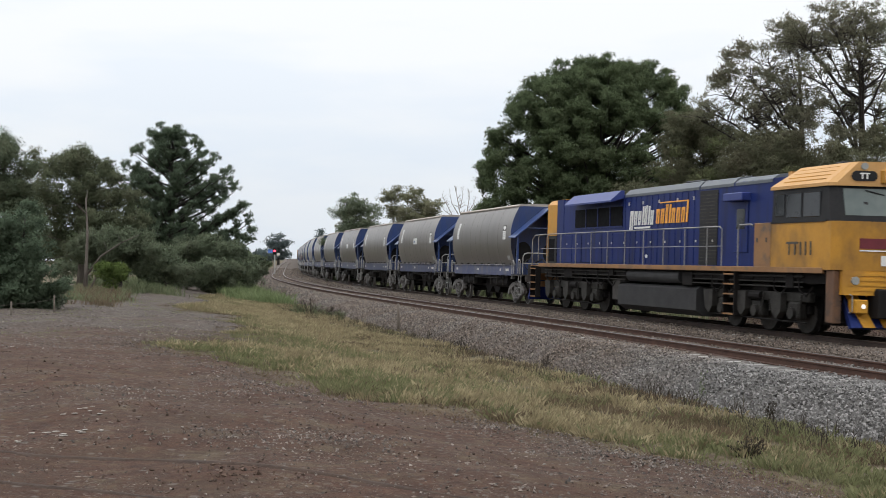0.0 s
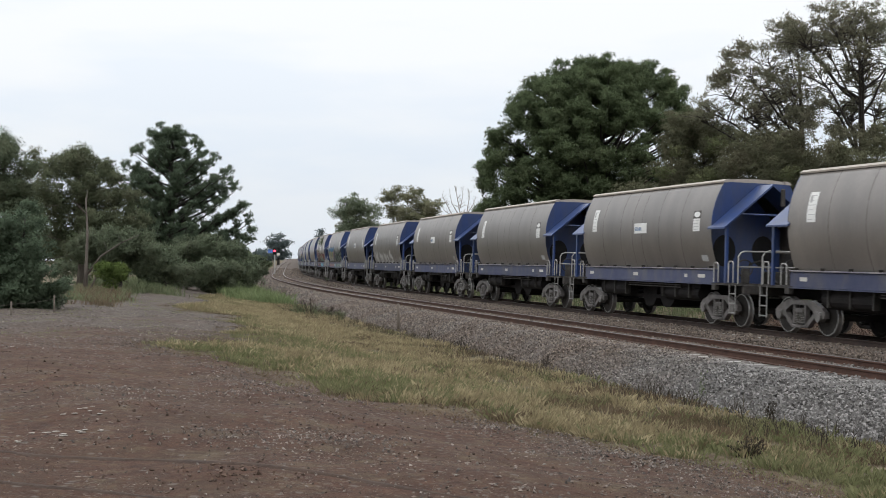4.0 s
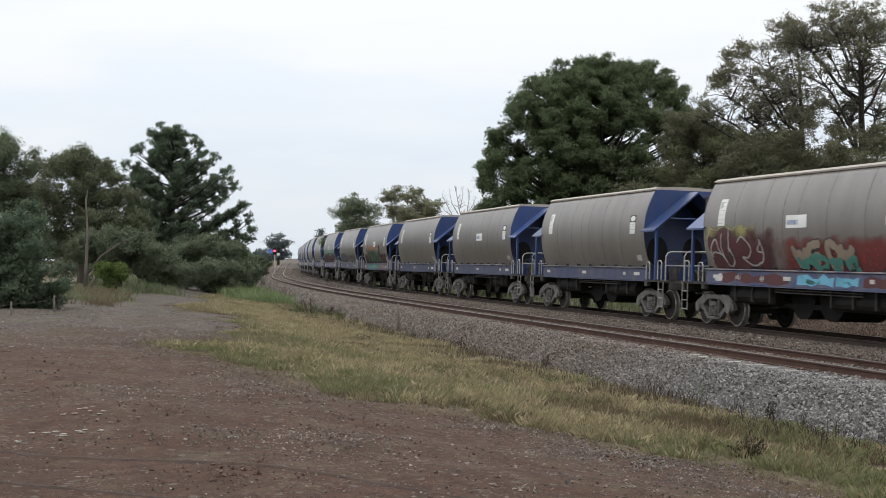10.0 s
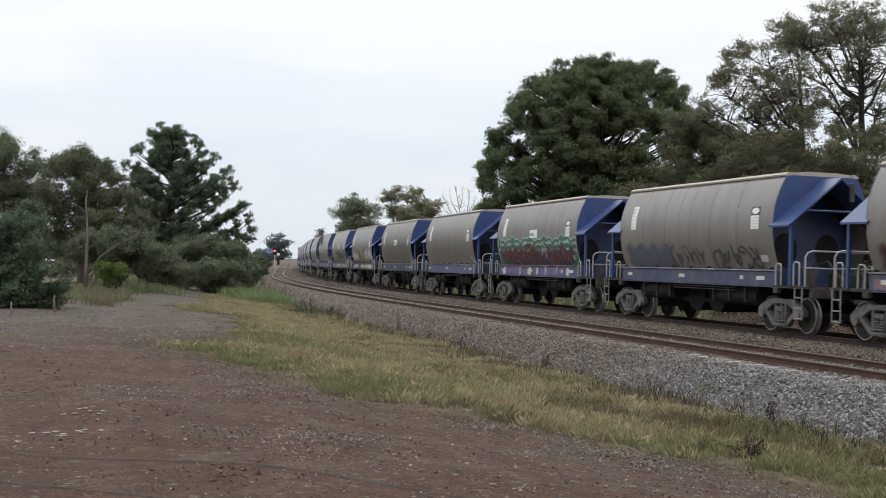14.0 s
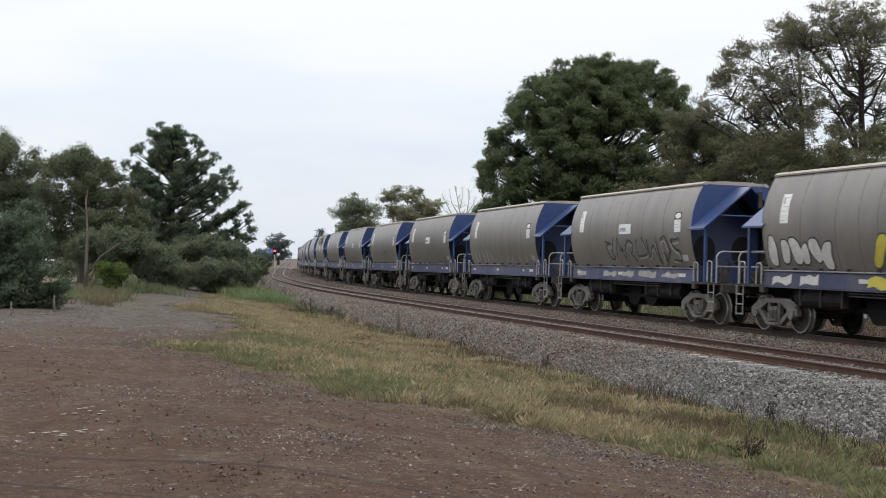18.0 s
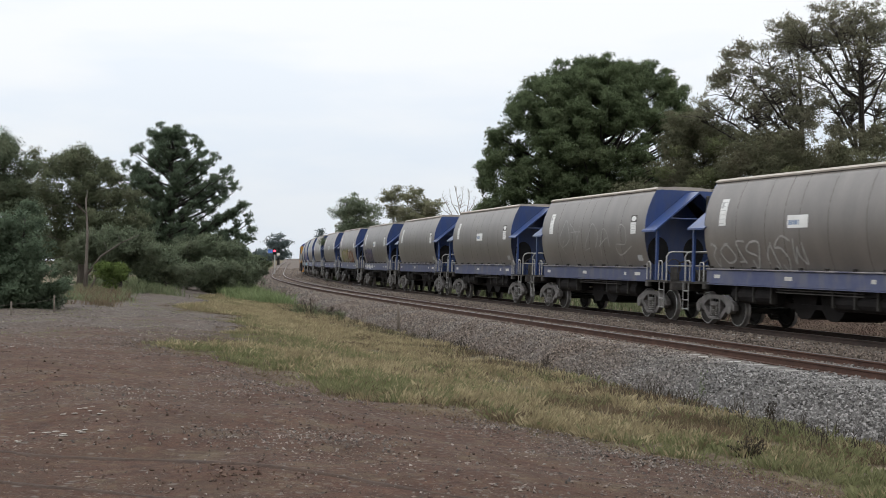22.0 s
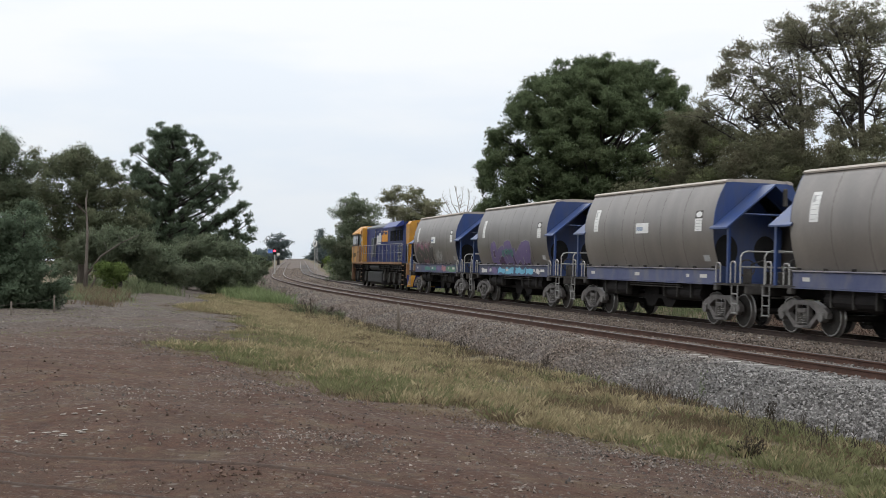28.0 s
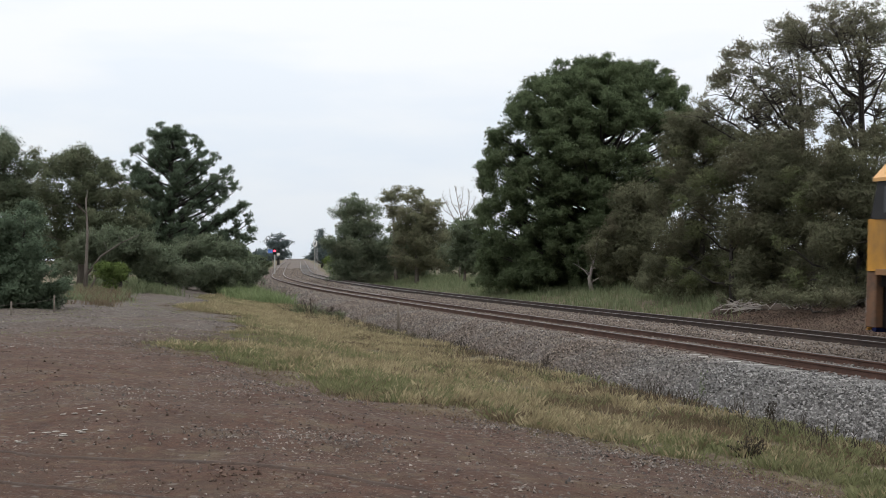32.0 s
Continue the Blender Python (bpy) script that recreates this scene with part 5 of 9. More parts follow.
        part("grab_iron", pipe(bmesh.new(), [(10.75, side * 1.12, 0.62), (10.86, side * 1.12, 0.66), (10.86, side * 1.12, 1.02), (10.75, side * 1.12, 1.06)], 0.016, 6), M_RAILING_DULL, loco)
        # number board, round vent and headlight on the front of the roof
        yaw = pose(10.72 - 0.24 * 0.68, side * 0.68, 3.86, 0, 0, side * 13.0)
        bm = bmesh.new()
        prism(bm, [(0.19 * (1 if math.cos(t) > 0 else -1) + 0.12 * math.cos(t), 0.12 * math.sin(t)) for t in np.linspace(0.08, 6.2, 20)], "x", 0.0, 0.035)
        part("number_board", bm, M_BLACK, loco, "black number board").matrix_basis = yaw
        letters("class_letters", "TT", 0.19, M_WHITE, loco, yaw @ pose(0.037, 0, -0.065, 90, 0, 90))
        part("roof_vent", rod(bmesh.new(), (0.0, 0, 0.23), (0.04, 0, 0.23), 0.085, 14), M_LENS, loco).matrix_basis = yaw
        part("headlight", rod(bmesh.new(), (10.74, side * 0.13, 3.84), (10.80, side * 0.13, 3.84), 0.09, 14), M_LAMP, loco)
    part("headlight_box", one_box(10.60, 10.76, -0.3, 0.3, 3.68, 4.02, 0.03), M_YELLOW, loco)
    bm = bmesh.new()
    prism(bm, [(10.2, 1.26), (10.62, 1.24), (10.90, 0.0), (10.62, -1.24), (10.2, -1.26)], "z", 1.04, 1.62)
    part("nose_lower", bm, M_YELLOW, loco, "ribbed orange-yellow lower nose")
    part("nose_gear", one_box(10.5, 11.0, -0.5, 0.5, 0.5, 1.2, 0.03), M_GRIME, loco)
    # dark block added for the shaded hollow behind the plough
    part("pilot_box", one_box(9.75, 10.33, -1.16, 1.16, 0.34, 1.56, 0.03), M_GRIME, loco)
    part("horn", one_box(8.6, 9.0, -0.25, 0.25, 4.2, 4.34, 0.03), M_BLACK, loco)
    part("cab_roof_box", one_box(9.0, 9.5, -0.1, 0.1, 4.2, 4.28, 0.02), M_WHITE_DIRTY, loco)
    # tank, air reservoir, bogies
    bm = bmesh.new()
    prism(bm, [(-1.32, 0.98), (-1.2, 1.06), (1.2, 1.06), (1.32, 0.98), (1.32, 0.38), (1.05, 0.21), (-1.05, 0.21), (-1.32, 0.38)], "x", -2.35, 3.3)
    part("fuel_tank", bm, M_TANK, loco, "grey fuel tank")
    part("battery_box", one_box(-3.0, -2.4, -1.25, 1.25, 0.5, 1.2, 0.02), M_UNDER, loco)
    for side in (-1, 1):
        part("air_reservoir", rod(bmesh.new(), (-1.6, side * 1.18, 1.33), (2.2, side * 1.18, 1.33), 0.20, 18), M_TANK, loco)
    # dark gear hung along both sides of the frame
    rng = random.Random(5)
    for side in (-1, 1):
        x = -9.3
        while x < 9.3:
            w = rng.uniform(0.25, 0.8)
            drop = rng.uniform(0.15, 0.42)
            if -2.2 < x < 2.4:
                x = 2.4
                continue
            part("gear_box", one_box(x, x + w, *sorted((side * 0.8, side * rng.uniform(1.1, 1.36))), 1.5 - drop, 1.5, 0.015), M_GRIME, loco)
            x += w + rng.uniform(0.05, 0.5)
        for z, r in ((1.44, 0.03), (1.30, 0.022), (1.18, 0.02)):
            part("under_pipe", rod(bmesh.new(), (-9.4, side * 1.30, z), (-1.8, side * 1.30, z), r, 6), M_UNDER_DARK, loco)
            part("under_pipe", rod(bmesh.new(), (2.5, side * 1.30, z), (9.0, side * 1.30, z), r, 6), M_UNDER_DARK, loco)
        for x in (-9.2, -8.2, -5.2, -4.2, -3.2, 4.2, 5.0, 7.6, 8.8):
            part("hose", pipe(bmesh.new(), [(x, side * 1.3, 1.45), (x + 0.1, side * 1.34, 1.1), (x + 0.35, side * 1.3, 0.95), (x + 0.5, side * 1.2, 1.2)], 0.022, 6), M_GRIME, loco)
    part("frame_belly", one_box(-9.6, 9.6, -0.7, 0.7, 0.62, 1.3), M_GRIME, loco)
    for bx in (-6.55, 6.55):
        bogie = part("bogie", box(one_box(-2.3, 2.3, -0.95, 0.95, 0.72, 0.98, 0.02), -0.4, 0.4, -1.1, 1.1, 0.85, 1.25, 0.02), M_GRIME, loco)
        bogie.location = (bx, 0, 0)
        part("brake_rigging", box(one_box(-2.75, 2.75, -0.62, 0.62, 0.26, 0.72, 0.03), -2.2, 2.2, -0.98, 0.98, 0.5, 0.74, 0.03), M_GRIME, bogie)
        for side in (-1, 1):
            y0, y1 = sorted((side * 1.0, side * 1.18))
            bm = one_box(-2.55, 2.55, y0, y1, 0.80, 1.04, 0.03)
            for x in (-1.85, 0.0, 1.85):
                box(bm, x - 0.28, x + 0.28, y0 - 0.03, y1 + 0.05, 0.36, 0.82, 0.06)
            part("side_frame", bm, M_UNDER_DARK, bogie)
            for x in (-1.2, -0.65, 0.65, 1.2):
                part("spring", spring_mesh(x, side * 1.1, 0.5, 0.8, 0.075), M_UNDER_DARK, bogie)
            for x in (-2.5, -0.62, 1.2):
                bm = bmesh.new()
                prism(bm, [(x - 0.28, 1.02), (x + 0.28, 1.02), (x + 0.26, 0.55), (x + 0.06, 0.36), (x - 0.16, 0.5)], "y", *sorted((side * 1.16, side * 1.34)))
                part("sand_box", bm, M_UNDER_DARK, bogie)
            part("brake_cylinder", rod(bmesh.new(), (-0.3, side * 1.2, 0.92), (0.3, side * 1.2, 0.92), 0.11, 10), M_GRIME, bogie)
            for x in (-1.85, 0.0, 1.85):
                bm = rod(bmesh.new(), (x, side * 1.16, 0.52), (x, side * 1.30, 0.52), 0.15, 14)
                part("axle_cap", bm, M_UNDER_DARK, bogie)
                part("damper", rod(bmesh.new(), (x + 0.36, side * 1.26, 0.46), (x + 0.5, side * 1.26, 1.0), 0.03, 8), M_UNDER_DARK, bogie)
            part("brake_rod", rod(bmesh.new(), (-2.5, side * 1.22, 0.34), (2.5, side * 1.22, 0.30), 0.02, 6), M_GRIME, bogie)
        for k, dx in enumerate((-1.85, 0.0, 1.85)):
            w = part("wheelset", wheelset_mesh(0.52), [M_WHEEL, M_GRIME, M_UNDER_DARK], bogie)
            w.location = (dx, 0, 0.52)
            WHEELS.setdefault("loco_%d" % k, []).append(w)
    return loco


# ---------- painted letters and scuffs on some wagons ----------
def paint(name, a, b):
    return surface(name, a, b, 3.0, 0.55, 0.0, 14, 0.0, c=[v * 0.7 for v in a], c_scale=2.0, c_from=0.55, c_to=0.8)


P_WHITE = paint("white_spray", (0.50, 0.49, 0.47), (0.36, 0.35, 0.33))
P_BLACK = paint("black_spray", (0.03, 0.035, 0.035), (0.06, 0.06, 0.06))
P_CYAN = paint("sky_blue_spray", (0.10, 0.30, 0.42), (0.14, 0.36, 0.48))
P_YELLOW = paint("yellow_spray", (0.48, 0.40, 0.06), (0.38, 0.33, 0.06))
P_PINK = paint("dusty_pink_spray", (0.34, 0.15, 0.16), (0.28, 0.13, 0.14))
P_GREEN = paint("dark_green_spray", (0.03, 0.09, 0.06), (0.045, 0.12, 0.08))
P_MINT = paint("pale_green_spray", (0.30, 0.40, 0.34), (0.22, 0.32, 0.27))
P_VIOLET = paint("violet_spray", (0.13, 0.09, 0.19), (0.10, 0.08, 0.16))
P_CHALK = paint("faded_chalky_spray", (0.34, 0.33, 0.31), (0.24, 0.23, 0.215))
P_OCHRE = paint("dull_yellow_spray", (0.22, 0.20, 0.065), (0.17, 0.155, 0.06))
P_GREENBLACK = paint("green_black_spray", (0.013, 0.022, 0.018), (0.022, 0.034, 0.028))
P_DUST = paint("dusty_rose_spray", (0.20, 0.115, 0.115), (0.15, 0.09, 0.095))
P_MAROON = paint("maroon_spray", (0.085, 0.022, 0.024), (0.06, 0.02, 0.022))
P_SAND = paint("sandy_spray", (0.25, 0.20, 0.15), (0.20, 0.16, 0.12))
P_TEAL = paint("teal_spray", (0.06, 0.20, 0.16), (0.05, 0.15, 0.13))
P_MOSS = paint("moss_green_spray", (0.09, 0.20, 0.11), (0.07, 0.15, 0.09))
P_BROWN = paint("brown_grey_spray", (0.075, 0.068, 0.055), (0.055, 0.05, 0.042))


def strokes(wagon, name, material, x0, x1, z0, z1, n, seed, off, slant=0.25, fat=0.55, edge=None):
    """A row of slanting, rounded painted strokes on the near side of the shell, each a shape of its own."""
    rng = random.Random(seed)
    w = (x1 - x0) / n
    for i in range(n):
        cx = x0 + w * (i + 0.5) + rng.uniform(-0.12, 0.12) * w
        hz0, hz1 = z0 + rng.uniform(0, 0.18) * (z1 - z0), z1 - rng.uniform(0, 0.25) * (z1 - z0)
        tilt = rng.choice((-1, 1, 1)) * slant * rng.uniform(0.4, 1.1)
        hw = w * fat * rng.uniform(0.7, 1.1) / 2
        notch, depth = rng.uniform(0, 6.283), rng.uniform(0.0, 0.4) if fat > 0.5 else 0.0

        def ring(grow):
            pts = []
            for t in np.linspace(0, 6.283, 19)[:-1]:
                u, v = math.cos(t), math.sin(t)
                sq = 1.0 / max(abs(u) ** 3 + abs(v) ** 3, 1e-6) ** (1 / 3)
                sq *= 1.0 - depth * max(0.0, math.cos(t - notch)) ** 6
                z = (hz0 + hz1) / 2 + v * sq * ((hz1 - hz0) / 2 + grow)
                pts.append((cx + u * sq * (hw + grow) + tilt * (z - (hz0 + hz1) / 2) + 0.06 * math.sin(6 * z + i), z))
            return pts
        o = off + 0.0012 * (i % 3)
        bm = bmesh.new()
        blob(bm, ring(0.0), o + 0.004)
        ob = part(name, bm, material, wagon, "spray-painted letter shape")
        if edge:
            bm = bmesh.new()
            blob(bm, ring(0.04), o)
            part("painted_outline", bm, edge, ob)


def spray(name, a, b):
    """Paint sprayed thinly: it thins out and breaks up towards its rim."""
    m = paint(name, a, b)
    n, l = m.node_tree.nodes, m.node_tree.links
    at = n.new("ShaderNodeAttribute")
    at.attribute_name = "cover"
    tc, nz = n.new("ShaderNodeTexCoord"), n.new("ShaderNodeTexNoise")
    nz.inputs["Scale"].default_value, nz.inputs["Detail"].default_value = 2.2, 8.0
    l.new(tc.outputs["Object"], nz.inputs["Vector"])
    add, rng = n.new("ShaderNodeMath"), n.new("ShaderNodeMapRange")
    add.operation = "ADD"
    l.new(at.outputs["Fac"], add.inputs[0])
    l.new(nz.outputs["Fac"], add.inputs[1])
    rng.inputs["From Min"].default_value, rng.inputs["From Max"].default_value, rng.inputs["To Max"].default_value = 0.66, 1.35, 0.72
    l.new(add.outputs[0], rng.inputs["Value"])
    clear, mx = n.new("ShaderNodeBsdfTransparent"), n.new("ShaderNodeMixShader")
    l.new(rng.outputs[0], mx.inputs[0])
    l.new(clear.outputs[0], mx.inputs[1])
    l.new(n["Principled BSDF"].outputs[0], mx.inputs[2])
    l.new(mx.outputs[0], n["Material Output"].inputs["Surface"])
    return m


S_RED = spray("thin_red_spray", (0.22, 0.035, 0.03), (0.15, 0.03, 0.03))
S_MAROON = spray("thin_maroon_spray", (0.085, 0.022, 0.025), (0.06, 0.02, 0.022))
S_BLUE = spray("thin_blue_spray", (0.05, 0.20, 0.36), (0.06, 0.16, 0.28))
S_FLAME = spray("thin_orange_spray", (0.36, 0.17, 0.09), (0.28, 0.12, 0.07))
S_YELLOW = spray("thin_yellow_spray", (0.36, 0.33, 0.12), (0.28, 0.26, 0.12))
S_PINK = spray("thin_pink_spray", (0.32, 0.15, 0.20), (0.25, 0.12, 0.16))
S_HAZE = spray("thin_grey_blue_spray", (0.075, 0.095, 0.135), (0.09, 0.10, 0.125))
S_VIOLET = spray("thin_violet_spray", (0.10, 0.05, 0.11), (0.08, 0.045, 0.09))


def patch(wagon, name, material, x0, x1, z0, z1, seed, off):
    """A sprayed cloud of colour on the near side of the shell."""
    bm = skin(bmesh.new(), x0, x1, max(z0, 1.59), min(z1, 4.0), -1, off, 16, 8)
    ob = part(name, bm, material, wagon, "sprayed background colour")
    at = ob.data.attributes.new("cover", "FLOAT", "POINT")
    val = []
    for v in ob.data.vertices:
        u = (v.co.x - x0) / (x1 - x0)
        w = (v.co.z - z0) / (z1 - z0)
        val.append(max(0.0, min(1.0, 5 * u, 5 * (1 - u), 3 * (1 - w)) + 0.3 * math.sin(7 * v.co.x + seed) * (w > 0.3) - (0.6 if w > 0.97 or u < 0.02 or u > 0.98 else 0)))
    at.data.foreach_set("value", val)
    return ob


def scalloped(wagon, name, material, x0, x1, z0, z1, seed, off):
    """A sprayed field with a scalloped upper rim."""
    bm = bmesh.new()
    cols = []
    for x in np.linspace(x0, x1, 61):
        top = z1 + 0.07 * math.sin(3.1 * x + seed) + 0.12 * abs(math.sin(4.3 * x + 0.7 * math.sin(x + seed)))
        cols.append([bm.verts.new(shell_point(float(x), z0 + (top - z0) * k / 4, -1, off)) for k in range(5)])
    for a, b in zip(cols, cols[1:]):
        for k in range(4):
            bm.faces.new((a[k], b[k], b[k + 1], a[k + 1]))
    return part(name, bm, material, wagon, "sprayed field with a scalloped rim")


# abstract curls, each drawn in one or two strokes
SHAPES = [[((0.1, 0.05), (0.15, 0.6), (0.25, 1.0), (0.75, 0.95), (0.7, 0.5), (0.35, 0.45), (0.9, 0.0))], [((0.9, 0.85), (0.55, 1.0), (0.15, 0.75), (0.5, 0.5), (0.85, 0.3), (0.5, 0.0), (0.1, 0.12))],
          [((0.85, 0.8), (0.5, 1.0), (0.12, 0.6), (0.2, 0.1), (0.65, 0.0), (0.9, 0.3), (0.55, 0.4))], [((0.1, 0.0), (0.3, 0.6), (0.5, 1.0), (0.7, 0.5), (0.9, 0.0)), ((0.25, 0.35), (0.5, 0.42), (0.8, 0.33))],
          [((0.1, 0.95), (0.2, 0.3), (0.5, 0.0), (0.8, 0.3), (0.85, 0.95), (0.6, 0.75))], [((0.1, 0.0), (0.15, 0.95), (0.45, 0.4), (0.55, 0.5), (0.85, 1.0), (0.9, 0.0))],
          [((0.5, 0.0), (0.1, 0.3), (0.3, 0.9), (0.75, 0.95), (0.9, 0.45), (0.5, 0.05), (0.4, 0.35))]]


def curl(pts, n=5):
    """A smooth curve through the points."""
    p = [pts[0]] + list(pts) + [pts[-1]]
    out = []
    for a, b, c, d in zip(p, p[1:], p[2:], p[3:]):
        for i in range(n):
            t = i / n
            out.append(tuple(0.5 * (2 * b[k] + (c[k] - a[k]) * t + (2 * a[k] - 5 * b[k] + 4 * c[k] - d[k]) * t * t + (3 * b[k] - a[k] - 3 * c[k] + d[k]) * t ** 3) for k in (0, 1)))
    return out + [tuple(pts[-1])]


def glyphs(wagon, name, material, x0, x1, z0, z1, n, seed, off, slant=0.0, fat=0.2, edge=None, gap=0.04, rim=0.035, swell=0.7):
    """A row of shapes of sprayed curls, each one mesh, with an outline of its own."""
    rng = random.Random(seed)
    w = (x1 - x0) / n
    last = -1
    for i in range(n):
        pick = rng.choice([k for k in range(len(SHAPES)) if k != last])
        last = pick
        lift, drop = rng.uniform(-0.2, 0.02), rng.uniform(-0.02, 0.1)
        flip_u, flip_v = rng.random() < 0.5, rng.random() < 0.6
        sway = [rng.uniform(-0.26, 0.26) for _ in range(8)]

        def sheets(grow, o):
            bm = bmesh.new()
            for k, pts in enumerate(SHAPES[pick]):
                line = []
                bent = [(u + sway[j], v + sway[(j + 3) % 8] * 0.8) for j, (u, v) in enumerate(pts)]
                for u, v in curl([(1 - u if flip_u else u, 1 - v if flip_v else v) for u, v in bent]):
                    v = v * (1 + lift) + drop * (1 - v)
                    z = z0 + (z1 - z0) * v
                    line.append((x0 + w * (i + gap + (1 - 2 * gap) * u) + slant * (z - z0), z))
                rows = []
                for j, (cx, cz) in enumerate(line):
                    (ax, az), (bx, bz) = line[max(j - 1, 0)], line[min(j + 1, len(line) - 1)]
                    ln = math.hypot(bx - ax, bz - az) + 1e-6
                    dx, dz = (bx - ax) / ln, (bz - az) / ln
                    e = (fat * min(w, 0.9) * 0.5 * (0.55 if j in (0, len(line) - 1) else swell + (1 - swell) * abs(math.sin(1.3 * j + i)))) + grow
                    rows.append([bm.verts.new(shell_point(cx + sg * e * -dz, max(1.6, min(4.0, cz + sg * e * dx)), -1, o + 0.0007 * k + 0.00006 * j)) for sg in (-1, 0, 1)])
                for a, b in zip(rows, rows[1:]):
                    for c in (0, 1):
                        bm.faces.new((a[c], a[c + 1], b[c + 1], b[c]))
            return bm
        ob = part(name, sheets(0.0, off + 0.006), material, wagon, "spray-painted curling letter shape")
        if edge:
            part("painted_outline", sheets(rim, off), edge, ob)


def sill_paint(wagon, name, material, spans, z0=1.19, z1=1.54):
    """Runs of paint over the flat sill, each with an uneven rim."""
    for k, (x0, x1) in enumerate(spans):
        rng = random.Random(int(x0 * 100) + k)
        bm = bmesh.new()
        n = max(4, int((x1 - x0) / 0.22))
        low = [(x0 + (x1 - x0) * i / n, z0 + rng.uniform(0, 0.10)) for i in range(n + 1)]
        high = [(x0 + (x1 - x0) * i / n + 0.04, z1 - rng.uniform(0, 0.14)) for i in range(n + 1)]
        prism(bm, low + high[::-1], "y", -1.2745, -1.2715)
        part(name, bm, material, wagon, "spray paint over the sill")


def decorate(i, w):
    n = i - 5
    if n == 1:
        glyphs(w, "painted_scrawl", P_CHALK, -3.4, 1.9, 2.45, 3.2, 8, 3, 0.008, 0.1, 0.07, gap=-0.1)
        for x0, x1 in ((-3.9, -2.9), (-2.35, -1.45), (-0.85, 0.0), (0.5, 2.0)):
            glyphs(w, "painted_letter", P_WHITE, x0, x1, 1.66, 2.28, 1, int(x0 * 10) + 50, 0.008, -0.45, 0.34)
    elif n == 2:
        glyphs(w, "painted_scrawl", P_CHALK, -2.1, 2.0, 3.02, 3.48, 7, 13, 0.012, 0.15, 0.12)
        glyphs(w, "painted_scrawl", P_CHALK, 2.2, 4.4, 1.95, 2.2, 2, 14, 0.008, 0.0, 0.05)
    elif n == 3:
        patch(w, "painted_ground", S_BLUE, -4.75, 0.5, 1.9, 2.95, 5, 0.004)
        glyphs(w, "painted_letter", P_OCHRE, -4.5, -1.0, 1.72, 2.5, 6, 6, 0.012, 0.12, 0.34, edge=P_BLACK)
        glyphs(w, "painted_highlight", P_CHALK, -4.5, -1.1, 1.64, 2.1, 6, 61, 0.022, 0.3, 0.22)
        glyphs(w, "painted_letter", P_PINK, -0.95, -0.1, 1.85, 2.5, 3, 7, 0.012, 0.05, 0.24, edge=P_VIOLET)
        glyphs(w, "painted_letter", P_GREENBLACK, 0.3, 4.9, 1.66, 2.6, 5, 8, 0.012, -0.4, 0.34, edge=P_MINT, rim=0.05)
        glyphs(w, "painted_scrawl", P_CHALK, 0.2, 4.6, 2.45, 2.85, 7, 62, 0.010, -0.1, 0.07)
        sill_paint(w, "sill_paint", P_DUST, [(-4.6, -0.5)])
        sill_paint(w, "sill_paint_blue", P_CYAN, [(-0.35, 0.25)])
        sill_paint(w, "sill_paint_pale", P_MINT, [(0.5, 0.75), (1.2, 1.35), (1.7, 1.95), (2.4, 2.55), (3.0, 3.3), (4.0, 4.3)])
        sill_paint(w, "sill_paint_dark", P_GREENBLACK, [(0.8, 1.15), (1.4, 1.65), (2.0, 2.35), (2.6, 2.95), (3.4, 3.9)])
    elif n == 4:
        patch(w, "painted_ground", S_YELLOW, -4.75, -1.9, 2.2, 2.85, 15, 0.004)
        patch(w, "red_ground", S_RED, -1.3, 4.5, 1.55, 2.5, 16, 0.004)
        patch(w, "maroon_ground", S_MAROON, -4.7, -0.9, 1.5, 2.75, 17, 0.008)
        glyphs(w, "painted_letter", P_MAROON, -4.4, -1.4, 1.7, 2.45, 4, 18, 0.014, -0.35, 0.5, edge=P_BLACK)
        glyphs(w, "painted_highlight", P_CHALK, -4.4, -1.2, 1.68, 2.5, 4, 64, 0.024, -0.35, 0.07)
        glyphs(w, "painted_letter", P_SAND, -0.2, 2.6, 1.72, 2.3, 4, 19, 0.014, -0.3, 0.32, edge=P_BLACK)
        glyphs(w, "painted_highlight", P_TEAL, -0.1, 2.6, 1.64, 1.95, 4, 20, 0.024, -0.3, 0.26)
        sill_paint(w, "sill_paint", P_CYAN, [(-0.1, 1.5), (1.6, 2.5)])
        sill_paint(w, "sill_paint_teal", P_TEAL, [(0.3, 0.9), (1.9, 2.2)], 1.24, 1.44)
        sill_paint(w, "sill_paint_red", P_MAROON, [(-3.9, -0.5), (2.7, 4.4)])
        sill_paint(w, "sill_paint_pale", P_WHITE, [(-4.3, -3.9), (-3.2, -2.9), (-1.9, -1.7)], 1.24, 1.5)
    elif n == 8:
        patch(w, "painted_ground", S_MAROON, -4.7, -1.5, 1.5, 2.3, 25, 0.004)
        patch(w, "red_ground", S_MAROON, 0.5, 4.7, 1.5, 2.3, 26, 0.0045)
        patch(w, "flame_ground", S_FLAME, -3.6, 2.6, 1.9, 2.85, 27, 0.006)
        glyphs(w, "painted_letter", P_GREENBLACK, -3.2, 2.4, 1.68, 2.5, 5, 28, 0.012, -0.35, 0.36, edge=P_GREEN, rim=0.05)
        glyphs(w, "painted_highlight", P_MOSS, -3.1, 2.3, 1.66, 2.55, 5, 29, 0.024, -0.35, 0.08)
        sill_paint(w, "sill_paint", P_TEAL, [(-3.3, -2.3), (-2.2, -1.0), (-0.9, 0.2), (0.3, 1.2)])
        sill_paint(w, "sill_paint_pink", P_DUST, [(-4.7, -3.5), (1.4, 4.7)])
    elif n == 9:
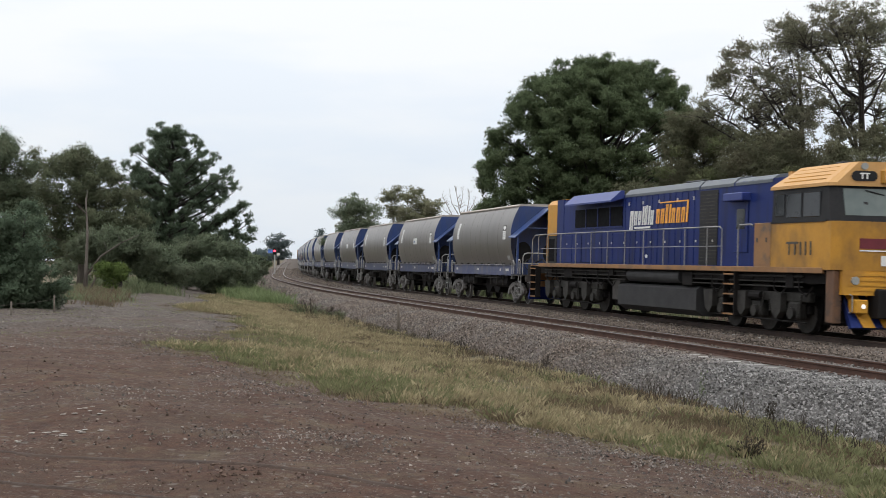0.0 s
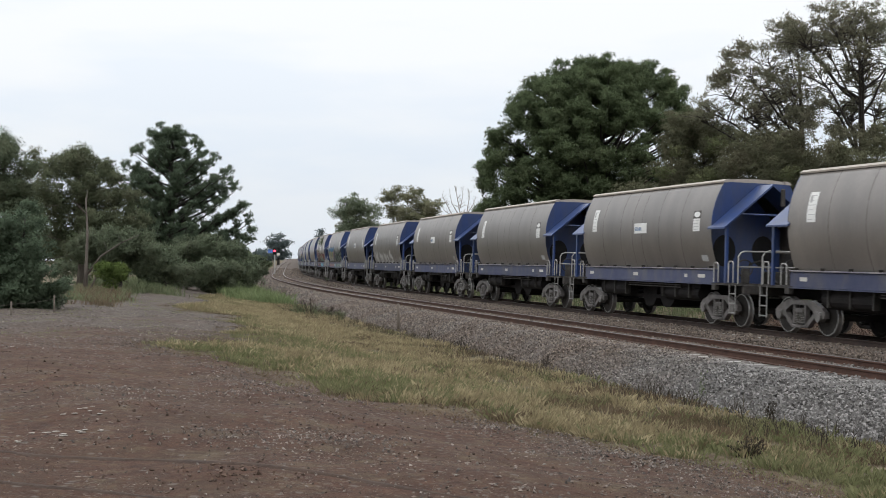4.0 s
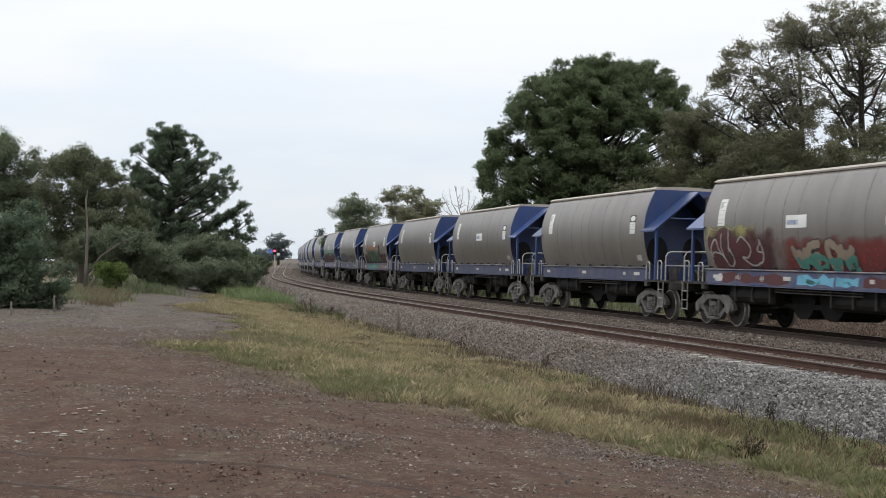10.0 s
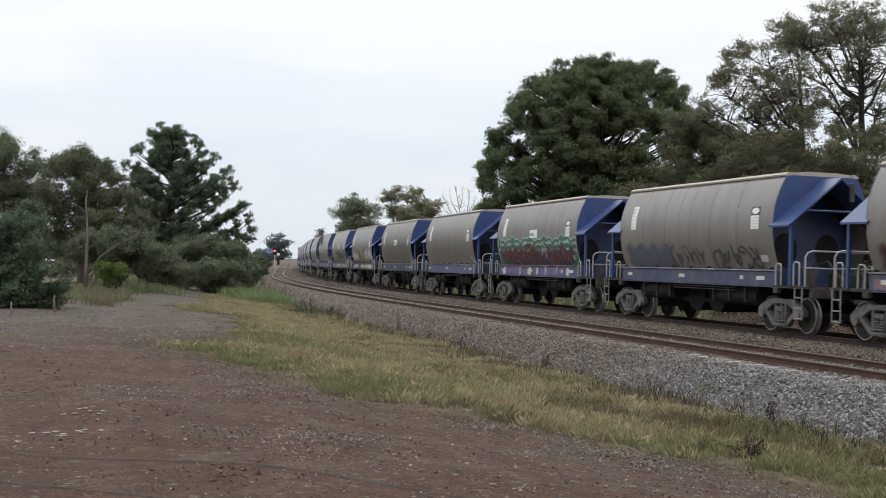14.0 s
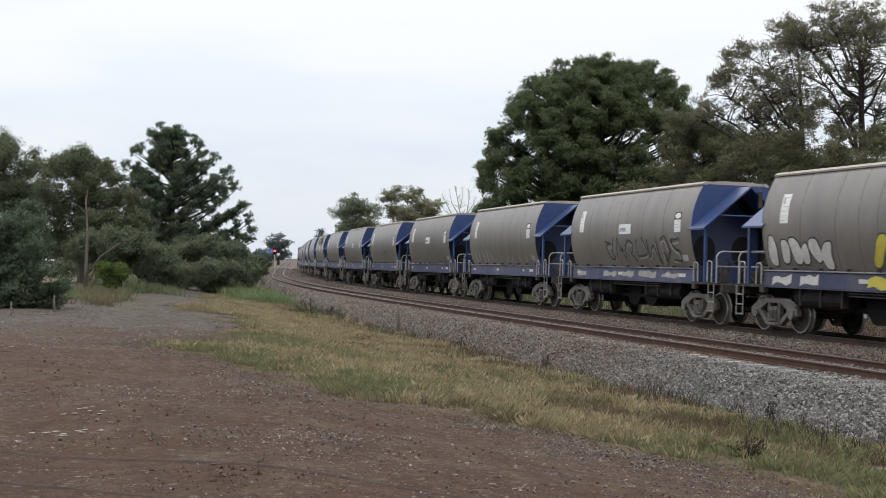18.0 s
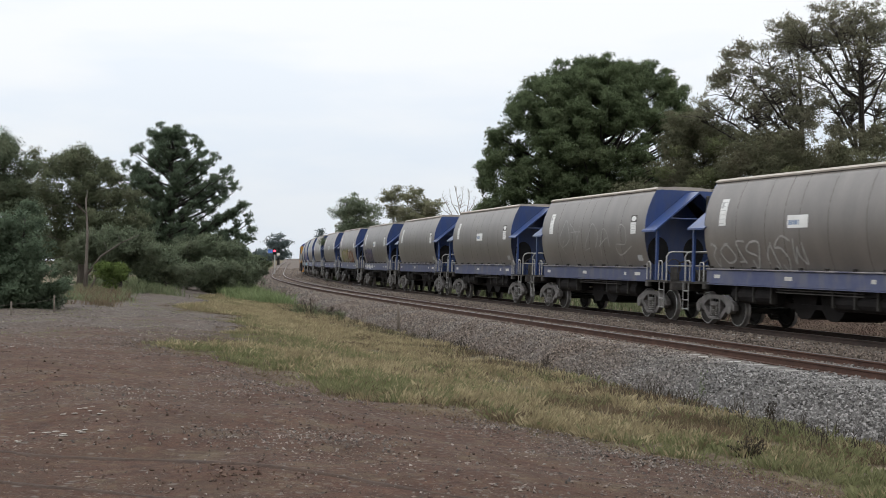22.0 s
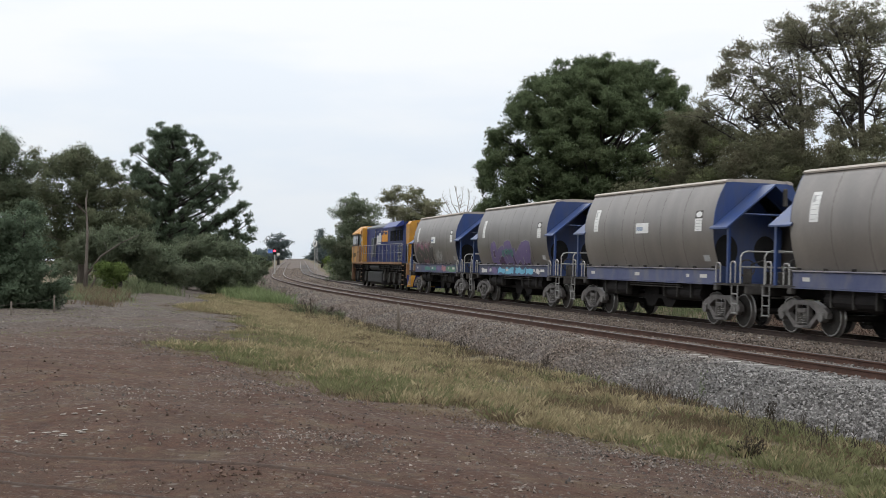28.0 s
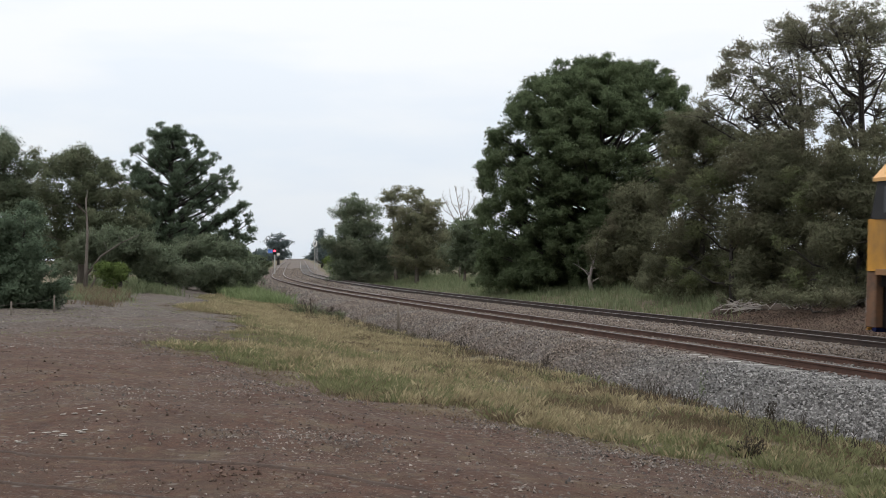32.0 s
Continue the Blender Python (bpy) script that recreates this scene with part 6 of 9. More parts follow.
        patch(w, "painted_ground", S_HAZE, -4.75, -0.6, 1.5, 2.4, 31, 0.004)
        glyphs(w, "painted_scrawl", P_BLACK, -1.3, 1.1, 1.7, 2.2, 5, 32, 0.008, -0.3, 0.11)
        glyphs(w, "painted_scrawl", P_BLACK, 1.4, 4.2, 1.7, 2.25, 5, 33, 0.008, -0.3, 0.14)
    elif n == 10:
        scalloped(w, "pale_rim", P_MINT, -4.72, 4.78, 1.62, 2.60, 35, 0.003)
        scalloped(w, "painted_ground", P_GREEN, -4.66, 4.72, 1.62, 2.53, 35, 0.0045)
        patch(w, "violet_ground", S_VIOLET, -4.6, 4.7, 1.5, 2.25, 36, 0.006)
        glyphs(w, "painted_letter", P_MAROON, -4.2, 0.6, 1.7, 2.3, 6, 38, 0.012, -0.3, 0.26, edge=P_DUST, rim=0.025)
        glyphs(w, "painted_letter", P_MAROON, 1.6, 4.5, 1.7, 2.3, 4, 39, 0.012, -0.3, 0.26, edge=P_DUST, rim=0.025)
        glyphs(w, "painted_scrawl", P_CHALK, 0.8, 1.5, 1.9, 2.45, 1, 40, 0.012, 0.0, 0.12)
        sill_paint(w, "sill_paint", P_VIOLET, [(-3.9, -1.2), (0.5, 3.3)])
        sill_paint(w, "sill_paint_white", P_WHITE, [(-4.3, -3.95), (-2.2, -1.8), (-1.0, -0.6), (0.1, 0.3), (1.0, 1.3), (2.2, 2.5), (3.5, 3.8)])
    elif n == 13:
        strokes(w, "painted_letter", P_WHITE, -4.6, -1.7, 1.64, 2.5, 6, 45, 0.010, -0.3, 0.95, edge=P_BLACK)
        strokes(w, "painted_letter", P_YELLOW, -0.5, 0.5, 1.64, 2.6, 1, 46, 0.010, -0.4, 0.55, edge=P_BLACK)
        strokes(w, "painted_letter", P_PINK, 0.4, 1.1, 1.64, 2.55, 1, 47, 0.010, -0.3, 0.6, edge=P_BLACK)
        strokes(w, "painted_letter", P_WHITE, 1.1, 4.6, 1.64, 2.62, 6, 48, 0.012, -0.45, 1.0, edge=P_BLACK)
        sill_paint(w, "sill_paint_white", P_WHITE, [(-4.5, -3.6), (-3.2, -2.4), (1.5, 2.1), (2.4, 3.9)])
        sill_paint(w, "sill_paint_yellow", P_YELLOW, [(-0.4, 0.6)])
        sill_paint(w, "sill_paint_pink", P_PINK, [(0.7, 1.3)])
    elif n == 22:
        patch(w, "painted_ground", S_HAZE, -4.3, -0.7, 1.6, 2.6, 92, 0.004)
        glyphs(w, "painted_letter", P_VIOLET, -4.2, -0.9, 1.72, 2.5, 6, 91, 0.010, -0.25, 0.17, edge=P_BLACK, rim=0.05)
        glyphs(w, "painted_highlight", P_SAND, -4.1, -1.0, 1.70, 2.2, 6, 97, 0.024, -0.25, 0.08)
        sill_paint(w, "sill_paint_white", P_WHITE, [(-3.9, -3.0), (-2.8, -2.0), (-1.8, -1.2)])
    elif n == 23:
        patch(w, "painted_ground", S_YELLOW, -4.2, 1.2, 1.6, 2.75, 94, 0.004)
        patch(w, "flame_ground", S_FLAME, -0.4, 3.4, 1.6, 2.6, 95, 0.005)
        glyphs(w, "painted_scrawl", P_SAND, -2.6, 2.6, 1.68, 2.4, 5, 93, 0.010, -0.3, 0.22)
    elif n == 27:
        patch(w, "painted_ground", S_VIOLET, -3.2, 3.0, 1.5, 2.35, 55, 0.004)
        glyphs(w, "painted_letter", P_VIOLET, -2.7, 2.7, 1.68, 2.35, 5, 56, 0.010, -0.15, 0.45, edge=P_CHALK, rim=0.03)
        glyphs(w, "painted_scrawl", P_TEAL, -1.2, 0.4, 1.98, 2.3, 4, 57, 0.022, 0.0, 0.2)
        sill_paint(w, "sill_paint", P_CYAN, [(-1.9, -0.9), (-0.8, 0.3), (0.6, 1.9), (2.0, 2.9)])
        sill_paint(w, "sill_paint_white", P_WHITE, [(-4.4, -3.6), (-3.2, -2.9), (3.2, 3.7)], 1.22, 1.48)
        sill_paint(w, "sill_paint_violet", P_VIOLET, [(-3.5, -3.25), (-2.8, -2.0)])
    elif n == 28:
        patch(w, "painted_ground", S_PINK, -4.7, -0.4, 1.6, 2.85, 65, 0.004)
        glyphs(w, "painted_letter", P_BROWN, -4.3, 0.2, 1.68, 2.45, 5, 66, 0.010, -0.35, 0.38, edge=P_SAND, rim=0.03)
        glyphs(w, "painted_highlight", P_BLACK, -4.3, 0.2, 1.70, 2.5, 5, 67, 0.022, -0.35, 0.05)
        glyphs(w, "painted_scrawl", P_CHALK, 0.5, 1.9, 1.75, 2.25, 3, 68, 0.010, -0.1, 0.3)
        sill_paint(w, "sill_paint", P_TEAL, [(-2.4, -1.2), (-0.9, 0.2)], 1.2, 1.5)
        sill_paint(w, "sill_paint_violet", P_VIOLET, [(0.4, 1.4)])
        sill_paint(w, "sill_paint_pink", P_PINK, [(1.5, 2.4)])
        sill_paint(w, "sill_paint_moss", P_MOSS, [(2.5, 4.4)])
    elif n == 18:
        glyphs(w, "painted_scrawl", P_CHALK, -4.6, 0.4, 1.68, 2.4, 7, 85, 0.008, -0.1, 0.09)
    elif n == 19:
        glyphs(w, "painted_scrawl", P_CHALK, -3.2, 3.6, 2.05, 3.15, 5, 86, 0.008, 0.1, 0.05)
    elif n == 17:
        glyphs(w, "painted_scrawl", P_CHALK, -3.4, 0.9, 2.5, 3.2, 7, 87, 0.008, 0.1, 0.06)
        glyphs(w, "dark_scrawl", P_BLACK, 0.2, 1.8, 2.0, 2.4, 4, 88, 0.008, 0.1, 0.1)
    elif n == 14:
        glyphs(w, "painted_scrawl", P_BLACK, -1.6, 4.4, 1.8, 2.55, 7, 89, 0.012, -0.3, 0.09)
        glyphs(w, "painted_highlight", P_CHALK, -1.5, 4.3, 1.76, 2.4, 7, 89, 0.008, -0.3, 0.07)
        sill_paint(w, "sill_paint_white", P_CHALK, [(-4.4, -3.6), (-2.0, -0.9), (-0.4, 0.5), (0.9, 2.2), (2.6, 4.2)], 1.24, 1.5)
    elif n == 15:
        strokes(w, "pale_scuff", M_SCUFF, -4.3, -1.2, 1.66, 2.3, 5, 80 + n, 0.008, -0.5, 0.3)
        strokes(w, "pale_scuff", M_SCUFF, 0.3, 4.5, 1.66, 2.1, 5, 90 + n, 0.008, -0.5, 0.14)
    if n % 2 == 0:
        bm = skin(bmesh.new(), -0.45, 0.5, 2.66, 2.98, -1, 0.012, 3, 3)
        p = part("number_panel", bm, M_WHITE, w, "white number panel")
        bm = bmesh.new()
        for x0, x1 in ((-0.38, -0.30), (-0.28, -0.21), (-0.19, -0.12), (-0.10, 0.02), (0.05, 0.10)):
            skin(bm, x0, x1, 2.74, 2.86, -1, 0.015, 1, 1)
        part("printed_bars", bm, M_PRINT_BLUE, p)


WAGONS = 34
first_wagon = tagged(build_wagon(), "weathered grey hopper wagon with blue sill and end canopies", "wagon", "hopper wagons of the train")
wagons = [first_wagon] + [copy_thing(first_wagon, Matrix()) for _ in range(WAGONS - 1)]
for i, w in enumerate(wagons):
    decorate(i, w)
    if i - 5 in (1, 2, 3, 4, 8, 9, 10, 13, 14, 17, 18, 19, 22, 23, 27, 28):
        tagged(w, {14: "grey hopper wagon with black scrawl over chalky strokes", 17: "grey hopper wagon with faint chalky and black scrawl", 18: "grey hopper wagon with chalky scrawl above its sill",
                   19: "grey hopper wagon with large faint chalky curls", 22: "grey hopper wagon with dark violet letters and a white-splashed sill", 23: "grey hopper wagon sprayed dull yellow and orange",
                   1: "grey hopper wagon with white block letters and scrawl", 2: "grey hopper wagon with thin chalky scrawl", 9: "grey hopper wagon with dark blue haze and black scrawl", 3: "grey hopper wagon sprayed sky blue, yellow and dark green",
                   4: "grey hopper wagon sprayed maroon, red and cyan", 8: "grey hopper wagon with green letters on red flames",
                   10: "grey hopper wagon sprayed green and violet", 13: "grey hopper wagon with white, yellow and pink letters",
                   27: "grey hopper wagon with violet letters, cyan along its sill", 28: "grey hopper wagon with brown letters over pink spray"}[i - 5])
lead_loco = tagged(build_loco("TT111", False), "dark blue and orange diesel locomotive heading the train", "locomotive", "locomotives")
rear_loco = tagged(build_loco("TT109", True), "dark blue and orange diesel locomotive at the train's tail, cab trailing", "locomotive", "locomotives")


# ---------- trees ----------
# air haze is tinted into the leaf colours of distant trees
M_PINE_FAR = leaf_material("haze_tinted_far_pine", (0.112, 0.142, 0.140), (0.146, 0.180, 0.178), (0.130, 0.164, 0.156))
M_HAZY = leaf_material("haze_tinted_leaves", (0.130, 0.158, 0.102), (0.170, 0.200, 0.130), (0.172, 0.168, 0.112))


def leaf_cloud(centres, radii, leaf, tuft, per, cover, rng, flat=0.65, droop=0.0, squash=1.0):
    """Small leaves in round tufts; the tufts lie on and under the skin of each mass of the crown, with gaps between."""
    tc, tr, hub = [], [], []
    puffs, sizes = [], []
    for c, r in zip(centres, radii):
        if r < 2.2 * tuft:
            puffs.append(c)
            sizes.append(r)
            continue
        m = int(rng.integers(7, 11))
        d = rng.normal(size=(m, 3))
        d[:, 2] = np.abs(d[:, 2]) * np.where(rng.random(m) < 0.75, 1, -0.7)
        d /= np.linalg.norm(d, axis=1, keepdims=True)
        puffs.extend(c + d * r * rng.uniform(0.5, 0.72, (m, 1)) * np.array([1, 1, squash]))
        sizes.extend(r * rng.uniform(0.3, 0.46, m))
    for c, r in zip(puffs, sizes):
        k = max(4, int(3.4 * cover * (r / tuft) ** 2 + 2))
        d = rng.normal(size=(k, 3)) * np.array([1, 1, 0.85])
        d[:, 2] = np.abs(d[:, 2]) * np.where(rng.random(k) < 0.7, 1, -1)
        d /= np.linalg.norm(d, axis=1, keepdims=True)
        tc.append(c + d * r * np.where(rng.random((k, 1)) < 0.72, rng.uniform(0.82, 1.04, (k, 1)), rng.uniform(0.25, 0.8, (k, 1))) * np.array([1, 1, 0.9 * squash]))
        tr.append(tuft * rng.uniform(0.6, 1.25, k))
        hub.append(np.repeat([c], k, axis=0))
    tc, tr, hub = np.concatenate(tc), np.concatenate(tr), np.concatenate(hub)
    which = np.repeat(np.arange(len(tc)), per)
    n = len(which)
    d = rng.normal(size=(n, 3))
    d /= np.linalg.norm(d, axis=1, keepdims=True)
    p = tc[which] + d * (tr[which] * rng.uniform(0.15, 1.0, n))[:, None] * np.array([1, 1, flat])
    d = d + rng.normal(size=(n, 3)) * 0.45 + np.array([0, 0, 0.3 - droop])
    d /= np.linalg.norm(d, axis=1, keepdims=True) + 1e-6
    w = np.cross(d, rng.normal(size=d.shape))
    w /= np.linalg.norm(w, axis=1, keepdims=True) + 1e-6
    s = rng.uniform(0.65, 1.3, n)[:, None]
    ln, wd = leaf[0] * s, leaf[1] * s
    v = np.stack([p - d * ln * 0.4 + w * wd * 0.5, p - d * ln * 0.4 - w * wd * 0.5, p + d * ln * 0.6], 1)
    return v, bulge(p - hub[which], p - tc[which], tr[which])


def bulge(from_mass, from_tuft, size):
    """Leaves turn their faces outwards from their tuft and from the mass that it sits on."""
    a = from_mass / (np.linalg.norm(from_mass, axis=1, keepdims=True) + 1e-6)
    return a * 0.8 + 0.7 * from_tuft / size[:, None] + np.array([0, 0, 0.25])


def leaf_mesh(name, v, way, material):
    """One mesh of three-cornered leaves, each facing its way and softly shaded."""
    way = way / (np.linalg.norm(way, axis=1, keepdims=True) + 1e-6)
    turned = np.einsum("ij,ij->i", np.cross(v[:, 1] - v[:, 0], v[:, 2] - v[:, 0]), way) < 0
    v[turned] = v[turned][:, [0, 2, 1]]
    me = big(name, v.reshape(-1, 3), np.arange(len(v) * 3).reshape(-1, 3), material, smooth=True)
    at = me.attributes.new("custom_normal", "FLOAT_VECTOR", "POINT")
    at.data.foreach_set("vector", np.repeat(way, 3, axis=0).astype(np.float32).ravel())
    return me


def inner_leaves(centres, radii, leaf, core, rng):
    """The dense shaded foliage inside each mass, that closes the crown."""
    ln, wd = leaf[0] * 1.3, leaf[0] * 0.6
    count = np.maximum(6, (core * 3.1 * radii ** 2 / (0.25 * ln * wd)).astype(int))
    which = np.repeat(np.arange(len(centres)), count)
    n = len(which)
    d = rng.normal(size=(n, 3))
    d /= np.linalg.norm(d, axis=1, keepdims=True)
    p = centres[which] + d * radii[which][:, None] * 0.70 * rng.random((n, 1)) ** 0.4 * np.array([1, 1.4, 0.92])
    a = rng.normal(size=(n, 3)) * np.array([1, 1, 0.7])
    a /= np.linalg.norm(a, axis=1, keepdims=True)
    b = np.cross(a, rng.normal(size=(n, 3)))
    b /= np.linalg.norm(b, axis=1, keepdims=True) + 1e-6
    s = rng.uniform(0.6, 1.2, (n, 1))
    a, b = a * s * ln * 0.5, b * s * wd * 0.5
    v = np.stack([p - a, p + a * 0.6 + b, p + a * 0.4 - b], 1)
    return v, bulge(p - centres[which], p - centres[which], radii[which])


def tree(name, x, y, lumps, leaves, leaf, tuft, per, cover, trunk, bark, limbs, label, seed, fork=0.2, flat=0.65, core=1.0, twigs=4, squash=1.0, limb=0.6):
    """A tapered trunk, curved limbs and a crown of leaf tufts; lumps: side offset, height and radius of the crown's masses."""
    rng = np.random.default_rng(seed)
    z0 = float(ground_z(np.array([x]), np.array([y]))[0])
    thing = tagged(new(name), label, "shrub" if name in ("shrub", "thicket") else "tree", "trees beside the line")
    thing.location = (x, y, z0 - 0.05)
    width = max(abs(l[0]) for l in lumps) + 0.1
    cen, rad = [], []
    for dx, z, r in lumps:
        lump_room = math.sqrt(max(width * width - dx * dx, 0.05))
        dy = rng.uniform(-0.55, 0.35) * min(lump_room, 3.5)
        cen.append((dx, dy, z - z0))
        rad.append(r)
        if len(lumps) > 3 and abs(dx) > 0.25 * width:
            cen.append((dx * 0.25 + rng.uniform(-0.5, 0.5), rng.choice((-0.45, 1.0)) * abs(dx), z - z0 - 0.1 * r))
            rad.append(r * 0.9)
    cen, rad = np.array(cen), np.array(rad)
    top = float(cen[:, 2].max())
    # trunk
    lean = cen[:, 0].mean() * 0.25
    axis = [Vector((lean * t * t + 0.12 * math.sin(3 * t + seed), 0.1 * math.sin(4 * t), top * 0.9 * t)) for t in np.linspace(0, 1, 8)]
    radii = [trunk * (1.25 if i == 0 else 1.0) * (1 - 0.85 * i / 7) for i in range(8)]
    part("trunk", pipe(bmesh.new(), axis, radii, 9), bark, thing, smooth=True)
    order = np.argsort(-rad * (1 + 0.3 * rng.random(len(rad))))[:limbs]
    for k in order:
        tip = Vector(cen[k])
        h = max(fork * top * 0.6, min(tip.z - 0.35 * math.hypot(tip.x, tip.y) - 0.3 * top * fork, 0.8 * top))
        h = max(0.06 * top, min(h, tip.z * 0.9))
        t = h / (top * 0.9)
        root = Vector((lean * t * t + 0.12 * math.sin(3 * t + seed), 0.1 * math.sin(4 * t), h))
        r0 = max(0.02, trunk * (1 - 0.85 * t) * limb)
        bend = Vector((0, 0, 0.12 * (tip - root).length))
        mid1, mid2 = root.lerp(tip, 0.33) - bend * 0.6, root.lerp(tip, 0.68) + bend * 0.2
        bm = pipe(bmesh.new(), [root, mid1, mid2, tip], [r0, r0 * 0.75, r0 * 0.5, r0 * 0.2], 6)
        for _ in range(twigs):
            d = Vector(rng.normal(size=3)) * float(rad[k]) * 0.75
            d.z = abs(d.z) * 0.6
            st = mid2.lerp(tip, float(rng.uniform(0, 0.9)))
            pipe(bm, [st, st + d * 0.5 + Vector((0, 0, 0.1)), st + d], [r0 * 0.35, r0 * 0.22, r0 * 0.08], 5)
        part("limb", bm, bark, thing, smooth=True)
    leaf, per = (leaf[0] * 0.70, leaf[1] * 0.90), int(per * 1.7)
    v, f = leaf_cloud(cen, rad, leaf, tuft, per, cover, rng, flat, 0.6 if name in ("conifer_tree", "wattle_tree") else 0.0, squash)
    if core:
        v2, f2 = inner_leaves(cen, rad, leaf, core, rng)
        v, f = np.concatenate([v, v2]), np.concatenate([f, f2])
    crown = new("crown", leaf_mesh("crown", v, f, leaves))
    crown.parent = thing
    return thing


def limbed_pine(x, y, heights, lefts, rights, label, seed, leaves, trunk, levels, whorl, first, gap, clump, tuft, leaf, per, cover, core, climb=0.4, fan=0.30, skin_clumps=0, windows=()):
    """A pine built from its limbs: whorls of rising limbs up the trunk, tufted from a way out to their tips; the outline
    gives how far the limbs reach to either side at some heights. skin_clumps: twigs more on the crown's skin;
    windows: low height, high height, side from, side to and the share of twigs kept, where the sky shows through."""
    rng = np.random.default_rng(seed)
    z0 = float(ground_z(np.array([x]), np.array([y]))[0])
    thing = tagged(new("pine_tree"), label, "tree", "trees beside the line")
    thing.location = (x, y, z0 - 0.05)
    hs, ls, rs = heights[::-1], lefts[::-1], rights[::-1]
    top = heights[0] - z0
    stem = [Vector((0.15 * math.sin(2.5 * t + seed), 0.12 * math.sin(3 * t), top * 0.97 * t)) for t in np.linspace(0, 1, 9)]
    part("trunk", pipe(bmesh.new(), stem, [trunk * (1.3 if i == 0 else 1.0) * (1 - 0.93 * i / 8) for i in range(9)], 10), M_BARK_DARK, thing, smooth=True)
    cen, rad = [], []
    turn = 0.0
    for zt in np.linspace(heights[-1], heights[0] - 0.35, levels):
        bm = bmesh.new()
        for _ in range(whorl):
            turn += 2.39996 + rng.normal(0, 0.25)
            z_tip = zt + rng.uniform(-0.4, 0.3)
            c, sn = math.cos(turn), math.sin(turn)
            ex = float(np.interp(z_tip, hs, rs)) if c > 0 else -float(np.interp(z_tip, hs, ls))
            ex = max(ex, 0.3)
            ey = max(0.3, 0.42 * float(np.interp(z_tip, hs, rs) - np.interp(z_tip, hs, ls)))
            reach = rng.uniform(0.86, 1.04) / math.sqrt((c / ex) ** 2 + (sn / ey) ** 2)
            reach = max(0.25, reach - clump[0])
            tip = Vector((reach * c, reach * sn, z_tip - z0))
            z_root = min(max(0.9, tip.z - climb * reach - 0.2), top * 0.95)
            root = Vector((0, 0, z_root))
            mid = root.lerp(tip, 0.55) - Vector((0, 0, 0.10 * reach))
            path = [root.lerp(mid, t).lerp(mid.lerp(tip, t), t) for t in (0.0, 0.25, 0.5, 0.75, 1.0)]
            thick = 0.018 + 0.011 * reach
            pipe(bm, path, [thick * 1.5, thick * 1.2, thick, thick * 0.7, thick * 0.25], 5)
            side = Vector((-sn, c, 0))
            steps = max(1, int(reach * (1 - first) / gap))
            for k in range(steps + 1):
                t = first + (1 - first) * k / steps if steps else 1.0
                p = root.lerp(mid, t).lerp(mid.lerp(tip, t), t)
                for sg in ((-1, 1) if 0.2 < t < 0.97 else (0,)):
                    off = side * sg * rng.uniform(0.15, 1.0) * fan * reach * (1.05 - t) + Vector((0, 0, rng.uniform(-0.05, 0.28)))
                    q = p + off
                    if off.length > 0.35:
                        pipe(bm, [p, p.lerp(q, 0.6) - Vector((0, 0, 0.04)), q], [thick * 0.45, thick * 0.35, thick * 0.15], 4)
                    cen.append(q)
                    rad.append(rng.uniform(clump[0], clump[1]))
        part("branch_whorl", bm, M_BARK_DARK, thing, smooth=True)
    for _ in range(skin_clumps):
        z_at = heights[0] + 0.1 - (heights[0] - heights[-1]) * rng.random() ** 1.25
        a = rng.uniform(2.95, 6.47) if rng.random() < 0.85 else rng.uniform(0, 6.283)
        c, sn = math.cos(a), math.sin(a)
        ex = max(0.4, float(np.interp(z_at, hs, rs)) if c > 0 else -float(np.interp(z_at, hs, ls)))
        ey = max(0.4, 0.42 * float(np.interp(z_at, hs, rs) - np.interp(z_at, hs, ls)))
        reach = max(0.2, (1.0 if rng.random() < 0.7 else rng.uniform(0.4, 1.0)) / math.sqrt((c / ex) ** 2 + (sn / ey) ** 2) - 0.6)
        cen.append(Vector((reach * c, reach * sn, z_at - 0.5 - z0)))
        rad.append(rng.uniform(clump[0], clump[1]))
    cen, rad = np.array(cen), np.array(rad)
    if windows:
        keep = np.where((cen[:, 1] > 2.0) & (cen[:, 2] < 0.72 * top), 0.45, 1.0)
        for low, high, x0, x1, share in windows:
            inside = (cen[:, 2] + z0 > low) & (cen[:, 2] + z0 < high) & (cen[:, 0] > x0) & (cen[:, 0] < x1)
            keep = np.where(inside, share, keep)
        ok = rng.random(len(cen)) < keep
        cen, rad = cen[ok], rad[ok]
    v, way = leaf_cloud(cen, rad, leaf, tuft, per, cover, rng, 0.9, -0.25, 0.85)
    if core:
        v2, w2 = inner_leaves(cen, rad, leaf, core, rng)
        v, way = np.concatenate([v, v2]), np.concatenate([way, w2])
    crown = new("crown", leaf_mesh("crown", v, way, leaves))
    crown.parent = thing
    return thing


limbed_pine(10.0, 82.0, [14.3, 13.9, 13.1, 12.0, 10.2, 8.4, 7.5, 5.9, 4.1, 0.6], [-1.4, -3.1, -4.8, -6.2, -7.2, -7.9, -8.1, -8.0, -8.4, -7.6], [2.6, 3.6, 4.8, 5.7, 6.2, 6.1, 5.8, 5.0, 3.6, 2.0],
            "tall broad dark green pine beside the line", 1, M_PINE, 0.42, 25, 10, 0.5, 1.25, (0.5, 0.78), 0.24, (0.13, 0.06), 13, 0.85, 0.6, skin_clumps=560,
            windows=((8.6, 10.1, -0.6, 5.0, 0.16), (7.0, 8.2, 0.4, 5.5, 0.25), (6.0, 7.6, -4.0, -1.0, 0.6)))
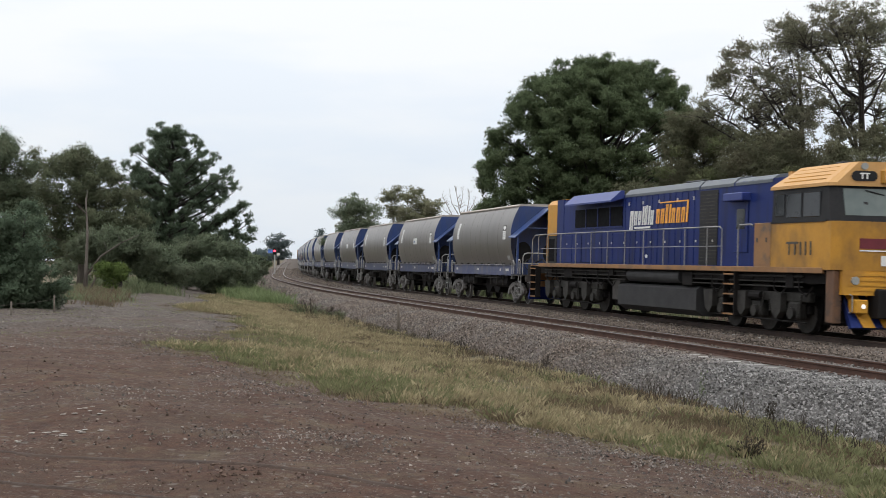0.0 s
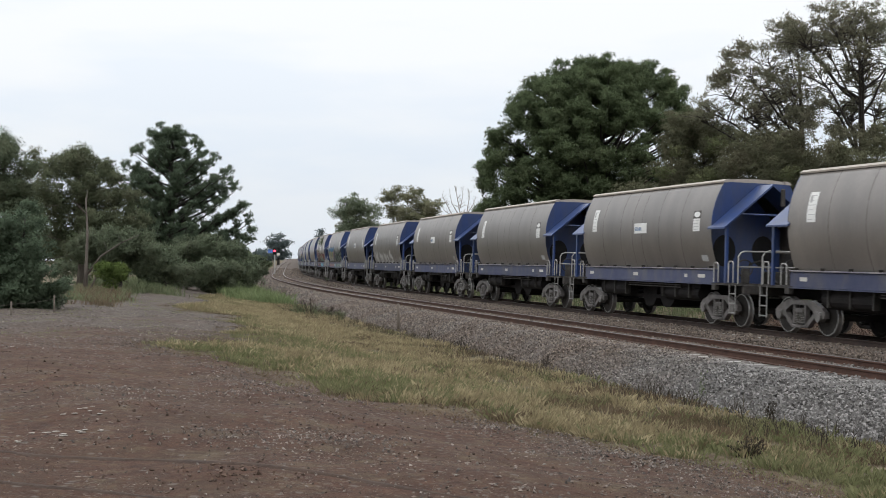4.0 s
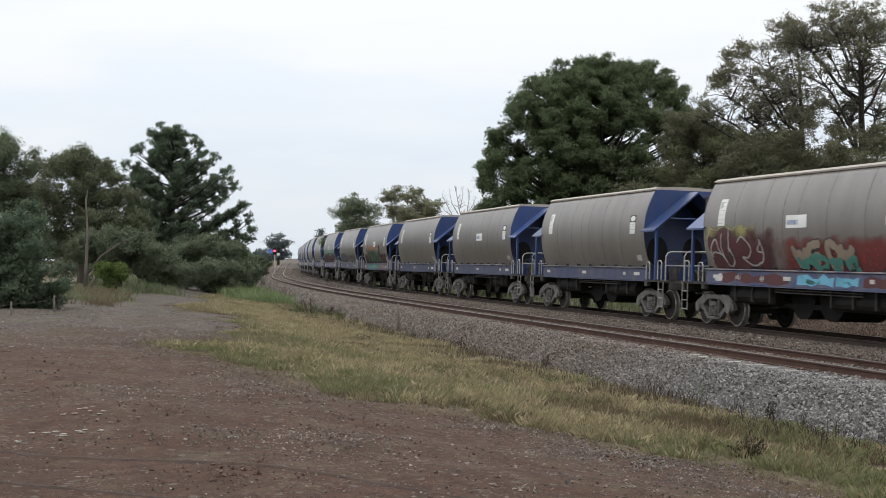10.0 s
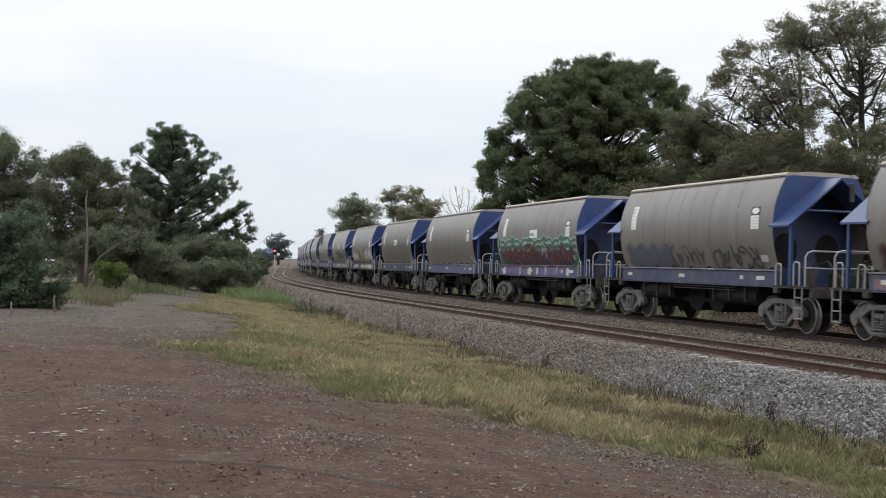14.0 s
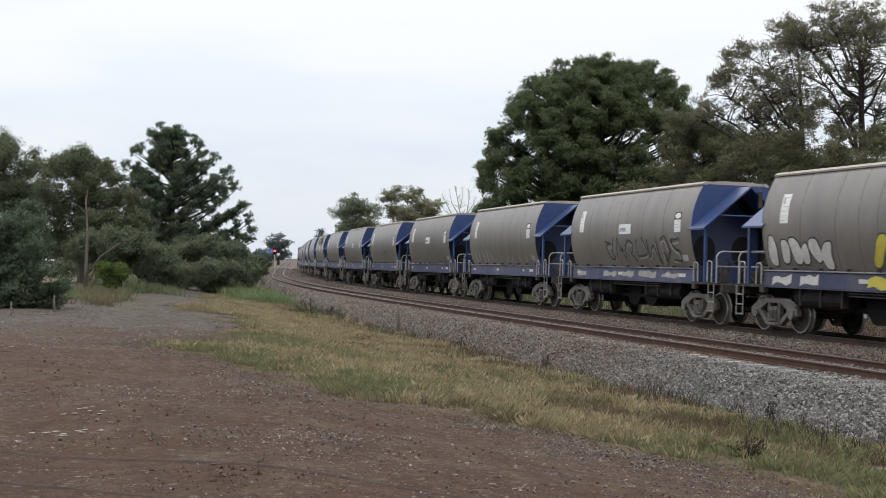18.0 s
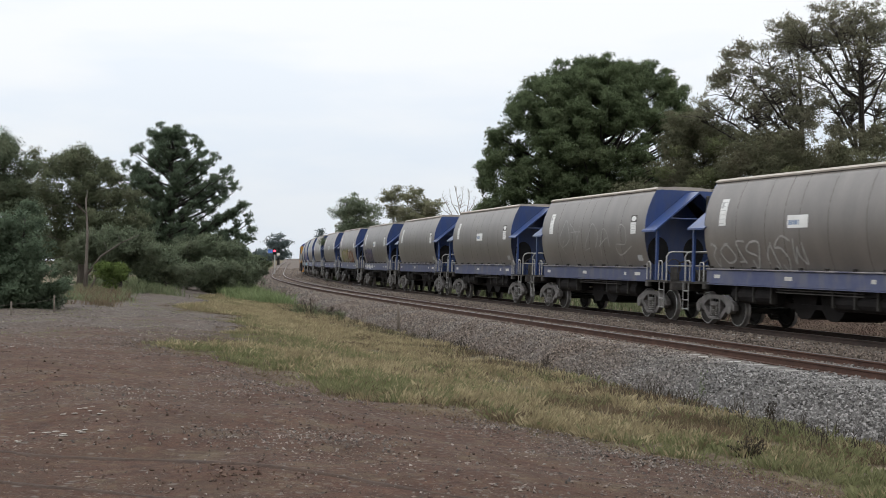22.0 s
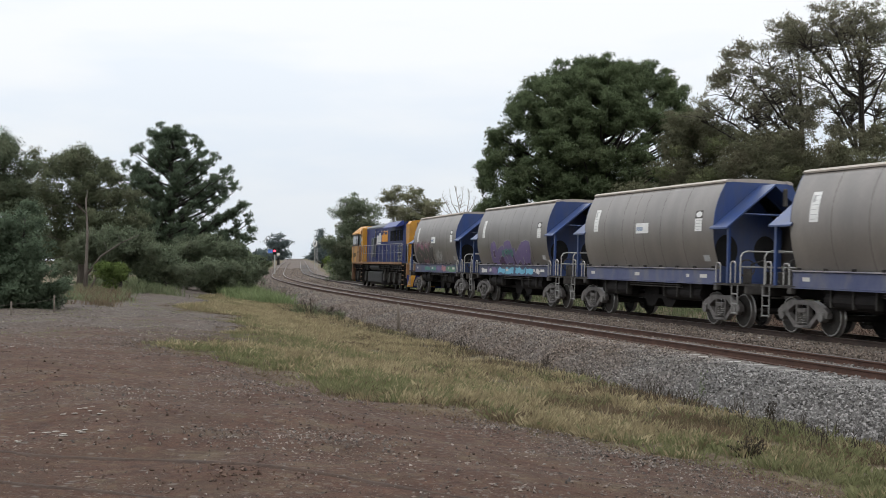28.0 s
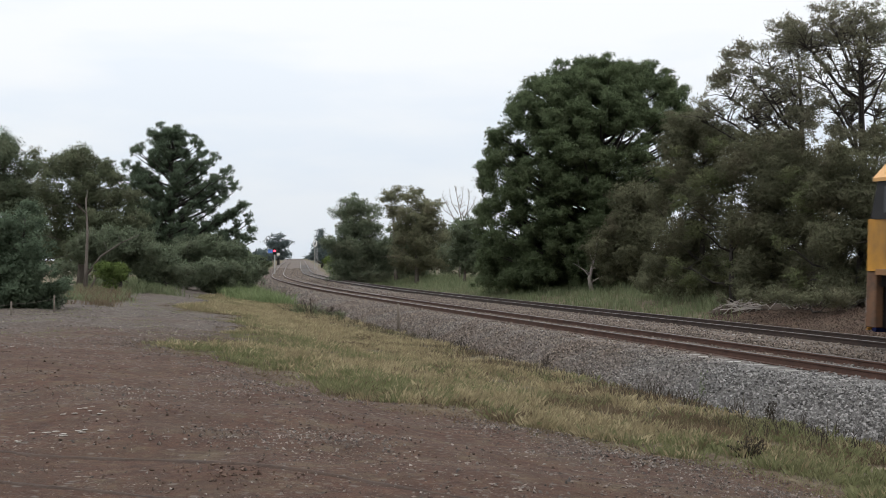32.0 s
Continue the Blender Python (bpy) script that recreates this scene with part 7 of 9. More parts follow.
tree('gum_tree', 18.2, 56.0, [(0.2, 12, 1.1), (-1.3, 11.7, 1.5), (-2.7, 11.3, 1.3), (0.8, 10.4, 1.3), (-0.8, 10.2, 1.2), (-2.2, 9.7, 1.2), (1.9, 11.7, 1.3), (0.7, 8.5, 1.1), (2.9, 10, 1.6), (-1.3, 8.5, 0.8), (-1.9, 12, 1), (-0.5, 12.4, 1.1), (-3.2, 11.7, 0.9), (0.8, 12.9, 0.6), (-2.6, 7.6, 0.8), (-1.6, 7.1, 0.7), (-3.3, 6.9, 0.7), (-0.6, 7.3, 0.7), (0.6, 7.0, 0.8), (-2.2, 6.3, 0.6)], leaves=M_GUM, leaf=(0.15, 0.055), tuft=0.30, per=20, cover=0.34, flat=0.8, core=0.0, twigs=14, trunk=0.3, bark=M_BARK_DARK, limbs=22, label='tall open gum tree with dark forking limbs', seed=2, fork=0.45)
tree('gum_tree', 16.9, 60.0, [(-1, 11.4, 1.3), (-2.3, 11, 1.3), (-3.4, 10.3, 1.1), (-4.1, 9.6, 0.9), (-2.4, 9.6, 1.3), (-1, 10, 1.3), (-3.4, 8.6, 1), (-4.7, 9, 0.9), (-1.9, 8.6, 0.9), (-0.3, 9, 0.8), (-2.8, 11.7, 0.8), (-1.4, 12.1, 0.9), (-3.7, 11, 0.7), (-4.4, 10, 0.7), (-5, 8.3, 0.8), (-3.7, 7.7, 1), (-2.4, 7.4, 0.8), (-1.0, 7.6, 0.8), (-3.1, 6.7, 0.7), (-1.5, 6.5, 0.7)], leaves=M_GUM, leaf=(0.15, 0.055), tuft=0.30, per=20, cover=0.40, flat=0.8, core=0.0, twigs=14, trunk=0.27, bark=M_BARK_DARK, limbs=22, label='leaning open gum tree with olive leaves', seed=3, fork=0.35)
tree('wattle_tree', 12.5, 62.0, [(-0.9, 8, 1.2), (0.3, 7.5, 1.3), (-1.3, 6.2, 1.5), (0.5, 6, 1.5), (-0.5, 4.6, 1.6), (-2.2, 4.9, 0.9), (-1.6, 3, 1.5), (0.3, 3.3, 1.5), (-0.8, 1.8, 1.3), (-2.2, 1.7, 1), (0.7, 1.7, 1.2), (-1.3, 7.5, 1.1), (-1.5, 8.5, 0.7), (-0.3, 8.5, 0.9), (-1.6, 0.7, 1), (-0.3, 0.6, 1), (1.1, 0.6, 1), (-2.7, 0.9, 0.9)], leaves=M_WATTLE, leaf=(0.145, 0.05), tuft=0.40, per=30, cover=0.74, core=1.1, flat=0.45, trunk=0.16, bark=M_BARK_DARK, limbs=9, label='dense olive-brown wattle tree', seed=4)
tree('wattle_tree', 14.5, 57.0, [(-1, 6.6, 1.4), (0.5, 6.5, 1.4), (-0.5, 5, 1.6), (1.2, 5.2, 1.4), (-1.5, 3.4, 1.5), (0.2, 3.4, 1.6), (1.7, 3.5, 1.4), (-1, 1.8, 1.3), (0.7, 1.7, 1.4), (-1.2, 0.7, 1.1), (0.2, 0.6, 1.1), (1.7, 0.6, 1.1), (-1.7, 5.9, 1.3), (1.5, 6.1, 0.9)], leaves=M_WATTLE, leaf=(0.145, 0.05), tuft=0.40, per=30, cover=0.78, core=1.4, flat=0.45, trunk=0.16, bark=M_BARK_DARK, limbs=9, label='dense dark wattle tree with drooping twigs', seed=5)
tree('wattle_tree', 16.6, 52.0, [(-1.1, 5.8, 1.1), (0.2, 5.5, 1.4), (-0.7, 4.4, 1.3), (0.9, 4.2, 1.5), (-0.9, 3, 1.2), (0.6, 2.7, 1.4), (2, 4.4, 1.5), (-0.5, 1.7, 1), (1.4, 1.7, 1.2), (2.7, 2.6, 1.5), (-1.1, 0.8, 1), (0.2, 0.7, 1), (1.6, 0.7, 1), (-1.6, 4.6, 1), (-1.6, 2.6, 1.1), (0.7, 6.7, 0.9)], leaves=M_WATTLE, leaf=(0.145, 0.05), tuft=0.40, per=30, cover=0.78, core=1.4, flat=0.45, trunk=0.16, bark=M_BARK_DARK, limbs=9, label='dense dark wattle tree beside the line', seed=6)
tree('wattle_tree', 10.8, 74.0, [(0.5, 5.5, 1.2), (1.4, 4.7, 1.2), (-0.6, 5.5, 0.9), (-1.9, 2.6, 1.2), (-0.6, 3.9, 1.6), (0.6, 3.2, 1.6), (-0.3, 2.1, 1.4), (1, 1.6, 1.2), (-1.3, 1.6, 1.1)], leaves=M_WATTLE, leaf=(0.2, 0.05), tuft=0.42, per=40, cover=1, trunk=0.14, bark=M_BARK_DARK, limbs=5, label='low olive wattle under the pine', seed=7)
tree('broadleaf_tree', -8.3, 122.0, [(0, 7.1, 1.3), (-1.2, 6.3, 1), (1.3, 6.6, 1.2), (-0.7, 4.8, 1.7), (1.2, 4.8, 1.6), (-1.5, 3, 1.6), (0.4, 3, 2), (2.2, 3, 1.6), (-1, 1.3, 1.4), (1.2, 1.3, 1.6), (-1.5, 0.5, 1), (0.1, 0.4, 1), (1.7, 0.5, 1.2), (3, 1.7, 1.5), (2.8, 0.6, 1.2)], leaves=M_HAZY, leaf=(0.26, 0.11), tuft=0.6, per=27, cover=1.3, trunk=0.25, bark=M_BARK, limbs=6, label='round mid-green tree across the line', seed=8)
tree('gum_tree', -4.7, 128.0, [(-0.6, 8.3, 0.9), (0.3, 9, 0.6), (-1.2, 7.9, 0.5), (1, 8.2, 0.6), (-0.4, 6.9, 0.8), (0.4, 6.4, 0.7)], leaves=M_OLIVE, leaf=(0.22, 0.08), tuft=0.5, per=27, cover=0.6, trunk=0.16, bark=M_BARK, limbs=6, label='thin open olive gum tree', seed=9, fork=0.5)
tree('broadleaf_tree', -2.3, 118.0, [(-0.1, 7.3, 1.4), (1.3, 6.6, 1.1), (-0.9, 6, 1.2), (0.8, 5.3, 1.6), (-1.3, 4.2, 1.5), (0.3, 3.5, 1.7), (2.3, 4, 1.2), (-1.8, 2.2, 1.5), (0, 1.7, 1.6), (1.8, 2, 1.5)], leaves=M_OLIVE, leaf=(0.26, 0.1), tuft=0.6, per=27, cover=1.15, trunk=0.2, bark=M_BARK, limbs=7, label='bushy dry olive tree with pale stems', seed=10)
tree('shrub', 1.9, 108.0, [(-0.6, 4.2, 1), (0.6, 4.8, 1), (-0.2, 2.9, 1.3), (1.1, 3.3, 1.2), (-1.2, 2.2, 1.1), (0.5, 1.6, 1.2), (1.7, 2.2, 1.1), (1.4, 5, 0.8)], leaves=M_MIDTREE, leaf=(0.26, 0.1), tuft=0.55, per=27, cover=1.2, trunk=0.12, bark=M_BARK, limbs=4, label='dense green shrub beside the pine', seed=11)
limbed_pine(-20.9, 100.0, [12.3, 11.1, 10.2, 8.9, 7.2, 6.0, 4.4, 1.6], [-1.2, -2.6, -3.4, -4.1, -4.3, -4.3, -4.3, -4.3], [0.9, 2.0, 3.9, 5.0, 5.7, 6.3, 7.0, 6.2],
            "tall open-limbed dark pine", 12, M_PINE_BLUE, 0.36, 22, 7, 0.5, 0.8, (0.30, 0.48), 0.25, (0.17, 0.055), 32, 0.85, 0.2, 0.45, 0.22)
tree('broadleaf_tree', -15.6, 88.0, [(-1, 2.7, 1.3), (0.8, 2.5, 1.2), (1.9, 2.7, 0.8), (-2.1, 2.3, 1.3), (-0.2, 1.6, 1), (1.7, 1.6, 0.9), (2.7, 1.6, 0.7), (-3.2, 1.9, 1.1), (-1.3, 0.9, 0.8), (0, 0.8, 0.8), (1.1, 0.9, 0.7), (2.1, 0.9, 0.5), (-2.9, 0.9, 0.8), (0.8, 0.3, 0.7), (1.7, 0.3, 0.6), (2.5, 0.4, 0.5), (-0.5, 0.3, 0.8), (3.1, 0.8, 0.5), (-1.7, 0.3, 0.8)], leaves=M_UNDERSTORY, leaf=(0.24, 0.08), tuft=0.5, per=29, cover=1.2, trunk=0.2, bark=M_BARK_DARK, limbs=5, label='low dark thicket under the pine', seed=13)
tree('gum_tree', -20.1, 72.0, [(-1.1, 7.2, 1.1), (-2.2, 7.1, 0.9), (0.2, 7.4, 1.1), (1.2, 6.8, 1), (2, 6.5, 0.6), (-1.4, 5.8, 1.2), (0.3, 5.8, 1.2), (1.6, 5.4, 1.1), (2.7, 5.4, 0.9), (3.1, 4.3, 1), (-0.6, 4.3, 1.4), (1.1, 4, 1.3), (2.3, 4, 1), (-2.2, 7.7, 0.5), (-0.5, 7.8, 0.5), (0.6, 7.6, 0.4), (-1.6, 2.9, 1.4), (0.3, 2.6, 1.4), (-2.5, 5.1, 1.2)], leaves=M_LEFT_GUM, leaf=(0.18, 0.065), tuft=0.45, per=30, cover=1.05, trunk=0.25, bark=M_BARK, limbs=9, label='bushy grey-green gum tree', seed=14)
tree('gum_tree', -21.5, 64.0, [(-0.4, 7.4, 0.9), (0.3, 6.9, 0.7), (-1.1, 6.7, 1), (0.1, 5.8, 1), (1, 5.5, 0.8), (-0.8, 5, 1.2), (0.6, 4.4, 1.1), (-0.1, 8, 0.5), (0.4, 7.5, 0.5), (1.1, 6.5, 0.7), (0, 3, 1.3), (1.4, 3.6, 1.2)], leaves=M_MIDTREE, leaf=(0.17, 0.06), tuft=0.42, per=30, cover=1.1, trunk=0.22, bark=M_BARK, limbs=7, label='grey-green gum tree at the yard edge', seed=15)
tree('broadleaf_tree', -16.3, 66.0, [(-1, 2.8, 1.1), (0.3, 2.8, 1.1), (1.3, 2.5, 1), (-0.3, 1.8, 1), (1, 1.7, 0.9), (2.1, 2.1, 0.8), (-1.9, 2.5, 1.1)], leaves=M_UNDERSTORY, leaf=(0.2, 0.07), tuft=0.45, per=29, cover=1.2, trunk=0.15, bark=M_BARK_DARK, limbs=5, label='dark green undergrowth tree', seed=16)
tree('conifer_tree', -13.1, 40.6, [(0.08, 3.67, 0.34), (-0.17, 3.17, 0.52), (0.34, 3.0, 0.43), (-0.42, 2.58, 0.69), (0.5, 2.33, 0.6), (-0.67, 1.82, 0.77), (0.17, 1.74, 0.77), (0.84, 1.65, 0.43), (-0.5, 1.07, 0.77), (0.34, 0.98, 0.69), (-1.26, 1.23, 0.77), (0.92, 1.07, 0.34), (-1.2, 0.8, 0.7), (-0.4, 0.75, 0.6), (0.4, 0.7, 0.6), (1.0, 0.7, 0.45), (-2.0, 0.9, 0.7), (-1.6, 1.8, 0.7), (1.3, 1.2, 0.35)], leaves=M_PINE_BLUE, leaf=(0.15, 0.05), tuft=0.30, per=29, cover=1.3, trunk=0.16, bark=M_BARK_DARK, limbs=8, label='drooping blue-green young conifer', seed=17)
tree('shrub', -13.8, 54.0, [(-0.2, 1.5, 0.5), (0.4, 1.4, 0.5), (0.1, 1.2, 0.4)], leaves=M_BUSH, leaf=(0.12, 0.05), tuft=0.2, per=27, cover=1.2, trunk=0.05, bark=M_BARK, limbs=3, label='bright yellow-green bush by a dead trunk', seed=18)
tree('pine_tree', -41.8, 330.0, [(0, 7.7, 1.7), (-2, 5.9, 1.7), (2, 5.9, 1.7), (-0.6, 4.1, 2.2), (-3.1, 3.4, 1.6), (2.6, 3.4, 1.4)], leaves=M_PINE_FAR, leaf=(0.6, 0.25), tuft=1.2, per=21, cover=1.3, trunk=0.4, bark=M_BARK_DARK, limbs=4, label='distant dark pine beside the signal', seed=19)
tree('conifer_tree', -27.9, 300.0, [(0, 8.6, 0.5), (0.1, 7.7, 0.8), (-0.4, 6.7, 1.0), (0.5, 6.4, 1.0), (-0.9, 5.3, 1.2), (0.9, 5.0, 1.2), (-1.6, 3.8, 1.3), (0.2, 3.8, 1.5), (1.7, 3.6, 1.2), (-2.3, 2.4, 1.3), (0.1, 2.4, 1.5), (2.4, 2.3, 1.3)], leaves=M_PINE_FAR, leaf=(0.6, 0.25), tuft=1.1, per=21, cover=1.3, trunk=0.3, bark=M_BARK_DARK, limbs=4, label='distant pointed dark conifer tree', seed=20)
tree('shrub', -24.9, 170.0, [(-0.5, 2.3, 1.1), (0.6, 1.6, 1.1), (1.5, 0.9, 0.8), (-1.6, 1.9, 1.1), (0.1, 0.5, 1), (2.1, 1.5, 0.6), (1.1, -0.1, 0.7)], leaves=M_MIDTREE, leaf=(0.4, 0.2), tuft=0.6, per=21, cover=1.3, trunk=0.1, bark=M_BARK, limbs=2, label='low hedge beside the distant line', seed=21)
tree('shrub', -15.1, 180.0, [(-0.9, 1.9, 0.7), (0, 1.5, 0.9), (1.1, 1.2, 1.2), (0.5, 0.5, 0.9)], leaves=M_BUSH, leaf=(0.4, 0.2), tuft=0.6, per=21, cover=1.3, trunk=0.1, bark=M_BARK, limbs=2, label='pale green bush by the distant line', seed=22)
tree('broadleaf_tree', -38.0, 150.0, [(-3.3, 3.2, 2.9), (0.7, 3.9, 2.9), (4.6, 3.6, 2.9), (8.5, 3.2, 2.9), (-7.2, 3.2, 2.9), (-11.1, 3.2, 2.9), (12.4, 2.6, 2.1)], leaves=M_PINE, leaf=(0.5, 0.22), tuft=0.9, per=27, cover=1.2, trunk=0.3, bark=M_BARK_DARK, limbs=5, label='dark woodland behind the yard', seed=23)
tree('thicket', 18.5, 78.0, [(-7.1, 1.3, 1.3), (-5.1, 1.6, 1.5), (-3, 1.3, 1.5), (-1, 1.6, 1.5), (1, 1.3, 1.5), (3, 1.6, 1.5), (5.1, 1.3, 1.5), (7.1, 1.6, 1.5), (9.1, 1.4, 1.5), (-4.1, 3, 1.5), (0, 3.1, 1.5), (4.1, 3.3, 1.5), (7.8, 3.3, 1.5)], leaves=M_WATTLE, leaf=(0.28, 0.1), tuft=0.55, per=32, cover=1.1, trunk=0.1, bark=M_BARK_DARK, limbs=10, label='dark scrubby thicket behind the wattles', seed=24)
tree('thicket', 4.7, 84.0, [(-2.0, 1.5, 0.9), (-1, 2.2, 1.1), (0.3, 2.7, 1.2), (1.6, 2.9, 1.3), (2.8, 2.7, 1.3), (-2.1, 0.7, 0.8), (-1.0, 0.8, 1), (0.4, 0.9, 1.1), (2, 0.9, 1.2), (3.4, 1, 1.2)], leaves=M_PINE, leaf=(0.2, 0.075), tuft=0.4, per=26, cover=1.1, trunk=0.1, bark=M_BARK_DARK, limbs=4, label='dark scrub at the foot of the big pine', seed=26)
tree('thicket', 9.0, 118.0, [(-4.6, 1.4, 1.5), (-2.6, 1.4, 1.6), (-0.5, 1.5, 1.7), (2, 1.5, 1.7), (4.6, 1.7, 1.7), (7.2, 1.7, 1.7)], leaves=M_PINE, leaf=(0.36, 0.14), tuft=0.7, per=27, cover=1.2, trunk=0.1, bark=M_BARK_DARK, limbs=4, label='dark thicket behind the big pine', seed=25)
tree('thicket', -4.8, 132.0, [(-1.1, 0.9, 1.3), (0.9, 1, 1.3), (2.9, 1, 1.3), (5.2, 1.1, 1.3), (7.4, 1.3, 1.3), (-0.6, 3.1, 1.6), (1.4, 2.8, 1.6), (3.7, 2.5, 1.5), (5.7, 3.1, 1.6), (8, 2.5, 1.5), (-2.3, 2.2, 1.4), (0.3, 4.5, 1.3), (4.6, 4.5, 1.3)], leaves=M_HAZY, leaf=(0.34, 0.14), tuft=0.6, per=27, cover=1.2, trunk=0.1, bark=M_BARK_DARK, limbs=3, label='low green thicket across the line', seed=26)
# unseen belts behind the camera, added to cut low skylight and pale reflections
tree('thicket', -52, -30, [(-12, 3, 3.5), (-7, 5, 4), (-2, 3.5, 4), (3, 5.5, 4.5), (8, 4, 4), (13, 3.5, 3.5), (-9, 8, 3), (0, 9, 3), (7, 8.5, 3)], leaves=M_PINE, leaf=(0.9, 0.4), tuft=1.8, per=20, cover=1.2, trunk=0.3, bark=M_BARK_DARK, limbs=5, label='unseen tree belt added to block low skylight', seed=30)
tree('thicket', -18, -38, [(-12, 3, 3.5), (-7, 5, 4), (-2, 3.5, 4), (3, 5.5, 4.5), (8, 4, 4), (13, 3.5, 3.5), (-9, 8, 3), (0, 9, 3), (7, 8.5, 3)], leaves=M_PINE, leaf=(0.9, 0.4), tuft=1.8, per=20, cover=1.2, trunk=0.3, bark=M_BARK_DARK, limbs=5, label='unseen tree belt added to block low skylight', seed=31)
tree('thicket', 20, -36, [(-12, 3, 3.5), (-7, 5, 4), (-2, 3.5, 4), (3, 5.5, 4.5), (8, 4, 4), (13, 3.5, 3.5), (-9, 8, 3), (0, 9, 3), (7, 8.5, 3)], leaves=M_PINE, leaf=(0.9, 0.4), tuft=1.8, per=20, cover=1.2, trunk=0.3, bark=M_BARK_DARK, limbs=5, label='unseen tree belt added to block low skylight', seed=32)
tree('thicket', 52, -28, [(-12, 3, 3.5), (-7, 5, 4), (-2, 3.5, 4), (3, 5.5, 4.5), (8, 4, 4), (13, 3.5, 3.5), (-9, 8, 3), (0, 9, 3), (7, 8.5, 3)], leaves=M_PINE, leaf=(0.9, 0.4), tuft=1.8, per=20, cover=1.2, trunk=0.3, bark=M_BARK_DARK, limbs=5, label='unseen tree belt added to block low skylight', seed=33)
tree('thicket', -17.1, 80.0, [(-6.2, 1.4, 0.9), (-4.9, 1.5, 0.9), (-3.5, 1.4, 0.9), (-2.1, 1.5, 0.9), (-0.7, 1.5, 1), (0.7, 1.5, 0.9), (2.1, 1.4, 0.9), (3.5, 1.4, 0.8), (4.7, 1.4, 0.7), (5.7, 1.3, 0.5)], leaves=M_UNDERSTORY, leaf=(0.24, 0.09), tuft=0.5, per=32, cover=1.2, trunk=0.1, bark=M_BARK_DARK, limbs=4, label='dark low scrub along the yard edge', seed=27)
tree('far_woods', -58.6, 430.0, [(-14, 3.4, 1.8), (-10.3, 3.8, 2.1), (-6.2, 4, 2.3), (-2.6, 3.4, 1.8), (0.9, 3.2, 1.8), (5.6, 2.7, 1.4)], leaves=M_PINE_FAR, leaf=(0.9, 0.4), tuft=1.2, per=19, cover=1.3, trunk=0.2, bark=M_BARK_DARK, limbs=2, label='distant trees beyond the signal, haze in their leaf colour', seed=28)
tree('far_woods', -34.5, 400.0, [(-5.7, 2.8, 1.5), (-2.6, 3.3, 1.9), (0.9, 3.3, 1.9), (4.3, 3.3, 1.9)], leaves=M_PINE_FAR, leaf=(0.9, 0.4), tuft=1.2, per=19, cover=1.3, trunk=0.2, bark=M_BARK_DARK, limbs=2, label='distant trees along the line, haze in their leaf colour', seed=29)
tree('thicket', 14.1, 49.5, [(-3.5, 0.5, 0.3), (-2.9, 0.6, 0.4), (-2.1, 0.5, 0.4), (-1.4, 0.6, 0.5), (-0.6, 0.5, 0.4), (0.1, 0.6, 0.5), (0.9, 0.5, 0.4), (1.6, 0.6, 0.5), (2.4, 0.6, 0.5), (3.2, 0.6, 0.6)], leaves=M_WATTLE, leaf=(0.14, 0.04), tuft=0.26, per=21, cover=0.9, core=0.8, trunk=0.05, bark=M_BARK_DARK, limbs=6, label='dark scrub at the foot of the wattles', seed=47)
tree('wattle_tree', 13.1, 58.5, [(-2.1, 1.2, 0.4), (-2, 0.9, 0.5), (-0.2, 5, 0.5), (-0.8, 7.1, 0.7), (-2.7, 6.8, 0.4), (-1.9, 5.4, 0.7), (-2, 1, 0.4), (-0.3, 5.7, 0.6), (-1.6, 3.3, 0.6), (-0.1, 1.7, 0.6), (1.3, 4.8, 0.4), (1.3, 4.1, 0.6), (1, 6.4, 0.5), (0.1, 3.2, 0.7), (0.8, 4.7, 0.4), (-2.5, 4.5, 0.6), (-2.8, 1.7, 0.6), (0.1, 6.9, 0.5), (-3.1, 5.9, 0.5), (-1.2, 5.7, 0.7)], leaves=M_WATTLE_LIT, leaf=(0.16, 0.045), tuft=0.34, per=26, cover=0.75, core=0.6, flat=0.4, trunk=0.12, bark=M_BARK_DARK, limbs=12, label='ragged olive wattle tree with drooping twigs', seed=48, twigs=6)
tree('wattle_tree', 15.9, 53.5, [(1.3, 1.1, 0.4), (-2, 2.6, 0.5), (-1.2, 4.9, 0.4), (0, 4.8, 0.5), (-1.6, 4.3, 0.5), (2, 4.4, 0.6), (-0.1, 3.9, 0.6), (-0.3, 1.1, 0.4), (2.8, 2.6, 0.7), (2.9, 4.8, 0.4), (1, 4.4, 0.5), (0.9, 4.8, 0.4), (0.2, 2.8, 0.6), (0.3, 5.2, 0.5), (1.6, 3, 0.5), (-2, 5.4, 0.5), (-1.6, 1.1, 0.6), (0.5, 3, 0.4), (-0.9, 4.3, 0.6), (1, 1.5, 0.6)], leaves=M_WATTLE_LIT, leaf=(0.16, 0.045), tuft=0.34, per=26, cover=0.75, core=0.6, flat=0.4, trunk=0.12, bark=M_BARK_DARK, limbs=12, label='ragged dark wattle tree beside the line', seed=49, twigs=6)


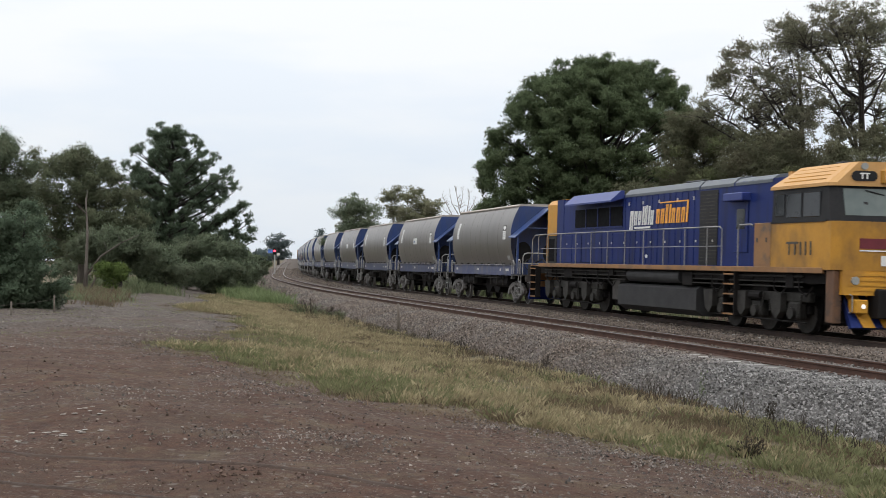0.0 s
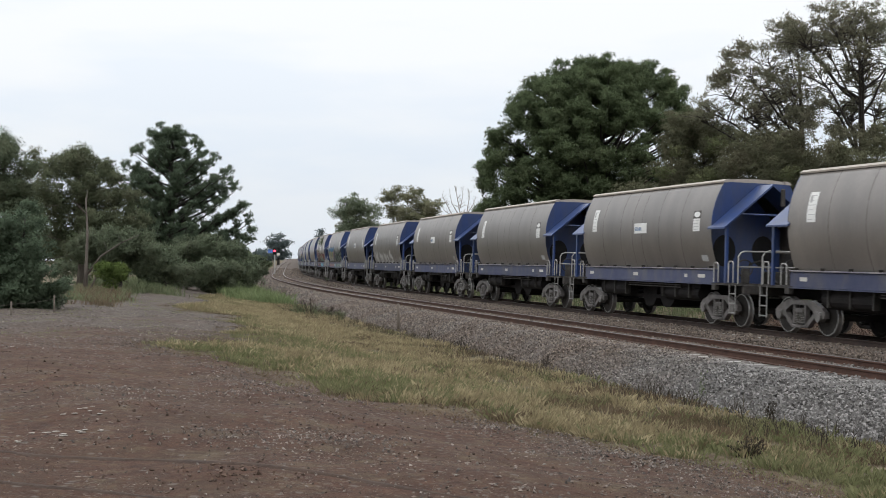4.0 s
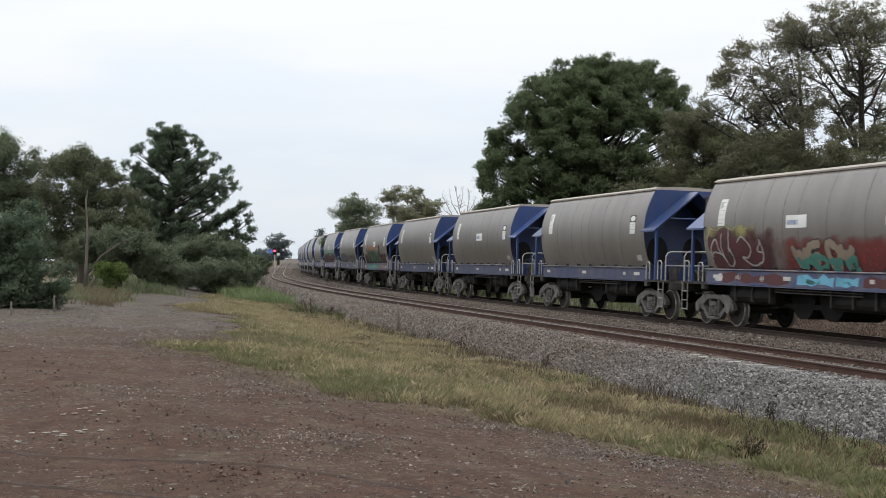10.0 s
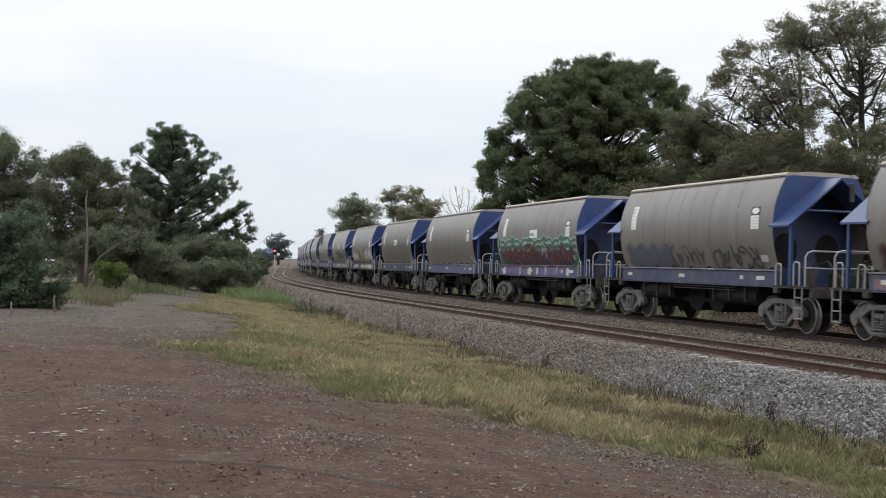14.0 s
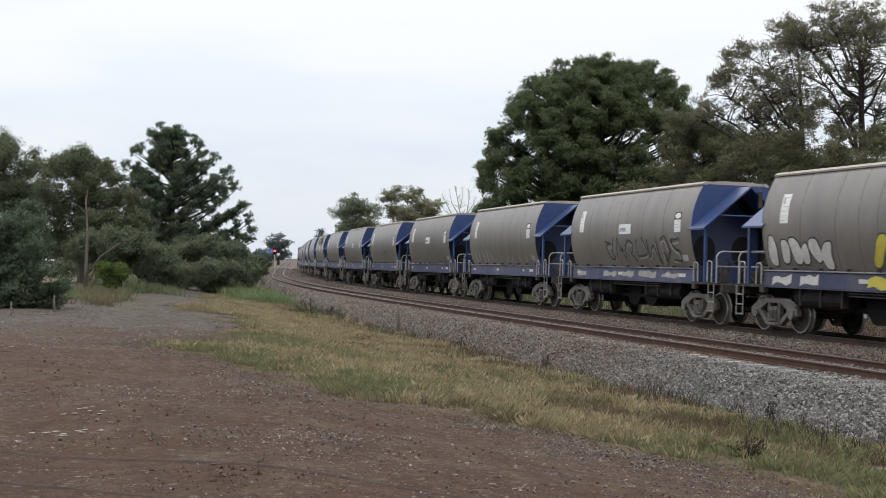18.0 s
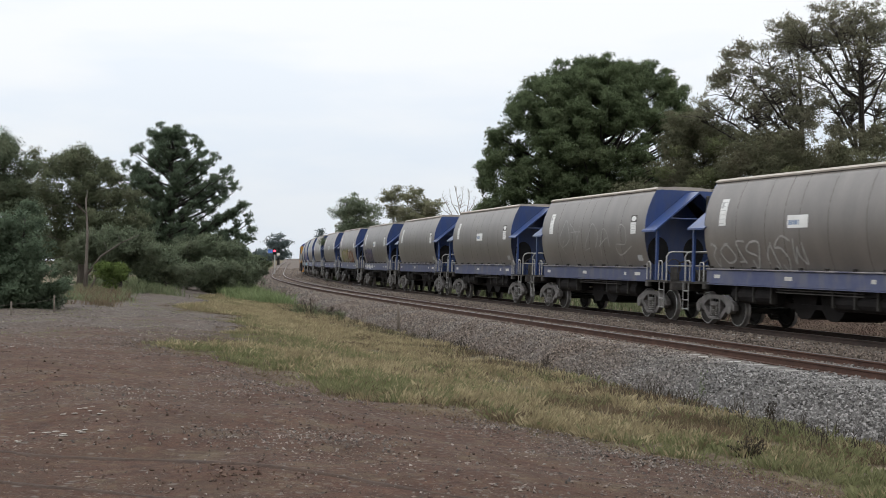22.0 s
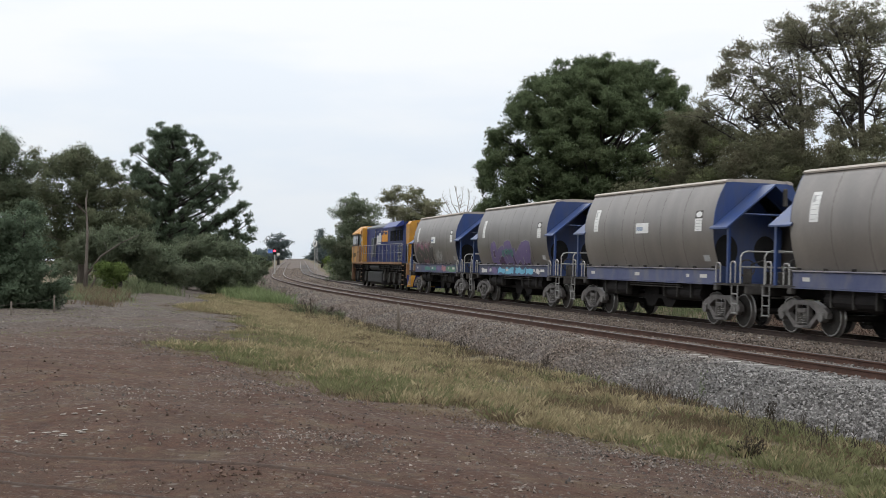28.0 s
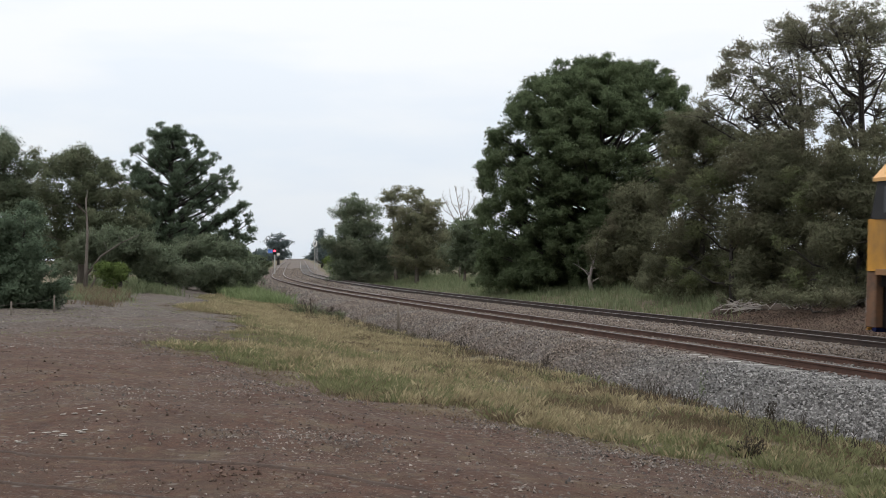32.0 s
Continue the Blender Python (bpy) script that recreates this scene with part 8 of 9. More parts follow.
# ---------- grass, weeds and loose stones ----------
def blades(name, s, lat, height, width, material, seed, lean=0.35, lift=0.0):
    """Single leaning blades of grass at places of the line, in one mesh."""
    rng = np.random.default_rng(seed)
    p = on_line(s, lat, 0.0)
    p[:, 2] = ground_z(p[:, 0], p[:, 1]) - 0.02 + lift
    n = len(p)
    a = rng.uniform(0, 6.283, n)
    side = np.stack([np.cos(a), np.sin(a), np.zeros(n)], -1) * (width * rng.uniform(0.6, 1.3, n))[:, None]
    b = rng.uniform(0, 6.283, n)
    tip = np.stack([np.cos(b) * lean, np.sin(b) * lean, np.ones(n)], -1) * (height * rng.uniform(0.5, 1.2, n))[:, None]
    bend = tip * np.array([0.25, 0.25, 0.6])
    v = np.stack([p - side, p + side, p + bend + side * 0.7, p + tip, p + bend - side * 0.7], 1)
    tri = np.array([[0, 1, 2], [0, 2, 4], [4, 2, 3]])
    f = (np.arange(n)[:, None, None] * 5 + tri[None]).reshape(-1, 3)
    return new(name, big(name, v.reshape(-1, 3), f, material))


def clumped(rng, n, s0, s1, l0, l1, clumps, spread, power=1.0):
    cs = s0 + (s1 - s0) * rng.random(clumps) ** power
    cl = rng.uniform(l0, l1, clumps)
    k = rng.integers(0, clumps, n)
    return cs[k] + rng.normal(0, spread, n), cl[k] + rng.normal(0, spread, n)


def soft_noise(x, y, size, seed):
    """Smooth random values between 0 and 1 over the plan, with features about size metres wide."""
    table = np.random.default_rng(seed).random((64, 64))
    u, v = np.asarray(x) / size + 31.7, np.asarray(y) / size + 17.3
    i, j = np.floor(u).astype(int), np.floor(v).astype(int)
    fu, fv = u - i, v - j
    fu, fv = fu * fu * (3 - 2 * fu), fv * fv * (3 - 2 * fv)
    i0, i1, j0, j1 = i % 64, (i + 1) % 64, j % 64, (j + 1) % 64
    return (table[i0, j0] * (1 - fu) + table[i1, j0] * fu) * (1 - fv) + (table[i0, j1] * (1 - fu) + table[i1, j1] * fu) * fv


def tussocks(name, s, lat, height, reach, per, width, material, seed, lean=(0.12, 0.72)):
    """Tufts of grass: from each root, blades fan out and bow over, all tufts in one mesh."""
    rng = np.random.default_rng(seed)
    root = on_line(s, lat, 0.0)
    root[:, 2] = ground_z(root[:, 0], root[:, 1]) - 0.012
    k = np.repeat(np.arange(len(root)), per)
    n = len(k)
    a = rng.uniform(0, 6.283, n)
    out = np.stack([np.cos(a), np.sin(a), np.zeros(n)], -1)
    r = np.sqrt(rng.random(n))
    p = root[k] + out * (reach[k] * r)[:, None]
    b = a + rng.normal(0, 0.7, n)
    way = np.stack([np.cos(b), np.sin(b), np.zeros(n)], -1)
    h = height[k] * rng.uniform(0.45, 1.25, n) * (1.1 - 0.45 * r)
    tilt = (lean[0] + (lean[1] - lean[0]) * r * rng.uniform(0.5, 1.4, n))[:, None]
    up = np.array([0, 0, 1.0])
    mid = p + (way * tilt * 0.35 + up * 0.62) * h[:, None]
    tip = p + (way * tilt + up * (1 - 0.25 * tilt)) * h[:, None]
    c = rng.uniform(0, 6.283, n)
    side = np.stack([np.cos(c), np.sin(c), np.zeros(n)], -1) * (width * rng.uniform(0.6, 1.4, n) * 0.5)[:, None]
    v = np.stack([p - side, p + side, mid + side * 0.6, tip], 1)
    f = (np.arange(n)[:, None, None] * 4 + np.array([[0, 1, 2], [0, 2, 3]])[None]).reshape(-1, 3)
    return new(name, big(name, v.reshape(-1, 3), f, material))


def build_grass():
    rng = np.random.default_rng(21)
    # roots all over the verge, closer together near the yard's edge and at the near end
    n = 45000
    s = -20 + 76 * rng.random(n) ** 1.45
    edge = verge_edge(s)
    lat = 7.6 + (edge + 1.0 - 7.6) * rng.random(n) ** 0.85
    x, y = on_line(s, lat)[:, :2].T
    big_n, mid_n, fine_n = soft_noise(x, y, 2.6, 1), soft_noise(x, y, 1.1, 2), soft_noise(x, y, 0.45, 3)
    inside = edge - lat + 1.1 * (mid_n - 0.5) + 0.9 * (fine_n - 0.5)
    across = np.clip((lat - 7.6) / (edge - 7.6), 0, 1)
    thick = np.clip(2.4 * (0.55 * mid_n + 0.45 * fine_n) - 0.55 + 0.35 * (across - 0.5), 0.04, 1) * np.interp(lat, [7.6, 8.6], [0.35, 1.0])
    keep = (inside > 0.05) & (rng.random(n) < thick)
    strays = (inside > -1.5) & (inside <= 0.05) & (rng.random(n) < 0.17 * np.clip(1.6 * fine_n, 0, 1))
    near = np.interp(s, [-8, 6], [1.0, 0.0])
    green = np.clip(0.5 * np.exp(-((inside - 0.4) / 1.0) ** 2) + 0.55 * near * (big_n + 0.2) + 1.5 * (big_n - 0.5), 0.06, 0.8)
    rust = np.clip(0.75 * np.exp(-((across - 0.15) / 0.3) ** 2) + 2.0 * (soft_noise(x, y, 1.5, 4) - 0.5), 0.08, 0.9) * np.interp(s, [10, 30], [1.0, 0.35])
    rust = np.clip(rust + 0.3 * near * np.interp(across, [0.2, 0.7], [1.0, 0.3]), 0, 0.95)
    q = rng.random(n)
    kinds = np.where(q < green, 1, np.where(q < green + (1 - green) * rust, 2, 0))
    far = np.interp(s, [-10, 10, 50], [1.0, 1.25, 2.0])
    for kind, name, mat, label, h0 in ((0, "dry_grass", M_GRASS_DRY, "matted dry yellow grass on the verge", 0.115),
                                       (1, "green_grass", M_GRASS_GREEN, "short green grass tufts along the verge", 0.10),
                                       (2, "dead_grass", M_RUST_GRASS, "rusty dead grass in the verge", 0.085)):
        for part_of, per, width in ((s < 12, 19, 0.0042), (s >= 12, 15, 0.0065)):
            ok = (keep | (strays & (kind == 1))) & (kinds == kind) & part_of
            h = h0 * rng.uniform(0.6, 1.35, ok.sum()) * np.clip(far[ok], 1, 1.5) * np.where(strays[ok], 0.6, 1.0 + 0.45 * near[ok] * (0.4 + fine_n[ok]))
            ob = tussocks(name, s[ok], lat[ok], h, 0.13 * far[ok] * rng.uniform(0.7, 1.5, ok.sum()), per, width, mat, 22 + kind + 7 * per)
            tagged(ob, label, "grass", kind="stuff")
    s, lat = clumped(rng, 15000, -16, 26, -1.1, 0.9, 1500, 0.12)
    lat = lat + verge_edge(s)
    tagged(blades("verge_litter", s, lat, rng.uniform(0.02, 0.07, len(s)), 0.009, M_RUST_GRASS, 38, 1.7, 0.012), "flattened brown dead grass along the dirt", "grass", kind="stuff")
    s, lat = clumped(rng, 5000, -16, 40, 8.4, 15.5, 900, 0.06)
    ok = lat < verge_edge(s) - 0.3
    tagged(blades("straw_stalks", s[ok], lat[ok], rng.uniform(0.2, 0.42, ok.sum()), 0.004, M_GRASS_DRY, 37, 0.35), "tall pale straw stalks in the verge", "grass", kind="stuff")
    s, lat = clumped(rng, 16000, 44, 112, 8.1, 10.8, 800, 0.4)
    tagged(blades("verge_grass", s, lat, rng.uniform(0.3, 0.75, len(s)), 0.03, M_GRASS_LUSH, 24, 0.5), "long green grass beside the distant line", "grass", kind="stuff")
    s, lat = clumped(rng, 9000, 84, 122, 9.5, 17.0, 500, 0.5)
    tagged(blades("path_end_grass", s, lat, rng.uniform(0.25, 0.6, len(s)), 0.035, M_GRASS_FAR, 40, 0.5), "pale yellow-green grass where the track ends", "grass", kind="stuff")
    s, lat = clumped(rng, 12000, 112, 320, -10.0, 11.5, 1500, 0.6)
    ok = (lat < -4.2) | (lat > 7.9)
    tagged(blades("crest_grass", s[ok], lat[ok], rng.uniform(0.3, 0.8, ok.sum()), 0.09, M_GRASS_FAR, 41, 0.5), "grey-green grass beside the far crest", "grass", kind="stuff")
    s, lat = clumped(rng, 42000, -5, 125, -11.5, -4.0, 2600, 0.3)
    pl = on_line(s, lat, 0.0)
    keep = pl[:, 0] / pl[:, 1] < 0.214 + 0.008 * rng.normal(size=len(s))
    s, lat = s[keep], lat[keep]
    tagged(blades("long_grass", s, lat, np.interp(lat, [-11, -8, -5, -4], [0.6, 0.5, 0.34, 0.18]) * (0.35 + 1.2 * soft_noise(s, lat, 0.9, 12)) * rng.uniform(0.6, 1.3, len(s)), 0.016, M_GRASS_FAR, 25, 0.45), "long grey-green grass across the line", "grass", kind="stuff")
    s, lat = clumped(rng, 5000, 24, 40, 17.2, 18.8, 90, 0.4)
    tagged(blades("undergrowth_grass", s, lat, rng.uniform(0.10, 0.42, len(s)), 0.012, M_GRASS_FAR, 39, 0.9), "grey-green undergrowth at the yard edge", "grass", kind="stuff")
    s, lat = clumped(rng, 4200, 20, 38, 17.2, 18.9, 46, 0.30)
    tagged(blades("brown_grass", s, lat, rng.uniform(0.12, 0.55, len(s)), 0.009, M_RUST_GRASS, 26, 0.9), "tall rusty brown grass at the yard edge", "grass", kind="stuff")
    s, lat = clumped(rng, 9000, 40, 78, 14.5, 19.0, 240, 0.5)
    tagged(blades("yard_edge_grass", s, lat, rng.uniform(0.2, 0.5, len(s)), 0.022, M_GRASS_FAR, 27, 0.4), "dry grass at the end of the yard", "grass", kind="stuff")
    s, lat = clumped(rng, 16000, 2, 45, 14.5, 24, 120, 0.4)
    tagged(blades("sparse_grass", s[::2], lat[::2], np.full(len(s[::2]), 0.06), 0.008, M_GRASS_GREEN, 28, 0.8), "sparse short grass in the gravel", "grass", kind="stuff")
    s, lat = clumped(rng, 6500, -16, 42, 6.9, 9.4, 330, 0.11)
    tagged(blades("dead_weeds", s, lat, rng.uniform(0.08, 0.34, len(s)), 0.006, M_WEED, 29, 0.45, 0.02), "dark dead weeds along the ballast foot", "weeds", kind="stuff")


build_grass()


def build_yard_stones():
    rng = np.random.default_rng(31)
    n = 125000
    y = 7.5 + 36 * rng.random(n) ** 1.7
    x = rng.uniform(-0.36, 0.36, n) * y + rng.normal(0, 0.3, n)
    s, lat = track_coords(x, y)
    patchy = np.sin(x * 1.1 + 0.8 * np.sin(y * 0.7)) * np.sin(y * 0.9 + 1.2 * np.sin(x * 0.6))
    ok = (lat > verge_edge(s) - 0.8) & (rng.random(n) < np.clip(0.02 + 0.75 * patchy + np.clip((s + 2) / 8, 0, 0.5) + 0.9 * np.exp(-((lat - verge_edge(s) - 1.0) / 1.3) ** 2), 0.04, 1))
    s, lat, x, y = s[ok], lat[ok], x[ok], y[ok]
    z = ground_z(x, y) - np.interp(s, LINE_S, LINE_Z) + 0.002
    size = 0.005 + 0.022 * rng.random(len(s)) ** 4 + np.where(s > 0, 0.006, 0)
    ob = new("yard_stones", stones("yard_stones", s, lat, z, size, M_YARD_STONE, 32))
    tagged(ob, "loose pebbles and gravel on the dirt yard", "gravel", kind="stuff")
    y = 7.5 + 20 * rng.random(36000) ** 1.6
    x = rng.uniform(-0.36, 0.36, 36000) * y
    s, lat = track_coords(x, y)
    clump = np.sin(x * 2.3 + 1.1 * np.sin(y * 1.7)) * np.sin(y * 2.0 + 1.4 * np.sin(x * 1.3))
    ok = (lat > verge_edge(s) - 0.4) & (rng.random(36000) < np.clip(0.2 + 0.55 * clump, 0.03, 1))
    s, lat, x, y = s[ok], lat[ok], x[ok], y[ok]
    z = ground_z(x, y) - np.interp(s, LINE_S, LINE_Z) + 0.001
    ob = new("dirt_clods", stones("dirt_clods", s, lat, z, 0.006 + 0.026 * rng.random(len(s)) ** 4, M_CLOD, 35))
    tagged(ob, "crumbled brown clods on the dirt yard", "dirt", kind="stuff")


def build_chips():
    """Flat flakes of shale and bark strewn along the edge of the verge and over the yard."""
    rng = np.random.default_rng(81)
    n = 60000
    y = 7.5 + 24 * rng.random(n) ** 1.5
    x = rng.uniform(-0.36, 0.36, n) * y
    s, lat = track_coords(x, y)
    beyond = lat - verge_edge(s)
    field = soft_noise(x, y, 1.4, 9) * 0.6 + soft_noise(x, y, 0.5, 10) * 0.4
    band = np.exp(-((beyond - 0.6) / 1.5) ** 2) * np.interp(s, [-16, -12, 4, 12], [0.5, 1.0, 1.0, 0.4])
    ok = (beyond > -0.5) & (rng.random(n) < np.clip(1.5 * field - 0.72 + 0.75 * band, 0.012, 1))
    s, lat, x, y = s[ok], lat[ok], x[ok], y[ok]
    n = len(s)
    p = np.stack([x, y, ground_z(x, y) + 0.004], -1)
    size = 0.007 + 0.030 * rng.random(n) ** 3
    a = rng.uniform(0, 6.283, n)
    tilt = rng.normal(0, 0.22, (n, 2))
    v = []
    for k, grow in ((0, 1.0), (1.7, 0.6), (3.1, 1.0), (4.8, 0.7)):
        t = a + k + rng.normal(0, 0.25, n)
        r = size * grow * rng.uniform(0.6, 1.2, n)
        q = np.stack([np.cos(t) * r, np.sin(t) * r, np.zeros(n)], -1)
        q[:, 2] = q[:, 0] * tilt[:, 0] + q[:, 1] * tilt[:, 1] + 0.003
        v.append(p + q)
    v = np.stack(v + [p + np.array([0, 0, 0.004]) + np.stack([np.zeros(n), np.zeros(n), size * 0.3], -1)], 1)
    f = (np.arange(n)[:, None, None] * 5 + np.array([[0, 1, 4], [1, 2, 4], [2, 3, 4], [3, 0, 4]])[None]).reshape(-1, 3)
    tagged(new("ground_chips", big("ground_chips", v.reshape(-1, 3), f, M_CHIP)), "flat flakes of shale and bark on the dirt", "debris", kind="stuff")


M_CHIP = surface("shale_and_bark_flake", (0.050, 0.038, 0.031), (0.135, 0.110, 0.092), 2.0, 0.85, fine=30, bump=0.2, island=0.85)
M_YARD_STONE = surface("yard_pebble", (0.098, 0.078, 0.065), (0.175, 0.155, 0.137), 2.0, 0.9, fine=30, bump=0.2, island=0.7)
M_CLOD = surface("dirt_clod", (0.057, 0.037, 0.026), (0.115, 0.077, 0.059), 3.0, 0.95, fine=30, bump=0.3, island=0.5)
build_yard_stones()
build_chips()


def build_ruts():
    """Two dark tyre tracks across the dirt, shallow ridges of turned soil."""
    for offset, seed in ((0.0, 33), (1.55, 34)):
        rng = np.random.default_rng(seed)
        path = [(-6.5, 11.9 - offset * 0.4), (-3.96, 11.63 - offset), (-2.69, 11.5 - offset), (-1.35, 10.93 - offset), (-0.02, 10.3 - offset), (1.6, 9.3 - offset), (3.0, 8.4 - offset)]
        t = np.linspace(0, 1, 150)
        px, py = np.interp(t, np.linspace(0, 1, 7), [q[0] for q in path]), np.interp(t, np.linspace(0, 1, 7), [q[1] for q in path])
        px, py = np.convolve(np.pad(px, 8, "edge"), np.ones(17) / 17, "valid"), np.convolve(np.pad(py, 8, "edge"), np.ones(17) / 17, "valid")
        w = 0.025 + 0.05 * rng.random(150) * np.abs(np.sin(np.arange(150) * 0.21 + seed))
        cols = []
        for k, h in ((-1.0, -0.01), (-0.4, 0.012), (0.3, 0.016), (1.0, -0.01)):
            yy = py + k * w
            cols.append(np.stack([px, yy, ground_z(px, yy) + h + 0.006 * rng.random(150)], -1))
        v = np.stack(cols, 1).reshape(-1, 3)
        i = np.arange(600).reshape(150, 4)
        f = np.stack([i[:-1, :-1], i[1:, :-1], i[1:, 1:], i[:-1, 1:]], -1).reshape(-1, 4)
        tagged(new("tyre_rut", big("tyre_rut", v, f, M_RUT, smooth=True)), "dark tyre rut pressed into the dirt", "rut", "tyre ruts", kind="structure")


M_RUT = surface("dark_rut_soil", (0.030, 0.019, 0.014), (0.062, 0.041, 0.030), 4.0, 0.95, fine=40, bump=0.8, depth=0.03)
build_ruts()


# ---------- sleepers ----------
def build_sleepers():
    bm = bmesh.new()
    prism(bm, [(-0.125, -0.21), (0.125, -0.21), (0.105, 0.0), (-0.105, 0.0)], "y", -1.27, 1.27)
    me = bpy.data.meshes.new("sleeper")
    bmesh.ops.recalc_face_normals(bm, faces=bm.faces)
    bm.to_mesh(me)
    bm.free()
    me.materials.append(M_SLEEPER)
    for centre, parent, count in ((SPACING, rails[2], 150), (0.0, rails[0], 140)):
        for k in range(count):
            s = -16.0 + k * 0.65
            p = on_line(s, centre, -0.172 - 0.012, centre)
            th = float(np.interp(s, LINE_S, LINE_TH))
            ob = new("sleeper", me)
            ob.parent = parent
            ob.matrix_basis = Matrix.Translation(p) @ Matrix.Rotation(th, 4, "Z") @ Matrix.Rotation(CANT, 4, "X")


build_sleepers()


# ---------- posts, wires, dead wood, signals ----------
def ground_at(x, y):
    return float(ground_z(np.array([x]), np.array([y]))[0])


def build_post(name, x, y, h, r, label, lean=0.0):
    z = ground_at(x, y)
    thing = tagged(new(name), label, "post", "fence posts")
    thing.location = (x, y, z - 0.1)
    bm = pipe(bmesh.new(), [(0, 0, 0), (lean * 0.5, 0, h * 0.5), (lean, 0.0, h + 0.1)], [r, r * 0.95, r * 0.85], 8)
    part("shaft", bm, M_POST, thing, smooth=True)
    part("cap", pipe(bmesh.new(), [(lean, 0, h + 0.1), (lean, 0, h + 0.13)], [r * 0.8, r * 0.5], 8), M_POST, thing)
    return thing


build_post("timber_post", -1.58, 46.4, 1.0, 0.06, "weathered grey timber post in the dry grass", -0.02)
left_posts = [(-11.8, 35.6, 0.36), (-11.55, 38.7, 0.5), (-12.2, 33.4, 0.5)]
for px, py, ph in left_posts:
    build_post("fence_post", px, py, ph, 0.03, "thin grey fence post at the yard edge")
for (ax, ay, ah), (bx, by, bh) in (((-12.2, 33.4, 0.42), (-11.8, 35.6, 0.3)), ((-11.8, 35.6, 0.3), (-11.55, 38.7, 0.4))):
    bm = pipe(bmesh.new(), [(ax, ay, ground_at(ax, ay) + ah), ((ax + bx) / 2, (ay + by) / 2, ground_at((ax + bx) / 2, (ay + by) / 2) + (ah + bh) / 2 - 0.06), (bx, by, ground_at(bx, by) + bh)], 0.004, 5)
    tagged(part("fence_wire", bm, M_POST), "thin slack fence wire between posts", "wire", "fence wires")


def dead_tree(name, x, y, stems, label, seed, material, twigs=5):
    """A bare stem with forking branches; stems: points and root radius of each main limb."""
    rng = np.random.default_rng(seed)
    z = ground_at(x, y)
    thing = tagged(new(name), label, "tree", "dead trees")
    thing.location = (x, y, z - 0.05)
    for k, (pts, r) in enumerate(stems):
        n = len(pts)
        bm = pipe(bmesh.new(), pts, [r * (1 - 0.8 * i / (n - 1)) for i in range(n)], 8)
        for _ in range(twigs):
            j = int(rng.integers(max(0, n - 3), n - 1))
            a = Vector(pts[j]).lerp(Vector(pts[j + 1]), float(rng.random()))
            d = Vector((rng.normal() * 0.7, rng.normal() * 0.7, abs(rng.normal()) * 0.6 + 0.2)).normalized() * float(rng.uniform(4, 11)) * r
            pipe(bm, [a, a + d * 0.5 + Vector((0, 0, 0.04)), a + d], [r * 0.3, r * 0.2, r * 0.08], 5)
        part("trunk" if k == 0 else "branch", bm, material, thing, smooth=True)
    return thing


dead_tree("dead_tree", -15.8, 57.5, [([(0, 0, 0), (0.05, 0, 1.4), (0.1, 0, 2.8), (0.02, 0, 4.3)], 0.11), ([(0.08, 0, 0.9), (0.7, -0.1, 1.7), (1.6, -0.1, 2.3), (2.4, -0.1, 2.65)], 0.05),
          ([(0.15, 0, 0.1), (0.5, 0.1, 0.9), (0.75, 0.1, 1.5)], 0.05)], "dead pale trunk with a leaning branch", 41, M_BARK, 2)
dead_tree("dead_tree", 1.5, 118.0, [([(0, 0, 0), (0.1, 0, 3), (0.3, 0, 5), (0.0, 0, 6.4), (-0.4, 0, 8.6)], 0.10), ([(0.2, 0, 4.6), (-0.6, 0, 5.8), (-1.2, 0, 7.0), (-1.6, 0, 7.7)], 0.055),
          ([(0.2, 0, 5.2), (0.7, 0, 6.3), (0.9, 0, 7.6), (0.8, 0, 8.3)], 0.055), ([(-0.1, 0, 6.0), (-0.7, 0, 7.0), (-0.9, 0, 8.2)], 0.045), ([(0.5, 0, 5.8), (1.2, 0, 6.8), (1.5, 0, 7.6)], 0.045),
          ([(-0.6, 0, 5.8), (-1.3, 0, 6.3), (-1.9, 0, 7.0)], 0.035), ([(0.05, 0, 6.6), (0.3, 0, 7.6), (0.2, 0, 8.5)], 0.035)],
          "bare grey dead tree behind the shrubs", 42, M_BARK_PALE, 16)
dead_tree("dead_tree", 8.85, 77.5, [([(0, 0, 0), (-0.15, 0, 0.8), (0.05, 0, 1.6), (0.25, 0, 2.5)], 0.15), ([(-0.1, 0, 0.9), (-0.5, 0, 1.35), (-0.75, 0, 1.5)], 0.05),
          ([(0, 0, 1.4), (0.4, 0, 1.5), (0.6, 0, 1.7)], 0.05), ([(0.0, 0, 0.6), (0.4, -0.1, 0.85), (0.65, -0.1, 1.0)], 0.05)], "small bleached dead tree in the long grass", 43, M_BARK_PALE, 3)


